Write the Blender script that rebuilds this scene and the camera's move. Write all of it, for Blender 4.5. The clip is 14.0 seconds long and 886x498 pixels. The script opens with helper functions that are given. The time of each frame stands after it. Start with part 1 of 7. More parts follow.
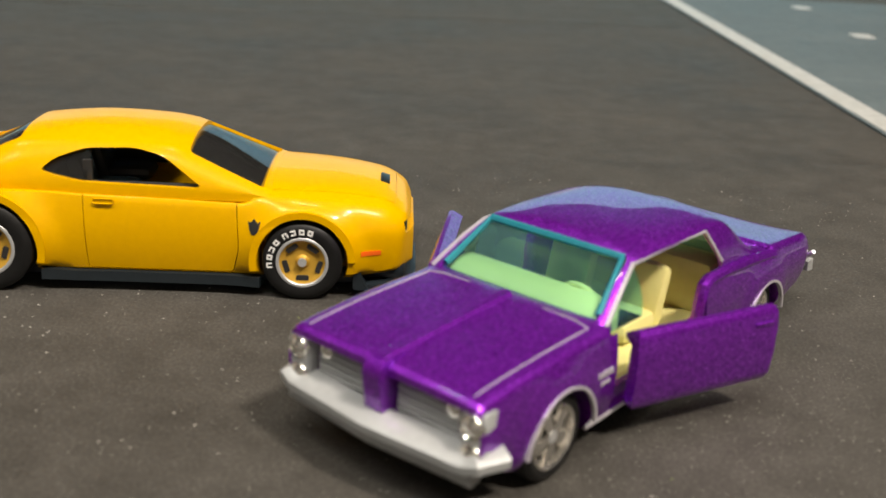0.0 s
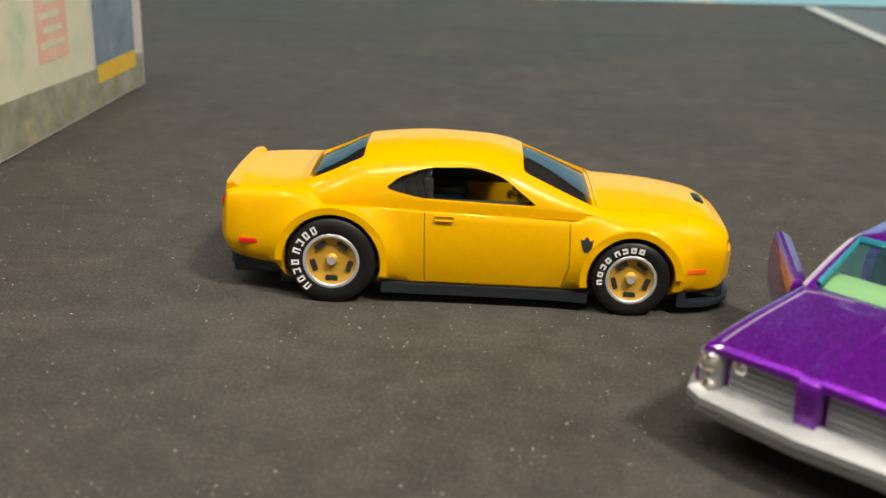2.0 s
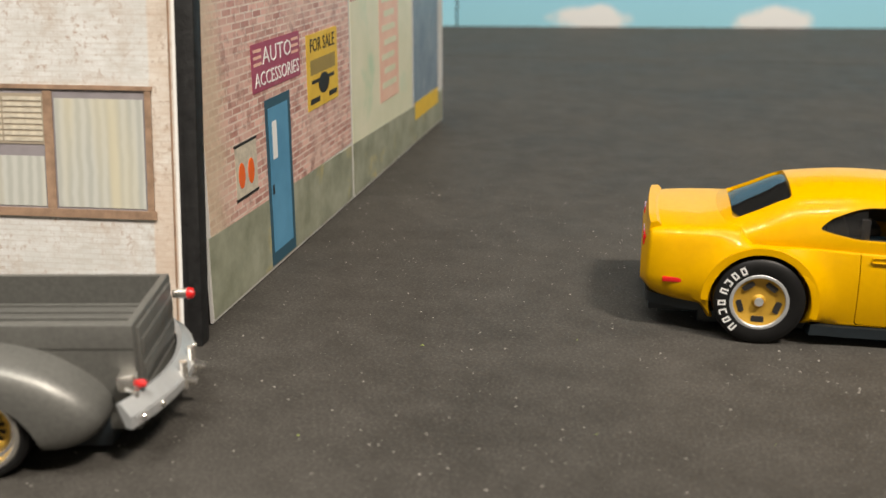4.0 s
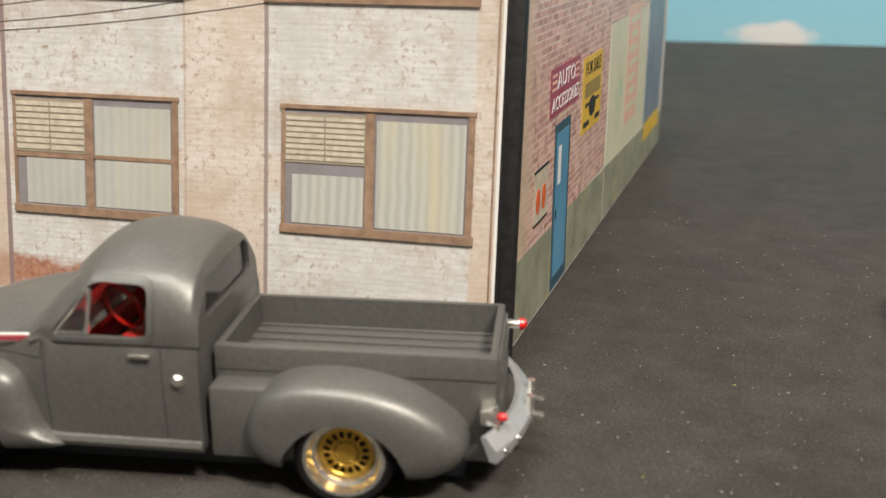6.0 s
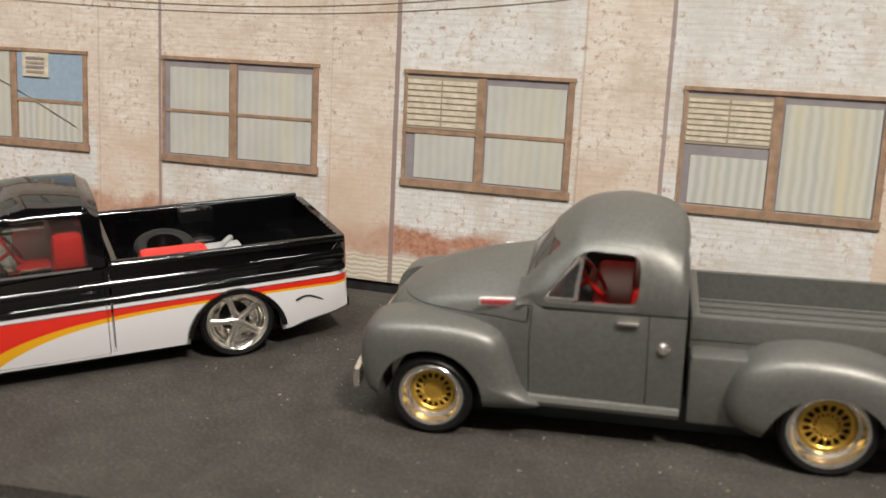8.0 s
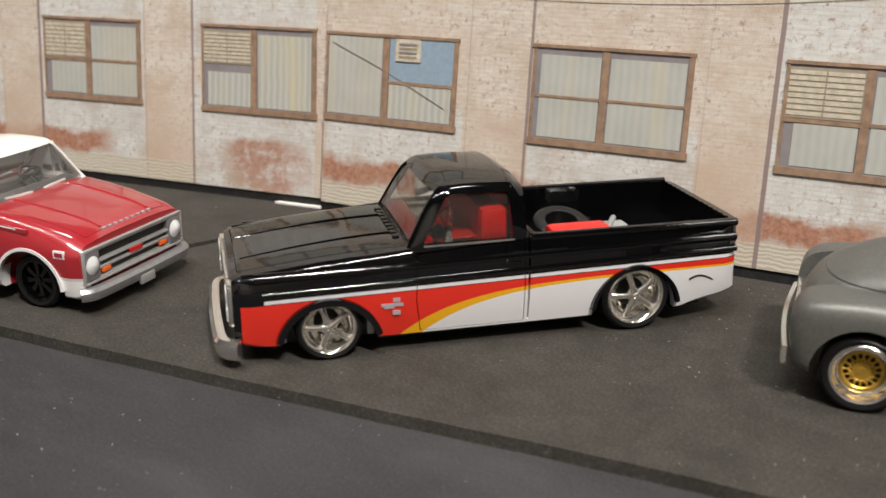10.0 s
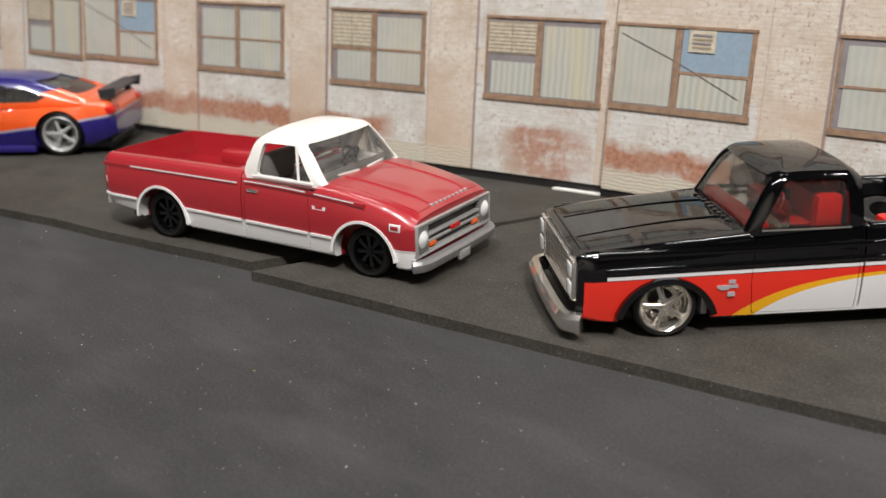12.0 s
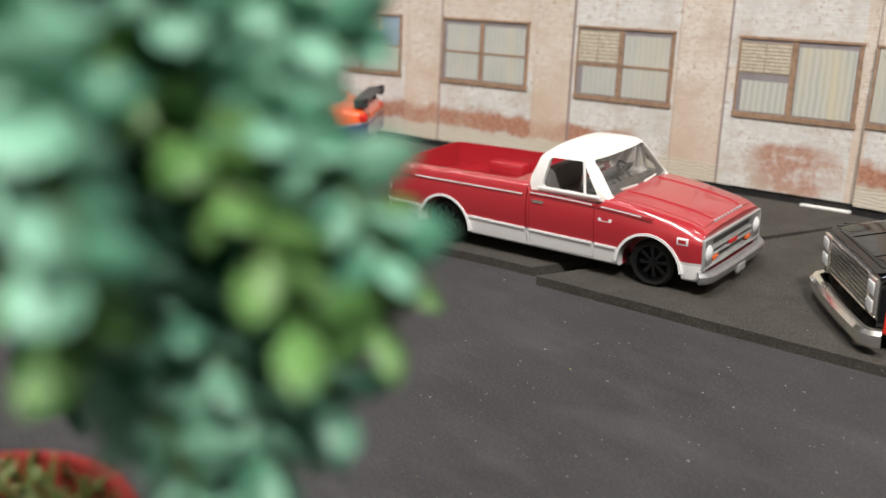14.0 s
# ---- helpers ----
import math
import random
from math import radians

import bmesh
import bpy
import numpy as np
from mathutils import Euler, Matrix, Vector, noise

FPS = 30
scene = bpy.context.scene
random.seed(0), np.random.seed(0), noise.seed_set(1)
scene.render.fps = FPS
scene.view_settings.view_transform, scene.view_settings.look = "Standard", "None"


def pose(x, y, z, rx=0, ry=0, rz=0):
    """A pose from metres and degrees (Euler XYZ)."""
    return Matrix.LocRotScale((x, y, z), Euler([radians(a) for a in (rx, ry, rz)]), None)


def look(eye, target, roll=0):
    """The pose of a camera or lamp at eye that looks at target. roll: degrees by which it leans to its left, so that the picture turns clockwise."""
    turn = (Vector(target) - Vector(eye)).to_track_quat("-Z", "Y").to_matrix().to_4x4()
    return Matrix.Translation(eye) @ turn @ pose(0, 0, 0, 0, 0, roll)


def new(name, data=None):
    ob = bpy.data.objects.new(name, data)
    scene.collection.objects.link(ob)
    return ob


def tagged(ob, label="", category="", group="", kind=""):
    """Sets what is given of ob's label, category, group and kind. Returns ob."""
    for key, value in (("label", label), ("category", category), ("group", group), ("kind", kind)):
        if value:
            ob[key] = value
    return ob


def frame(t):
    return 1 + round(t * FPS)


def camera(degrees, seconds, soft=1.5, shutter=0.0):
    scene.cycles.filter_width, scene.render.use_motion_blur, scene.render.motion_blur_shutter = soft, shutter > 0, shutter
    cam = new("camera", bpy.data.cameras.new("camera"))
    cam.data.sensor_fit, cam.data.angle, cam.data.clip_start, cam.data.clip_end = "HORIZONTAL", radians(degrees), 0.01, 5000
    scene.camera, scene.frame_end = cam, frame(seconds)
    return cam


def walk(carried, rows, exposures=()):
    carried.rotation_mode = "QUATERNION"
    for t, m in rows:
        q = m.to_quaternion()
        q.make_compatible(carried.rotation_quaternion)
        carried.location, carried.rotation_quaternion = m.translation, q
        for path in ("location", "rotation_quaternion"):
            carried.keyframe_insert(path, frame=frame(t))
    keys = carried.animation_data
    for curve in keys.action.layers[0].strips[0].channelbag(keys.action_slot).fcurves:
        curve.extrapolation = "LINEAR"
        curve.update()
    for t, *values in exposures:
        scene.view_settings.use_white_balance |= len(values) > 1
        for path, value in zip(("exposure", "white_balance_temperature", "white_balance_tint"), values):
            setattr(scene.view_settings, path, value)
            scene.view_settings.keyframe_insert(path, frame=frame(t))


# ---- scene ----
cam = camera(46.5, 14.0)
# a small lens close to its subjects: near and far go soft
cam.data.dof.use_dof = True
cam.data.dof.focus_distance = 0.168
cam.data.dof.aperture_fstop = cam.data.lens / 1.25
PATH = [
    (0, (0.01391, 0.01378, 0.05831), (-0.03056, 0.95170, -0.28566), 3.041),
    (0.5, (0.00519, 0.01180, 0.05939), (-0.05443, 0.94830, -0.28618), 2.783),
    (1, (-0.00339, 0.00970, 0.05999), (-0.07754, 0.94667, -0.28146), 2.647),
    (1.5, (-0.01170, 0.00750, 0.05978), (-0.10546, 0.94362, -0.27917), 2.450),
    (2, (-0.02109, 0.00584, 0.05929), (-0.14372, 0.93938, -0.27754), 2.143),
    (2.5, (-0.03047, 0.00422, 0.06013), (-0.19963, 0.93386, -0.26722), 1.566),
    (3, (-0.04380, 0.00218, 0.06083), (-0.25018, 0.92614, -0.26120), 0.770),
    (3.5, (-0.05304, 0.00038, 0.06064), (-0.29274, 0.91912, -0.25313), 0.352),
    (4, (-0.05855, -0.00238, 0.05999), (-0.33572, 0.90624, -0.25239), 0.016),
    (4.2, (-0.06262, -0.00360, 0.05924), (-0.35311, 0.90087, -0.25308), -0.015),
    (6.3, (-0.09027, -0.01001, 0.06263), (-0.48428, 0.85763, -0.24063), 0.253),
    (6.5, (-0.09345, -0.01107, 0.06262), (-0.49600, 0.85392, -0.23694), 0.209),
    (7, (-0.10385, -0.01812, 0.06072), (-0.52808, 0.83470, -0.24379), 0.426),
    (7.2, (-0.10853, -0.02112, 0.06069), (-0.53923, 0.82737, -0.24681), 0.512),
    (9.3, (-0.13989, -0.04957, 0.06189), (-0.68018, 0.73083, -0.25285), -0.044),
    (9.5, (-0.14169, -0.05176, 0.06161), (-0.69730, 0.71708, -0.25490), -0.008),
    (10, (-0.14741, -0.05831, 0.06105), (-0.74349, 0.67941, -0.25590), -0.142),
    (10.5, (-0.15378, -0.06563, 0.06102), (-0.78857, 0.63745, -0.25950), -0.196),
    (11, (-0.16007, -0.07355, 0.06004), (-0.82626, 0.59851, -0.26327), -0.290),
    (11.5, (-0.16277, -0.07796, 0.06082), (-0.85238, 0.57116, -0.26024), -0.717),
    (12, (-0.16212, -0.08166, 0.06071), (-0.86506, 0.55469, -0.25701), -0.900),
    (12.5, (-0.16469, -0.08676, 0.06145), (-0.88555, 0.52951, -0.25567), -1.044),
    (13, (-0.16828, -0.09463, 0.06274), (-0.91195, 0.49528, -0.25185), -1.265),
    (13.5, (-0.16954, -0.10309, 0.06381), (-0.93423, 0.45933, -0.25074), -1.132),
    (14, (-0.17018, -0.11118, 0.06686), (-0.95056, 0.42889, -0.24832), -1.292),
]
walk(cam, [(t, look(eye, target, roll)) for t, eye, target, roll in PATH],
     exposures=[(0.0, -0.04, 6720, 10), (1.5, -0.04, 6700, 10), (3.0, 0.04, 6650, 10), (4.2, -0.08, 6600, 10), (6.4, -0.14, 6480, 10), (9.3, -0.3, 6350, 10), (12.0, -0.26, 6150, 10), (14.0, -0.14, 6200, 10)])

# ---- light: a room with ceiling lamps over the table ----
world = bpy.data.worlds.new("room_air")
scene.world = world
world.use_nodes = True
world.node_tree.nodes["Background"].inputs[0].default_value = (0.62, 0.68, 0.78, 1)
world.node_tree.nodes["Background"].inputs[1].default_value = 0.12
scene.view_settings.exposure = 0.0


def ceiling_lamp(x, y, z, sx, sy, watts, colour):
    data = bpy.data.lights.new("ceiling_light", "AREA")
    data.shape, data.size, data.size_y, data.energy, data.color = "RECTANGLE", sx, sy, watts, colour
    lamp = new("ceiling_light", data)
    lamp.matrix_world = pose(x, y, z)
    return lamp


# rows of bright fittings: one row of tubes before the table, a weaker one over it and one lamp to the east
for lx, near, far, tint in ((-1.3, 11.0, 3.0, (0.98, 0.97, 0.94)), (-0.2, 29.0, 3.0, (1.0, 0.95, 0.87)), (0.9, 25.0, 4.0, (1.0, 0.91, 0.81))):
    ceiling_lamp(lx, -0.62, 1.72, 0.8, 0.03, near, tint)
    ceiling_lamp(lx + 0.2, 0.35, 1.72, 0.26, 0.07, far, tint)
ceiling_lamp(0.95, -0.6, 1.72, 0.26, 0.09, 52.0, (1.0, 0.90, 0.80))

# ---- materials ----


def material(name):
    m = bpy.data.materials.new(name)
    m.use_nodes = True
    nt = m.node_tree
    return m, nt, nt.nodes["Principled BSDF"]


def node(nt, kind, **values):
    n = nt.nodes.new(kind)
    for key, value in values.items():
        if key in n.inputs:
            n.inputs[key].default_value = value
    return n


def link(nt, a, b):
    nt.links.new(a, b)


def coords(nt, scale):
    tc, mp = nt.nodes.new("ShaderNodeTexCoord"), nt.nodes.new("ShaderNodeMapping")
    mp.inputs["Scale"].default_value = (scale, scale, scale)
    link(nt, tc.outputs["Object"], mp.inputs["Vector"])
    return mp.outputs["Vector"]


def noise_of(nt, vec, scale, detail=4.0, rough=0.6):
    n = node(nt, "ShaderNodeTexNoise", Scale=scale, Detail=detail, Roughness=rough)
    link(nt, vec, n.inputs["Vector"])
    return n.outputs["Fac"]


def ramp(nt, fac, stops):
    r = nt.nodes.new("ShaderNodeValToRGB")
    e = r.color_ramp.elements
    while len(e) < len(stops):
        e.new(0.5)
    for i, (p, c) in enumerate(stops):
        e[i].position, e[i].color = p, (*c, 1)
    link(nt, fac, r.inputs["Fac"])
    return r.outputs["Color"]


def mix(nt, fac, a, b, mode="MIX"):
    m = nt.nodes.new("ShaderNodeMix")
    m.data_type, m.blend_type = "RGBA", mode
    for sock, v in ((m.inputs[0], fac), (m.inputs[6], a), (m.inputs[7], b)):
        if isinstance(v, (int, float)):
            sock.default_value = v
        elif isinstance(v, tuple):
            sock.default_value = (*v, 1)
        else:
            link(nt, v, sock)
    return m.outputs[2]


def calc(nt, op, a, b=0.0, c=0.0):
    m = nt.nodes.new("ShaderNodeMath")
    m.operation = op
    for sock, v in zip(m.inputs, (a, b, c)):
        if isinstance(v, (int, float)):
            sock.default_value = v
        else:
            link(nt, v, sock)
    return m.outputs[0]


def bump(nt, bsdf, height, strength, distance):
    b = node(nt, "ShaderNodeBump", Strength=strength, Distance=distance)
    link(nt, height, b.inputs["Height"])
    link(nt, b.outputs["Normal"], bsdf.inputs["Normal"])


def plain(name, colour, rough=0.5, metal=0.0, coat=0.0, grain=0.06, size=900.0, relief=0.0, specular=0.5):
    """A painted or moulded surface with a slight uneven tone and gloss."""
    m, nt, b = material(name)
    v = coords(nt, 1.0)
    n = noise_of(nt, v, size)
    low = tuple(c * (1 - grain) for c in colour)
    high = tuple(min(1, c * (1 + grain)) for c in colour)
    link(nt, ramp(nt, n, ((0.3, low), (0.7, high))), b.inputs["Base Color"])
    link(nt, calc(nt, "MULTIPLY_ADD", noise_of(nt, v, size * 0.22), 0.12, rough - 0.06), b.inputs["Roughness"])
    b.inputs["Metallic"].default_value, b.inputs["Coat Weight"].default_value = metal, coat
    b.inputs["Coat Roughness"].default_value, b.inputs["Specular IOR Level"].default_value = 0.04, specular
    if relief:
        bump(nt, b, n, 0.4, relief)
    return m


def mm_axes(nt):
    """The x, y and z of the thing, in millimetres."""
    tc, sep = nt.nodes.new("ShaderNodeTexCoord"), nt.nodes.new("ShaderNodeSeparateXYZ")
    link(nt, tc.outputs["Object"], sep.inputs[0])
    return [calc(nt, "MULTIPLY", sep.outputs[i], 1000.0) for i in range(3)]


def step(nt, a, b, soft=0.05):
    """1 where a is above b."""
    d = calc(nt, "SUBTRACT", a, b)
    n = calc(nt, "MULTIPLY_ADD", d, 1.0 / soft, 0.5)
    n.node.use_clamp = True
    return n


def glass(name, tint, gloss=0.06, haze=0.0, cloud=(0.6, 0.6, 0.58)):
    m, nt, b = material(name)
    out = nt.nodes["Material Output"]
    t, g, f, mx = (nt.nodes.new(k) for k in ("ShaderNodeBsdfTransparent", "ShaderNodeBsdfGlossy", "ShaderNodeFresnel", "ShaderNodeMixShader"))
    t.inputs["Color"].default_value = (*tint, 1)
    g.inputs["Roughness"].default_value = 0.03
    f.inputs["IOR"].default_value = 1.45
    link(nt, calc(nt, "ADD", f.outputs[0], gloss), mx.inputs[0])
    link(nt, t.outputs[0], mx.inputs[1])
    link(nt, g.outputs[0], mx.inputs[2])
    # diffuse share: milky plastic scatter, and the turquoise panes' tinted reflection
    milky, dusty = nt.nodes.new("ShaderNodeMixShader"), nt.nodes.new("ShaderNodeBsdfDiffuse")
    dusty.inputs["Color"].default_value = (*cloud, 1)
    milky.inputs[0].default_value = haze
    link(nt, mx.outputs[0], milky.inputs[1])
    link(nt, dusty.outputs[0], milky.inputs[2])
    link(nt, milky.outputs[0], out.inputs["Surface"])
    return m


def flake_paint(name, colour, dark):
    """Metal-flake lacquer: small flakes, each tilted its own way, under a smooth clear coat."""
    m, nt, b = material(name)
    v = coords(nt, 1.0)
    cells = node(nt, "ShaderNodeTexVoronoi", Scale=5600.0)
    link(nt, v, cells.inputs["Vector"])
    sep = nt.nodes.new("ShaderNodeSeparateColor")
    link(nt, cells.outputs["Color"], sep.inputs[0])
    bright = tuple(min(1.0, c * 1.5 + 0.03) for c in colour)
    link(nt, ramp(nt, sep.outputs[0], ((0.0, dark), (0.6, colour), (0.9, colour), (1.0, bright))), b.inputs["Base Color"])
    b.inputs["Metallic"].default_value, b.inputs["Roughness"].default_value = 0.72, 0.34
    b.inputs["Coat Weight"].default_value, b.inputs["Coat Roughness"].default_value = 1.0, 0.035
    tilt, scaled, added, unit = (nt.nodes.new("ShaderNodeVectorMath") for _ in range(4))
    tilt.operation, scaled.operation, added.operation, unit.operation = "SUBTRACT", "SCALE", "ADD", "NORMALIZE"
    tilt.inputs[1].default_value = (0.5, 0.5, 0.5)
    scaled.inputs["Scale"].default_value = 0.2
    geo = nt.nodes.new("ShaderNodeNewGeometry")
    link(nt, cells.outputs["Color"], tilt.inputs[0])
    link(nt, tilt.outputs[0], scaled.inputs[0])
    link(nt, scaled.outputs[0], added.inputs[0])
    link(nt, geo.outputs["Normal"], added.inputs[1])
    link(nt, added.outputs[0], unit.inputs[0])
    link(nt, unit.outputs[0], b.inputs["Normal"])
    return m


def lacquer(m):
    """A thick clear coat with the slight waviness of dipped paint."""
    nt = m.node_tree
    b = nt.nodes["Principled BSDF"]
    b.inputs["Coat IOR"].default_value = 1.7
    wave = node(nt, "ShaderNodeBump", Strength=0.7, Distance=0.000025)
    link(nt, noise_of(nt, coords(nt, 1.0), 620.0, 2.0), wave.inputs["Height"])
    link(nt, wave.outputs["Normal"], b.inputs["Coat Normal"])


YELLOW = plain("yellow_enamel", (0.61, 0.325, 0.0), 0.34, coat=0.32, grain=0.03, specular=0.06)
PURPLE = flake_paint("purple_flake_lacquer", (0.25, 0.016, 0.50), (0.11, 0.006, 0.24))
GREY = plain("satin_grey_metal_paint", (0.148, 0.148, 0.136), 0.42, metal=0.45, grain=0.13, size=1900.0, relief=0.00005)
BLACKGLOSS = plain("gloss_black_enamel", (0.002, 0.002, 0.0024), 0.4, coat=1.0, specular=0.0)
lacquer(BLACKGLOSS)
WHITE = plain("white_enamel", (0.78, 0.775, 0.75), 0.35, coat=0.6, grain=0.02)
RUBBER = plain("black_rubber", (0.008, 0.008, 0.008), 0.42, grain=0.2, specular=0.3)
BASEBLACK = plain("black_plastic_base", (0.012, 0.017, 0.021), 0.35, grain=0.15)
CHROME = plain("chrome_plating", (0.92, 0.89, 0.83), 0.12, metal=0.93, grain=0.04)
SILVER = plain("dull_silver_plastic", (0.46, 0.47, 0.47), 0.42, metal=0.45, grain=0.1)
GOLD = plain("gold_plating", (0.72, 0.46, 0.08), 0.30, metal=0.75, grain=0.08)
OCHRE = plain("gold_painted_plastic", (0.55, 0.32, 0.04), 0.4, metal=0.35, grain=0.08)
REDPLASTIC = plain("red_plastic", (0.62, 0.018, 0.012), 0.35, grain=0.05)
CREAM = plain("cream_plastic", (0.72, 0.66, 0.26), 0.45, grain=0.03)
DARKIN = plain("dark_interior_plastic", (0.02, 0.019, 0.018), 0.5, grain=0.1)
ORANGELENS = plain("orange_lens", (0.85, 0.13, 0.01), 0.25, coat=0.6)
REDLENS = plain("red_lens", (0.6, 0.01, 0.01), 0.22, coat=0.8)
LAMPWHITE = plain("white_lamp_lens", (0.75, 0.77, 0.78), 0.2, coat=0.8)
INKWHITE = plain("white_print", (0.8, 0.8, 0.78), 0.45, grain=0.02)
PALESILVER = plain("pale_silver_plastic", (0.36, 0.37, 0.37), 0.36, metal=0.2, grain=0.06)
# for real silver trim, and the highlight lines drawn on the red pickup
BRIGHTPAINT = plain("bright_silver_paint", (0.84, 0.84, 0.84), 0.3, metal=0.1, coat=0.4, grain=0.04)
INKSILVER = plain("silver_print", (0.55, 0.52, 0.56), 0.35, metal=0.4)
INKBLACK = plain("black_print", (0.015, 0.015, 0.015), 0.4)
GLASS_SMOKE = glass("smoked_window", (0.46, 0.45, 0.44), 0.0, 0.05)
GLASS_CLEAR = glass("clear_window", (0.90, 0.90, 0.89), 0.03, 0.03)
# its turquoise haze colours in the tinted reflection of the panes
GLASS_CYAN = glass("turquoise_window", (0.66, 0.96, 0.98), 0.0, 0.03, (0.30, 0.80, 0.85))
GLASS_DIM = glass("tinted_window", (0.86, 0.85, 0.83), 0.02, 0.02)

# ---- mesh tools; vehicles are shaped in millimetres: x ahead, y to the left, z up ----
MM = 0.001


def curve_of(*knots):
    """A smooth curve through (x, value) knots that does not overshoot."""
    xs, vs = [k[0] for k in knots], [k[1] for k in knots]
    d = [(vs[i + 1] - vs[i]) / (xs[i + 1] - xs[i]) for i in range(len(xs) - 1)]
    if not d:
        return lambda x: vs[0]
    m = [d[0]] + [0.0 if d[i - 1] * d[i] <= 0 else 2 * d[i - 1] * d[i] / (d[i - 1] + d[i]) for i in range(1, len(d))] + [d[-1]]

    def value(x):
        if x <= xs[0]:
            return vs[0]
        if x >= xs[-1]:
            return vs[-1]
        i = max(k for k in range(len(xs) - 1) if xs[k] <= x)
        h = xs[i + 1] - xs[i]
        t = (x - xs[i]) / h
        return ((1 + 2 * t) * (1 - t) ** 2 * vs[i] + t * (1 - t) ** 2 * h * m[i] + t * t * (3 - 2 * t) * vs[i + 1] + t * t * (t - 1) * h * m[i + 1])
    return value


def mesh_from(verts, faces):
    me = bpy.data.meshes.new("part")
    me.from_pydata(verts, [], faces)
    bm = bmesh.new()
    bm.from_mesh(me)
    bmesh.ops.remove_doubles(bm, verts=bm.verts, dist=1e-4)
    bmesh.ops.recalc_face_normals(bm, faces=bm.faces)
    bm.to_mesh(me)
    bm.free()
    return me


def mesh_of(bm):
    me = bpy.data.meshes.new("part")
    bmesh.ops.recalc_face_normals(bm, faces=bm.faces)
    bm.to_mesh(me)
    bm.free()
    return me


def joined(meshes):
    bm = bmesh.new()
    for me in meshes:
        bm.from_mesh(me)
    out = bpy.data.meshes.new("part")
    bm.to_mesh(out)
    bm.free()
    return out


def moved(me, m):
    out = me.copy()
    out.transform(m)
    if m.determinant() < 0:
        out.flip_normals()
    return out


def mirrored(me):
    return moved(me, Matrix.Diagonal((1, -1, 1, 1)))


def both(me):
    return joined([me, mirrored(me)])


def boolean(a, b, op="DIFFERENCE"):
    """The difference, intersection or union of two closed meshes."""
    oa, ob = new("temporary", a), new("temporary", b)
    mod = oa.modifiers.new("cut", "BOOLEAN")
    mod.operation, mod.object, mod.solver = op, ob, "EXACT"
    bpy.context.view_layer.update()
    out = bpy.data.meshes.new_from_object(oa.evaluated_get(bpy.context.evaluated_depsgraph_get()))
    bpy.data.objects.remove(oa)
    bpy.data.objects.remove(ob)
    return out


def prism(outline, axis, lo, hi):
    """An outline drawn in the two other axes (in x, y, z order), drawn out along one axis."""
    def put(a, b, c):
        return {"x": (c, a, b), "y": (a, c, b), "z": (a, b, c)}[axis]
    n = len(outline)
    verts = [put(a, b, lo) for a, b in outline] + [put(a, b, hi) for a, b in outline]
    faces = [tuple(range(n)), tuple(range(2 * n - 1, n - 1, -1))] + [(i, (i + 1) % n, n + (i + 1) % n, n + i) for i in range(n)]
    return mesh_from(verts, faces)


def rounded(outline, r, steps=4):
    """An outline with its corners rounded."""
    out, n = [], len(outline)
    for i in range(n):
        p0, p, p1 = (Vector(outline[(i + k) % n]) for k in (-1, 0, 1))
        a, b = p0 - p, p1 - p
        k = min(r, a.length * 0.45, b.length * 0.45)
        s, e = p + a.normalized() * k, p + b.normalized() * k
        for j in range(steps + 1):
            t = j / steps
            q = s * (1 - t) ** 2 + p * 2 * t * (1 - t) + e * t * t
            out.append((q.x, q.y))
    return out


def box(x0, x1, y0, y1, z0, z1, r=0.0):
    bm = bmesh.new()
    bmesh.ops.create_cube(bm, size=1.0)
    bmesh.ops.scale(bm, vec=(x1 - x0, y1 - y0, z1 - z0), verts=bm.verts)
    bmesh.ops.translate(bm, vec=((x0 + x1) / 2, (y0 + y1) / 2, (z0 + z1) / 2), verts=bm.verts)
    if r:
        bmesh.ops.bevel(bm, geom=bm.edges[:], offset=r, segments=2, profile=0.5, affect="EDGES")
    return mesh_of(bm)


def tube(x, y0, y1, z, r, n=40):
    """A cylinder across the vehicle."""
    return prism([(x + r * math.cos(2 * math.pi * i / n), z + r * math.sin(2 * math.pi * i / n)) for i in range(n)], "y", y0, y1)


def rod(p, q, r, n=10):
    """A round bar from p to q."""
    p, q = Vector(p), Vector(q)
    bm = bmesh.new()
    bmesh.ops.create_cone(bm, segments=n, radius1=r, radius2=r, depth=(q - p).length, cap_ends=True)
    bm.transform(Matrix.Translation((p + q) / 2) @ (q - p).to_track_quat("Z", "Y").to_matrix().to_4x4())
    return mesh_of(bm)


def bar(path, section, up=(0, 0, 1)):
    """A section (pairs: sideways, upwards) drawn along a path of points."""
    pts = [Vector(p) for p in path]
    verts, faces, k = [], [], len(section)
    for i, p in enumerate(pts):
        d = (pts[min(i + 1, len(pts) - 1)] - pts[max(i - 1, 0)]).normalized()
        side = d.cross(Vector(up)).normalized()
        over = side.cross(d).normalized()
        verts += [tuple(p + side * a + over * b) for a, b in section]
    for i in range(len(pts) - 1):
        faces += [(i * k + j, i * k + (j + 1) % k, (i + 1) * k + (j + 1) % k, (i + 1) * k + j) for j in range(k)]
    faces += [tuple(range(k)), tuple(range((len(pts) - 1) * k, len(pts) * k))]
    return mesh_from(verts, faces)


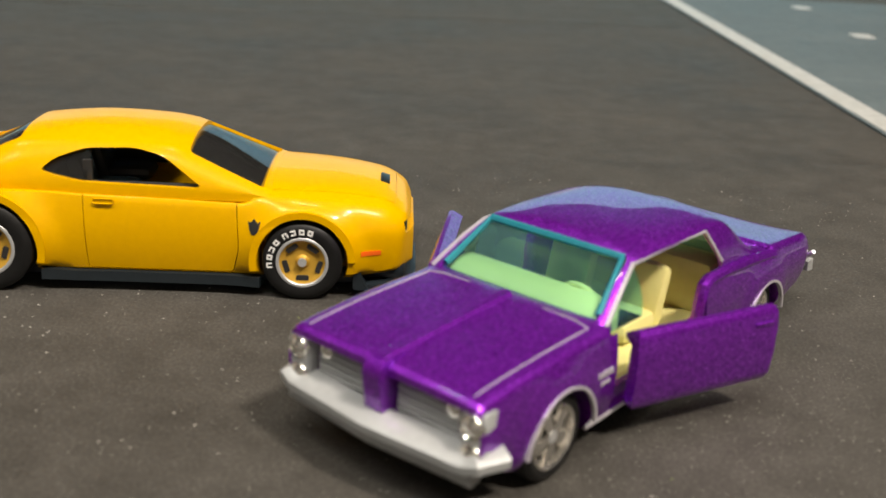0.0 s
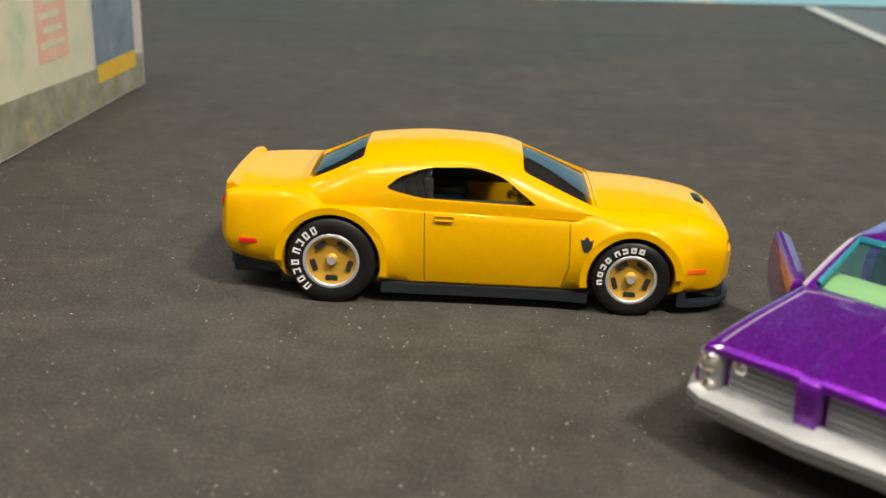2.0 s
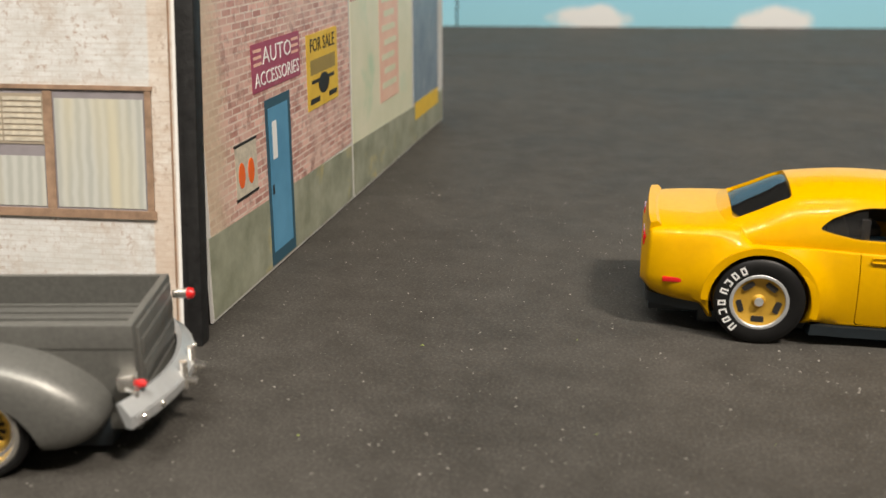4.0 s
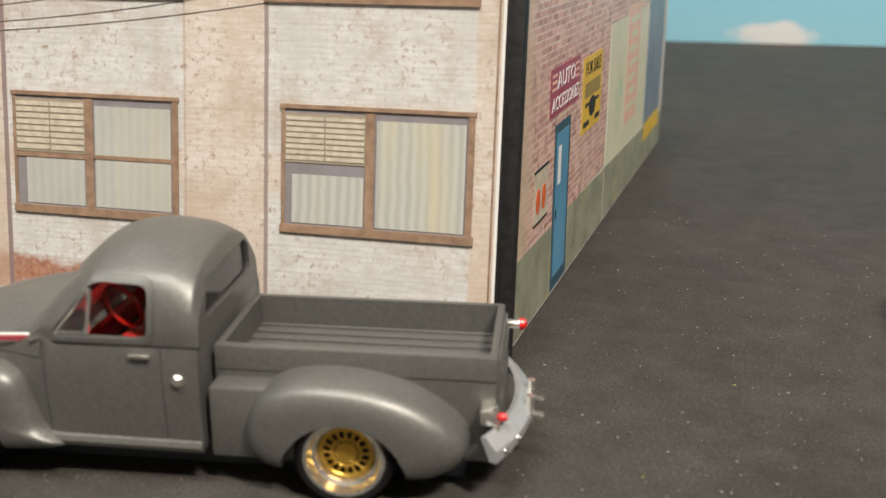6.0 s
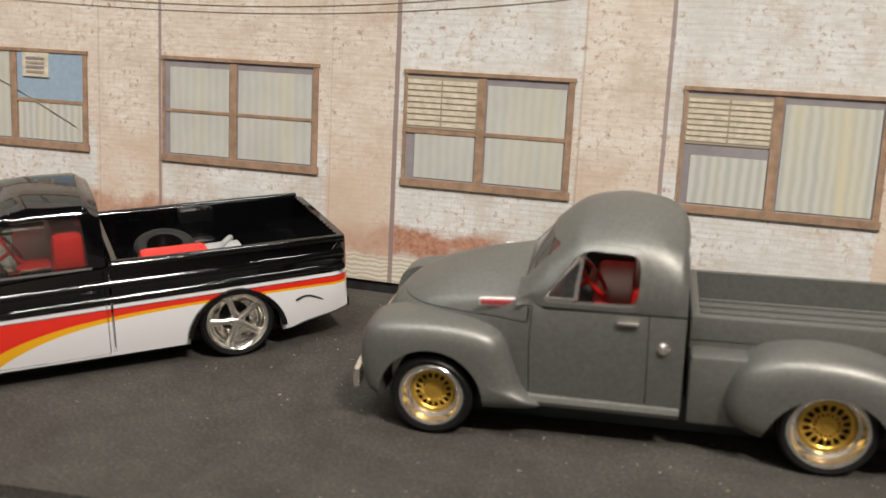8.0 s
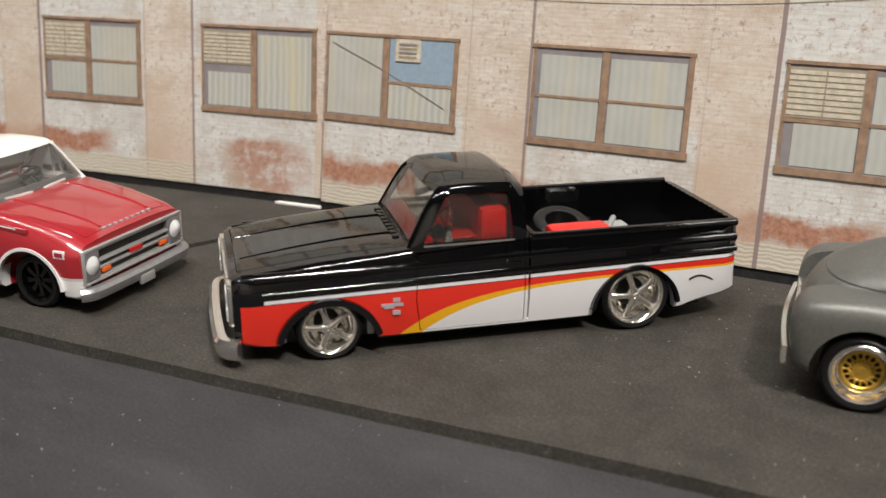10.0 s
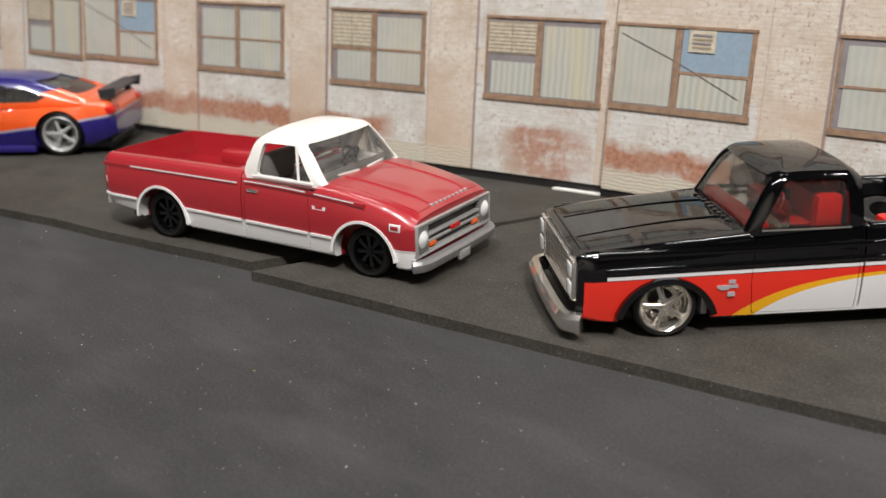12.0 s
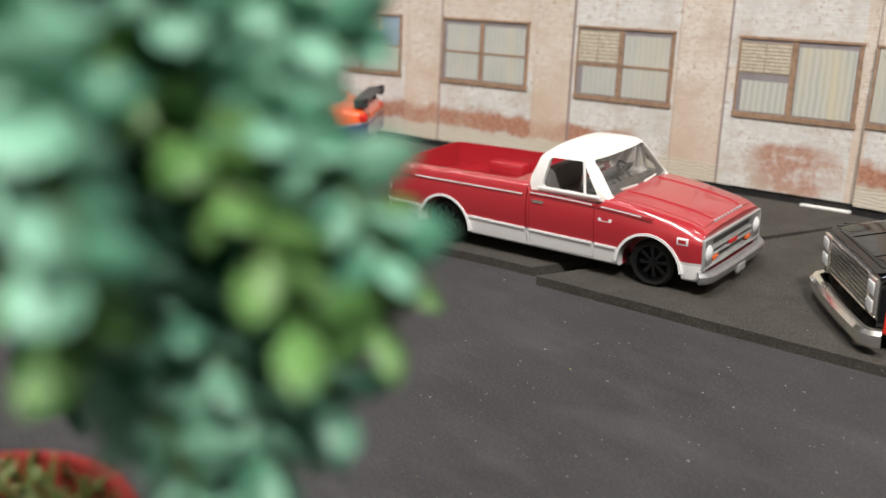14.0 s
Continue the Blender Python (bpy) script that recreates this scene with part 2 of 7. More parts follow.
def lathe(profile, n=36):
    """A profile of (distance from the axle, y) turned round the y axis."""
    verts, faces, k = [], [], len(profile)
    for i in range(n):
        c, s = math.cos(2 * math.pi * i / n), math.sin(2 * math.pi * i / n)
        verts += [(r * c, y, r * s) for r, y in profile]
    for i in range(n):
        j = (i + 1) % n
        faces += [(i * k + a, i * k + a + 1, j * k + a + 1, j * k + a) for a in range(k - 1)]
    return mesh_from(verts, faces)


def loft(x0, x1, f, n=90, flares=(), side=10, crown=8):
    """A closed hull: f gives, over x, the bottom (zb, wb), the widest line (zm, wm), the shoulder (zs, ws, r) and the middle of the top (zt)."""
    stations = []
    for i in range(n + 1):
        u = i / n
        stations.append(x0 + (x1 - x0) * (u - 0.11 * math.sin(4 * math.pi * u) / (2 * math.pi) - 0.55 * math.sin(2 * math.pi * u) / (2 * math.pi)))
    verts, faces = [], []
    for x in stations:
        zb, wb, zm, wm, zs, ws, zt = (f[k](x) for k in ("zb", "wb", "zm", "wm", "zs", "ws", "zt"))
        r = f["r"](x) if "r" in f else 1.0
        p = f["p"](x) if "p" in f else 2.5
        zm = min(max(zm, zb + 0.5), zs - 0.1)

        def out(z):
            if z < zm:
                return wm - (wm - wb) * ((zm - z) / max(zm - zb, 0.01)) ** 2
            return wm - (wm - ws) * min(1.0, (z - zm) / max(zs - zm, 0.01)) ** 2

        def top(y):
            return zt - (zt - zs) * min(1.0, y / max(ws, 0.01)) ** p
        foot = min(0.5, (zs - zb) * 0.2)
        half = [(0, zb), (wb * 0.5, zb), (wb - foot, zb), (out(zb + foot), zb + foot)]
        r = min(r, (zs - zb) * 0.4, ws * 0.5)
        for k in range(1, side + 1):
            z = zb + foot + (zs - r - zb - foot) * k / side
            y = out(z)
            for xw, zw, rad, amp, wide in flares:
                d = math.hypot(x - xw, z - zw)
                y += amp * math.exp(-(max(0.0, d - rad) / wide) ** 2)
            half.append((y, z))
        a, c, e = Vector(half[-1]), Vector((out(zs), zs + (top(ws - r) - zs) * 0.3)), Vector((ws - r, top(ws - r)))
        for k in range(1, 6):
            t = k / 5
            q = a * (1 - t) ** 2 + c * 2 * t * (1 - t) + e * t * t
            half.append((q.x, q.y))
        for k in range(1, crown + 1):
            y = (ws - r) * (1 - k / crown)
            half.append((y, top(y)))
        ring = half + [(-y, z) for y, z in half[-2:0:-1]]
        verts += [(x, y, z) for y, z in ring]
    k = len(ring)
    for i in range(len(stations) - 1):
        faces += [(i * k + j, i * k + (j + 1) % k, (i + 1) * k + (j + 1) % k, (i + 1) * k + j) for j in range(k)]
    faces += [tuple(range(k)), tuple(range((len(stations) - 1) * k, len(stations) * k))]
    return mesh_from(verts, faces)


def shrunk(f, d, below=0.0):
    """The curves of a hull set inwards by d."""
    g = dict(f)
    for key in ("wb", "wm", "ws"):
        g[key] = (lambda h: lambda x: max(0.3, h(x) - d))(f[key])
    for key in ("zs", "zt"):
        g[key] = (lambda h: lambda x: h(x) - d)(f[key])
    g["zb"] = lambda x: f["zb"](x) - below
    return g


def inflated(outline, y0, depth, power=2.4, rings=9):
    """A swelling shape: an outline in x and z that bulges out along y."""
    cx = sum(p[0] for p in outline) / len(outline)
    cz = sum(p[1] for p in outline) / len(outline)
    n = len(outline)
    verts, faces = [(x, y0 - 1.0, z) for x, z in outline], []
    for i in range(rings):
        a = math.pi / 2 * i / rings
        s, h = math.cos(a) ** (2 / power), math.sin(a) ** (2 / power)
        verts += [(cx + (x - cx) * s, y0 + depth * h, cz + (z - cz) * s) for x, z in outline]
    verts.append((cx, y0 + depth, cz))
    for i in range(rings):
        faces += [(i * n + j, i * n + (j + 1) % n, (i + 1) * n + (j + 1) % n, (i + 1) * n + j) for j in range(n)]
    faces += [(rings * n + j, rings * n + (j + 1) % n, (rings + 1) * n) for j in range(n)] + [tuple(range(n))]
    return mesh_from(verts, faces)


def oval(cx, cz, a, b, n=32, power=2.0, tilt=0.0):
    out = []
    for i in range(n):
        t = 2 * math.pi * i / n
        c, s = math.cos(t), math.sin(t)
        x, z = a * math.copysign(abs(c) ** (2 / power), c), b * math.copysign(abs(s) ** (2 / power), s)
        out.append((cx + x * math.cos(tilt) - z * math.sin(tilt), cz + x * math.sin(tilt) + z * math.cos(tilt)))
    return out


def part(name, me, mat, parent, label="", scale=MM, angle=34, soft=0.0):
    """Links a mesh as one part under a thing or a part."""
    me = me.copy()
    me.name = name
    bm = bmesh.new()
    bm.from_mesh(me)
    if soft:
        sharp = [e for e in bm.edges if len(e.link_faces) == 2 and e.calc_face_angle(0) > radians(angle)]
        bmesh.ops.bevel(bm, geom=sharp, offset=soft, offset_type="OFFSET", segments=2, profile=0.5, affect="EDGES", clamp_overlap=True)
    for e in bm.edges:
        e.smooth = len(e.link_faces) == 2 and e.calc_face_angle(0) < radians(angle)
    for f in bm.faces:
        f.smooth = True
    if scale != 1.0:
        bmesh.ops.scale(bm, vec=(scale, scale, scale), verts=bm.verts)
    bm.to_mesh(me)
    bm.free()
    me.materials.clear()
    for m in mat if isinstance(mat, (list, tuple)) else (mat,):
        me.materials.append(m)
    ob = new(name, me)
    if parent:
        ob.parent = parent
    if label:
        tagged(ob, label)
    return ob


def thing(name, m, label, category, group="", kind=""):
    ob = new(name)
    ob.empty_display_size = 0.01
    ob.matrix_world = m
    return tagged(ob, label, category, group, kind)


def lettering(text, size, mat, parent, m, name="lettering", squeeze=1.0):
    """Flat built-in letters, middle at the origin of m, size in metres."""
    data = bpy.data.curves.new("letters", "FONT")
    data.body, data.size, data.align_x, data.align_y, data.extrude = text, size, "CENTER", "CENTER", 0.00003
    data.resolution_u = 2
    temp = new("temporary", data)
    bpy.context.view_layer.update()
    me = bpy.data.meshes.new_from_object(temp.evaluated_get(bpy.context.evaluated_depsgraph_get()))
    bpy.data.objects.remove(temp)
    me.transform(m @ Matrix.Diagonal((squeeze, 1, 1, 1)))
    return part(name, me, mat, parent, scale=1.0)

# ---- the table, mats and backdrops ----


def mat_material(name, dark, light, scuff, turn=0.9, bands=0.05, dust=0.3):
    """Black craft foam: fine pores, grey dust in blotches and soft scuffs."""
    m, nt, b = material(name)
    v = coords(nt, 1.0)
    grain = noise_of(nt, v, 2200.0, 4.0, 0.75)
    cloud = noise_of(nt, v, 20.0, 5.0, 0.62)
    blotch = noise_of(nt, v, 130.0, 6.0, 0.72)
    col = ramp(nt, cloud, ((0.3, dark), (0.75, light)))
    dusty = calc(nt, "MULTIPLY", ramp(nt, blotch, ((0.36, (0, 0, 0)), (0.86, (1, 1, 1)))), dust)
    col = mix(nt, dusty, col, scuff)
    pores = calc(nt, "MULTIPLY", ramp(nt, grain, ((0.50, (0, 0, 0)), (0.71, (0.88, 0.88, 0.88)))), ramp(nt, blotch, ((0.3, (0.35, 0.35, 0.35)), (0.7, (0.85, 0.85, 0.85)))))
    col = mix(nt, pores, col, scuff)
    pits = ramp(nt, grain, ((0.30, (0.55, 0.55, 0.55)), (0.44, (0, 0, 0))))
    col = mix(nt, pits, col, tuple(c * 0.5 for c in dark))
    mp = nt.nodes.new("ShaderNodeMapping")
    mp.inputs["Scale"].default_value, mp.inputs["Rotation"].default_value = (1.0, 3.0, 1.0), (0, 0, turn)
    link(nt, v, mp.inputs["Vector"])
    streak = noise_of(nt, mp.outputs[0], 24.0, 5.0, 0.62)
    col = mix(nt, calc(nt, "MULTIPLY", ramp(nt, streak, ((0.48, (0, 0, 0)), (0.74, (1, 1, 1)))), bands), col, scuff)
    # thin scratches drawn across the sheet
    sm = nt.nodes.new("ShaderNodeMapping")
    sm.inputs["Scale"].default_value, sm.inputs["Rotation"].default_value = (1.0, 26.0, 1.0), (0, 0, turn + 0.7)
    link(nt, v, sm.inputs["Vector"])
    scratch = calc(nt, "MULTIPLY", ramp(nt, noise_of(nt, sm.outputs[0], 36.0, 3.0), ((0.68, (0, 0, 0)), (0.74, (1, 1, 1)))), 0.16)
    col = mix(nt, scratch, col, scuff)
    link(nt, col, b.inputs["Base Color"])
    link(nt, ramp(nt, cloud, ((0.3, (0.5, 0.5, 0.5)), (0.7, (0.68, 0.68, 0.68)))), b.inputs["Roughness"])
    b.inputs["Specular IOR Level"].default_value = 0.05
    bump(nt, b, grain, 0.35, 0.00008)
    return m


MAT = mat_material("charcoal_foam", (0.031, 0.0287, 0.025), (0.054, 0.0505, 0.0445), (0.128, 0.120, 0.107))
COVER = mat_material("dark_table_cover", (0.034, 0.0330, 0.0345), (0.058, 0.0565, 0.0585), (0.088, 0.0855, 0.088), turn=-0.28, bands=0.4, dust=0.1)
ROADGREEN = mat_material("slate_road_sheet", (0.065, 0.085, 0.092), (0.095, 0.118, 0.125), (0.17, 0.19, 0.19))
ROADWHITE = plain("white_road_paint", (0.36, 0.36, 0.34), 0.55, grain=0.15, size=300.0)
FOAMEDGE = plain("black_foam_board_edge", (0.012, 0.012, 0.012), 0.55, grain=0.6, size=700.0, relief=0.0004)
CARD = plain("white_card", (0.75, 0.74, 0.71), 0.6, grain=0.03)
# unseen walls: dark so reflections stay black, the south one pale to bounce light
ROOMWALL = plain("dark_room_wall", (0.035, 0.035, 0.037), 0.8, grain=0.04, size=3.0)
ROOMBOUNCE = plain("cream_bounce_wall", (0.26, 0.245, 0.22), 0.8, grain=0.04, size=3.0)
# unseen ceiling, kept grey to weaken its bounce
ROOMCEILING = plain("grey_room_ceiling", (0.17, 0.165, 0.16), 0.85, grain=0.03, size=3.0)
ROOMFLOOR = plain("grey_room_floor", (0.07, 0.066, 0.062), 0.6, grain=0.1, size=4.0)
TABLEWOOD = plain("painted_table_board", (0.2, 0.17, 0.13), 0.5, grain=0.15, size=30.0)


def setting(name, me, mat, label, scale=1.0):
    return tagged(part(name, me, mat, None, label, scale=scale), kind="structure")


setting("room_floor", box(-4.6, 4.4, -1.7, 4.6, -0.80, -0.75), ROOMFLOOR, "grey floor of the room under the table")
setting("ceiling", box(-4.6, 4.4, -1.7, 4.6, 1.78, 1.83), ROOMCEILING, "unseen grey ceiling closing the room above the table")
setting("wall_north", box(-4.6, 4.4, 4.6, 4.7, -0.75, 1.78), ROOMWALL, "unseen wall added to close the room")
# added out of view, close and paler: throws light back onto the car fronts
setting("bounce_wall_south", box(-4.6, 4.4, -1.8, -1.7, -0.75, 1.78), ROOMBOUNCE, "unseen wall added to close the room")
setting("wall_west", box(-4.7, -4.6, -1.8, 4.7, -0.75, 1.78), ROOMWALL, "unseen wall added to close the room")
setting("wall_east", box(4.4, 4.5, -1.8, 4.7, -0.75, 1.78), ROOMWALL, "unseen wall added to close the room")

table = thing("table", pose(0, 0, 0), "large display table under the model street", "table")
part("tabletop", box(-1.0, 0.75, -0.4, 0.75, -0.04, -0.004, 0.002), TABLEWOOD, table, scale=1.0)
for tx in (-0.93, 0.68):
    for ty in (-0.34, 0.69):
        part("leg", box(tx - 0.03, tx + 0.03, ty - 0.03, ty + 0.03, -0.75, -0.04), TABLEWOOD, table, scale=1.0)
setting("ground", box(-0.98, 0.73, -0.38, 0.73, -0.004, -0.0018), COVER, "black sheet that covers the display table as a road")


def sheet_outline(front, back, wobble):
    """A sheet of foam with a hand-cut front edge."""
    out = []
    for (ax, ay), (bx, by) in zip(front, front[1:]):
        n = max(2, int(math.hypot(bx - ax, by - ay) / 4))
        for i in range(n):
            t = i / n
            x, y = ax + (bx - ax) * t, ay + (by - ay) * t
            out.append((x, y + wobble * noise.noise((x * 0.09, y * 0.09, 0.3)) + 0.3 * wobble * noise.noise((x * 0.5, 0, 4.0))))
    out.append(front[-1])
    return out + list(back)


def foam_sheet(name, outline, z0, z1, mat, label):
    me = prism(outline, "z", z0, z1)
    return setting(name, me, mat, label, MM)


foam_sheet("pavement", sheet_outline([(-311.2, 7.9), (-262.0, 19.8), (-228.6, 28.3), (-197.0, 36.6), (-150, 47), (-60, 58), (60, 64), (420, 80)], [(420, 700), (-260, 560), (-150, 124), (-290, 95)], 0.35), -1.8, 0.0, MAT, "charcoal foam mat with a hand-cut edge, dusty and scuffed")
foam_sheet("pavement_2", sheet_outline([(-560, -66), (-470, -37.5), (-408, -16.7), (-368.6, -3.9), (-353.5, -0.4), (-315.6, 10.4)], [(-290.1, 95), (-330, 110), (-620, 40)], 0.35), -1.8, 0.0, MAT, "second charcoal foam mat butted against the first")
foam_sheet("pavement_joint", [(-190, 430.0), (90, 470.0), (90, 480.0), (-190, 439.0)], -0.2, 0.15, mat_material("worn_foam_joint", (0.034, 0.032, 0.028), (0.055, 0.051, 0.045), (0.125, 0.12, 0.108)), "pale worn joint in the far mat")

foam_sheet("paper_foot", rounded([(-310.5, 85.4), (-299.2, 88.4), (-298.8, 90.2), (-310.2, 87.0)], 0.5), 0.0, 0.3, CARD, "white paper foot under the printed front")

# the slate road sheet with its white line, beyond the parked coupe
ROAD_A, ROAD_D = Vector((113.0, 279.0)), Vector((-0.06, 0.998))
road_side = Vector((0.998, 0.06))


def road_quad(a0, a1, s0, s1):
    return [tuple(ROAD_A + ROAD_D * a + road_side * s) for a, s in ((a0, s0), (a0, s1), (a1, s1), (a1, s0))]


foam_sheet("road", road_quad(-160, 330, 0, 160), 0.0, 0.6, ROADGREEN, "slate grey road sheet with painted white markings")
foam_sheet("road_line", road_quad(-159, 329, 1.2, 9.0), 0.3, 0.75, ROADWHITE, "white painted edge line of the road sheet")
for k in range(4):
    foam_sheet("road_line_dash", rounded(road_quad(90 + 100 * k - 7, 90 + 100 * k + 7, 55.5 + 6.0 * k, 64.5 + 6.0 * k), 3.8), 0.3, 0.75, ROADWHITE, "short white painted dash on the road sheet")


def axes_matrix(origin, x, y, z):
    m = Matrix((x, y, z)).transposed().to_4x4()
    m.translation = Vector(origin)
    return m


# the sky board
def sky_material():
    m, nt, b = material("printed_sky")
    x, y, z = mm_axes(nt)
    v = coords(nt, 1.0)
    wob = calc(nt, "MULTIPLY_ADD", noise_of(nt, v, 55.0, 5.0, 0.6), 1.6, -0.8)
    dens = None
    for cx, cz, a, c in CLOUDS:
        ex, ez = calc(nt, "DIVIDE", calc(nt, "SUBTRACT", x, cx), a), calc(nt, "DIVIDE", calc(nt, "SUBTRACT", z, cz), c)
        d = calc(nt, "SUBTRACT", 1.0, calc(nt, "ADD", calc(nt, "MULTIPLY", ex, ex), calc(nt, "MULTIPLY", ez, ez)))
        dens = d if dens is None else calc(nt, "MAXIMUM", dens, d)
    dens = calc(nt, "ADD", dens, wob)
    cloud = ramp(nt, dens, ((0.25, (0, 0, 0)), (0.7, (1, 1, 1))))
    sky = ramp(nt, calc(nt, "DIVIDE", z, 90.0), ((0.0, (0.36, 0.72, 0.86)), (1.0, (0.22, 0.56, 0.82))))
    link(nt, mix(nt, cloud, sky, (0.86, 0.88, 0.88)), b.inputs["Base Color"])
    b.inputs["Roughness"].default_value = 0.5
    return m


CLOUDS = [(55, 4, 26, 9), (150, 3, 28, 10), (-60, 5, 20, 7), (110, 32, 20, 7), (30, 36, 16, 6), (250, 8, 30, 10), (200, 40, 22, 8)]
SKY = sky_material()
sky_u = Vector((0.969, 0.247, 0))
sky_board = tagged(part("sky_board", box(-18, 460, 0, 4, -1, 150, 0.3), SKY, None, "light blue printed sky board with white clouds"), category="backdrop board", kind="structure")
sky_board.matrix_world = axes_matrix((-0.200, 0.550, 0.0), sky_u, Vector((-0.247, 0.969, 0)), Vector((0, 0, 1)))
sky_board_2 = tagged(part("sky_board", box(-120, -19, 1, 5, -1, 150, 0.3), SKY, None, "second light blue printed sky board"), category="backdrop board", kind="structure")
sky_board_2.matrix_world = sky_board.matrix_world.copy()

# ---- the printed warehouse front: x runs along the sheet, y towards the street, z up the sheet ----


def wall_print(bare):
    m, nt, b = material("printed_whitewashed_brick")
    s, y, h = mm_axes(nt)
    v = coords(nt, 1.0)
    fine, mid, big = noise_of(nt, v, 900.0, 5.0, 0.7), noise_of(nt, v, 130.0, 6.0, 0.65), noise_of(nt, v, 38.0, 4.0)
    peach = ramp(nt, mid, ((0.25, (0.50, 0.41, 0.33)), (0.42, (0.63, 0.565, 0.49)), (0.7, (0.71, 0.685, 0.635))))
    pale = ramp(nt, mid, ((0.25, (0.53, 0.53, 0.50)), (0.6, (0.69, 0.70, 0.69))))
    # whitewashed bays above the first two windows and under every sill
    def band(a, lo, hi, soft=0.3):
        return calc(nt, "MULTIPLY", step(nt, a, lo, soft), step(nt, hi, a, soft))
    bay = calc(nt, "MAXIMUM", band(s, 1.4, 32.0), band(s, 45.2, 74.6))
    low = calc(nt, "MAXIMUM", bay, calc(nt, "MAXIMUM", band(s, 87.0, 118.6), band(s, 132.5, 164.0)))
    white = calc(nt, "MAXIMUM", calc(nt, "MULTIPLY", bay, step(nt, h, 30.0, 2.0)), calc(nt, "MULTIPLY", low, step(nt, 24.0, h, 2.0)))
    col = mix(nt, white, peach, pale)
    # wash brushed on along the courses
    brushed = nt.nodes.new("ShaderNodeMapping")
    brushed.inputs["Scale"].default_value = (1.0, 1.0, 5.5)
    link(nt, v, brushed.inputs["Vector"])
    streak = noise_of(nt, brushed.outputs[0], 230.0, 5.0, 0.75)
    col = mix(nt, calc(nt, "MULTIPLY", ramp(nt, streak, ((0.44, (0, 0, 0)), (0.66, (1, 1, 1)))), 0.6), col, mix(nt, white, (0.52, 0.40, 0.31), (0.50, 0.46, 0.41)))
    # courses of brick under the wash
    br = node(nt, "ShaderNodeTexBrick", Scale=1.0)
    br.inputs["Brick Width"].default_value, br.inputs["Row Height"].default_value = 0.0022, 0.00078
    br.inputs["Mortar Size"].default_value, br.inputs["Mortar Smooth"].default_value = 0.00009, 0.3
    br.inputs["Color1"].default_value, br.inputs["Color2"].default_value = (0.85, 0.82, 0.80, 1), (1, 1, 1, 1)
    br.inputs["Mortar"].default_value = (0.70, 0.62, 0.56, 1)
    rot = nt.nodes.new("ShaderNodeMapping")
    rot.inputs["Rotation"].default_value = (radians(-90), 0, 0)
    link(nt, v, rot.inputs["Vector"])
    link(nt, rot.outputs[0], br.inputs["Vector"])
    col = mix(nt, calc(nt, "MULTIPLY", ramp(nt, big, ((0.35, (0.25, 0.25, 0.25)), (0.65, (1, 1, 1)))), 0.5), col, br.outputs["Color"], "MULTIPLY")
    # pitted brown flecks
    fleck = calc(nt, "MULTIPLY", ramp(nt, fine, ((0.53, (0, 0, 0)), (0.66, (1, 1, 1)))), ramp(nt, mid, ((0.40, (0, 0, 0)), (0.56, (1, 1, 1)))))
    col = mix(nt, calc(nt, "MULTIPLY", fleck, 0.85), col, (0.33, 0.215, 0.145))
    # single bricks worn dark
    worn = node(nt, "ShaderNodeTexBrick", Scale=1.0)
    worn.inputs["Brick Width"].default_value, worn.inputs["Row Height"].default_value = 0.0019, 0.00078
    worn.inputs["Mortar Size"].default_value, worn.inputs["Bias"].default_value = 0.00006, -0.72
    worn.inputs["Color1"].default_value, worn.inputs["Color2"].default_value = (0, 0, 0, 1), (1, 1, 1, 1)
    worn.inputs["Mortar"].default_value = (0, 0, 0, 1)
    link(nt, rot.outputs[0], worn.inputs["Vector"])
    few = calc(nt, "MULTIPLY", ramp(nt, worn.outputs["Color"], ((0.30, (0, 0, 0)), (0.42, (1, 1, 1)))), ramp(nt, noise_of(nt, v, 160.0, 3.0), ((0.46, (0, 0, 0)), (0.58, (1, 1, 1)))))
    few = calc(nt, "MULTIPLY", few, ramp(nt, fine, ((0.38, (0, 0, 0)), (0.52, (1, 1, 1)))))
    col = mix(nt, calc(nt, "MULTIPLY", few, 0.85), col, (0.38, 0.25, 0.17))
    # bare red brick: a rusty course along the foot and patches under the sills
    uneven = calc(nt, "MULTIPLY_ADD", mid, 9.0, -4.5)
    hh = calc(nt, "ADD", h, uneven)
    foot = calc(nt, "MULTIPLY", band(hh, 6.4, 11.6, 2.0), band(s, 56.0, 200.0, 6.0))
    patch = calc(nt, "MULTIPLY", band(hh, 2.5, 12.5, 2.0), band(calc(nt, "ADD", s, calc(nt, "MULTIPLY", uneven, 2.5)), 5.0, 23.0, 8.0))
    patch2 = calc(nt, "MULTIPLY", band(hh, 6.0, 11.5, 2.0), band(s, 133.0, 166.0, 3.0))
    rust = calc(nt, "MAXIMUM", foot, calc(nt, "MAXIMUM", calc(nt, "MULTIPLY", patch, bare), calc(nt, "MULTIPLY", patch2, 0.55)))
    rustcol = ramp(nt, fine, ((0.35, (0.26, 0.095, 0.052)), (0.65, (0.48, 0.25, 0.16))))
    blotch = noise_of(nt, v, 210.0, 5.0, 0.75)
    rust = calc(nt, "MULTIPLY", rust, ramp(nt, blotch, ((0.36, (0.12, 0.12, 0.12)), (0.52, (1, 1, 1)))))
    rust = calc(nt, "MAXIMUM", rust, calc(nt, "MULTIPLY", foot, ramp(nt, blotch, ((0.25, (0.45, 0.45, 0.45)), (0.44, (1, 1, 1))))))
    col = mix(nt, calc(nt, "MULTIPLY", rust, 0.95), col, rustcol)
    pits = ramp(nt, noise_of(nt, v, 360.0, 2.0), ((0.70, (0, 0, 0)), (0.74, (0.7, 0.7, 0.7))))
    col = mix(nt, pits, col, (0.30, 0.17, 0.11))
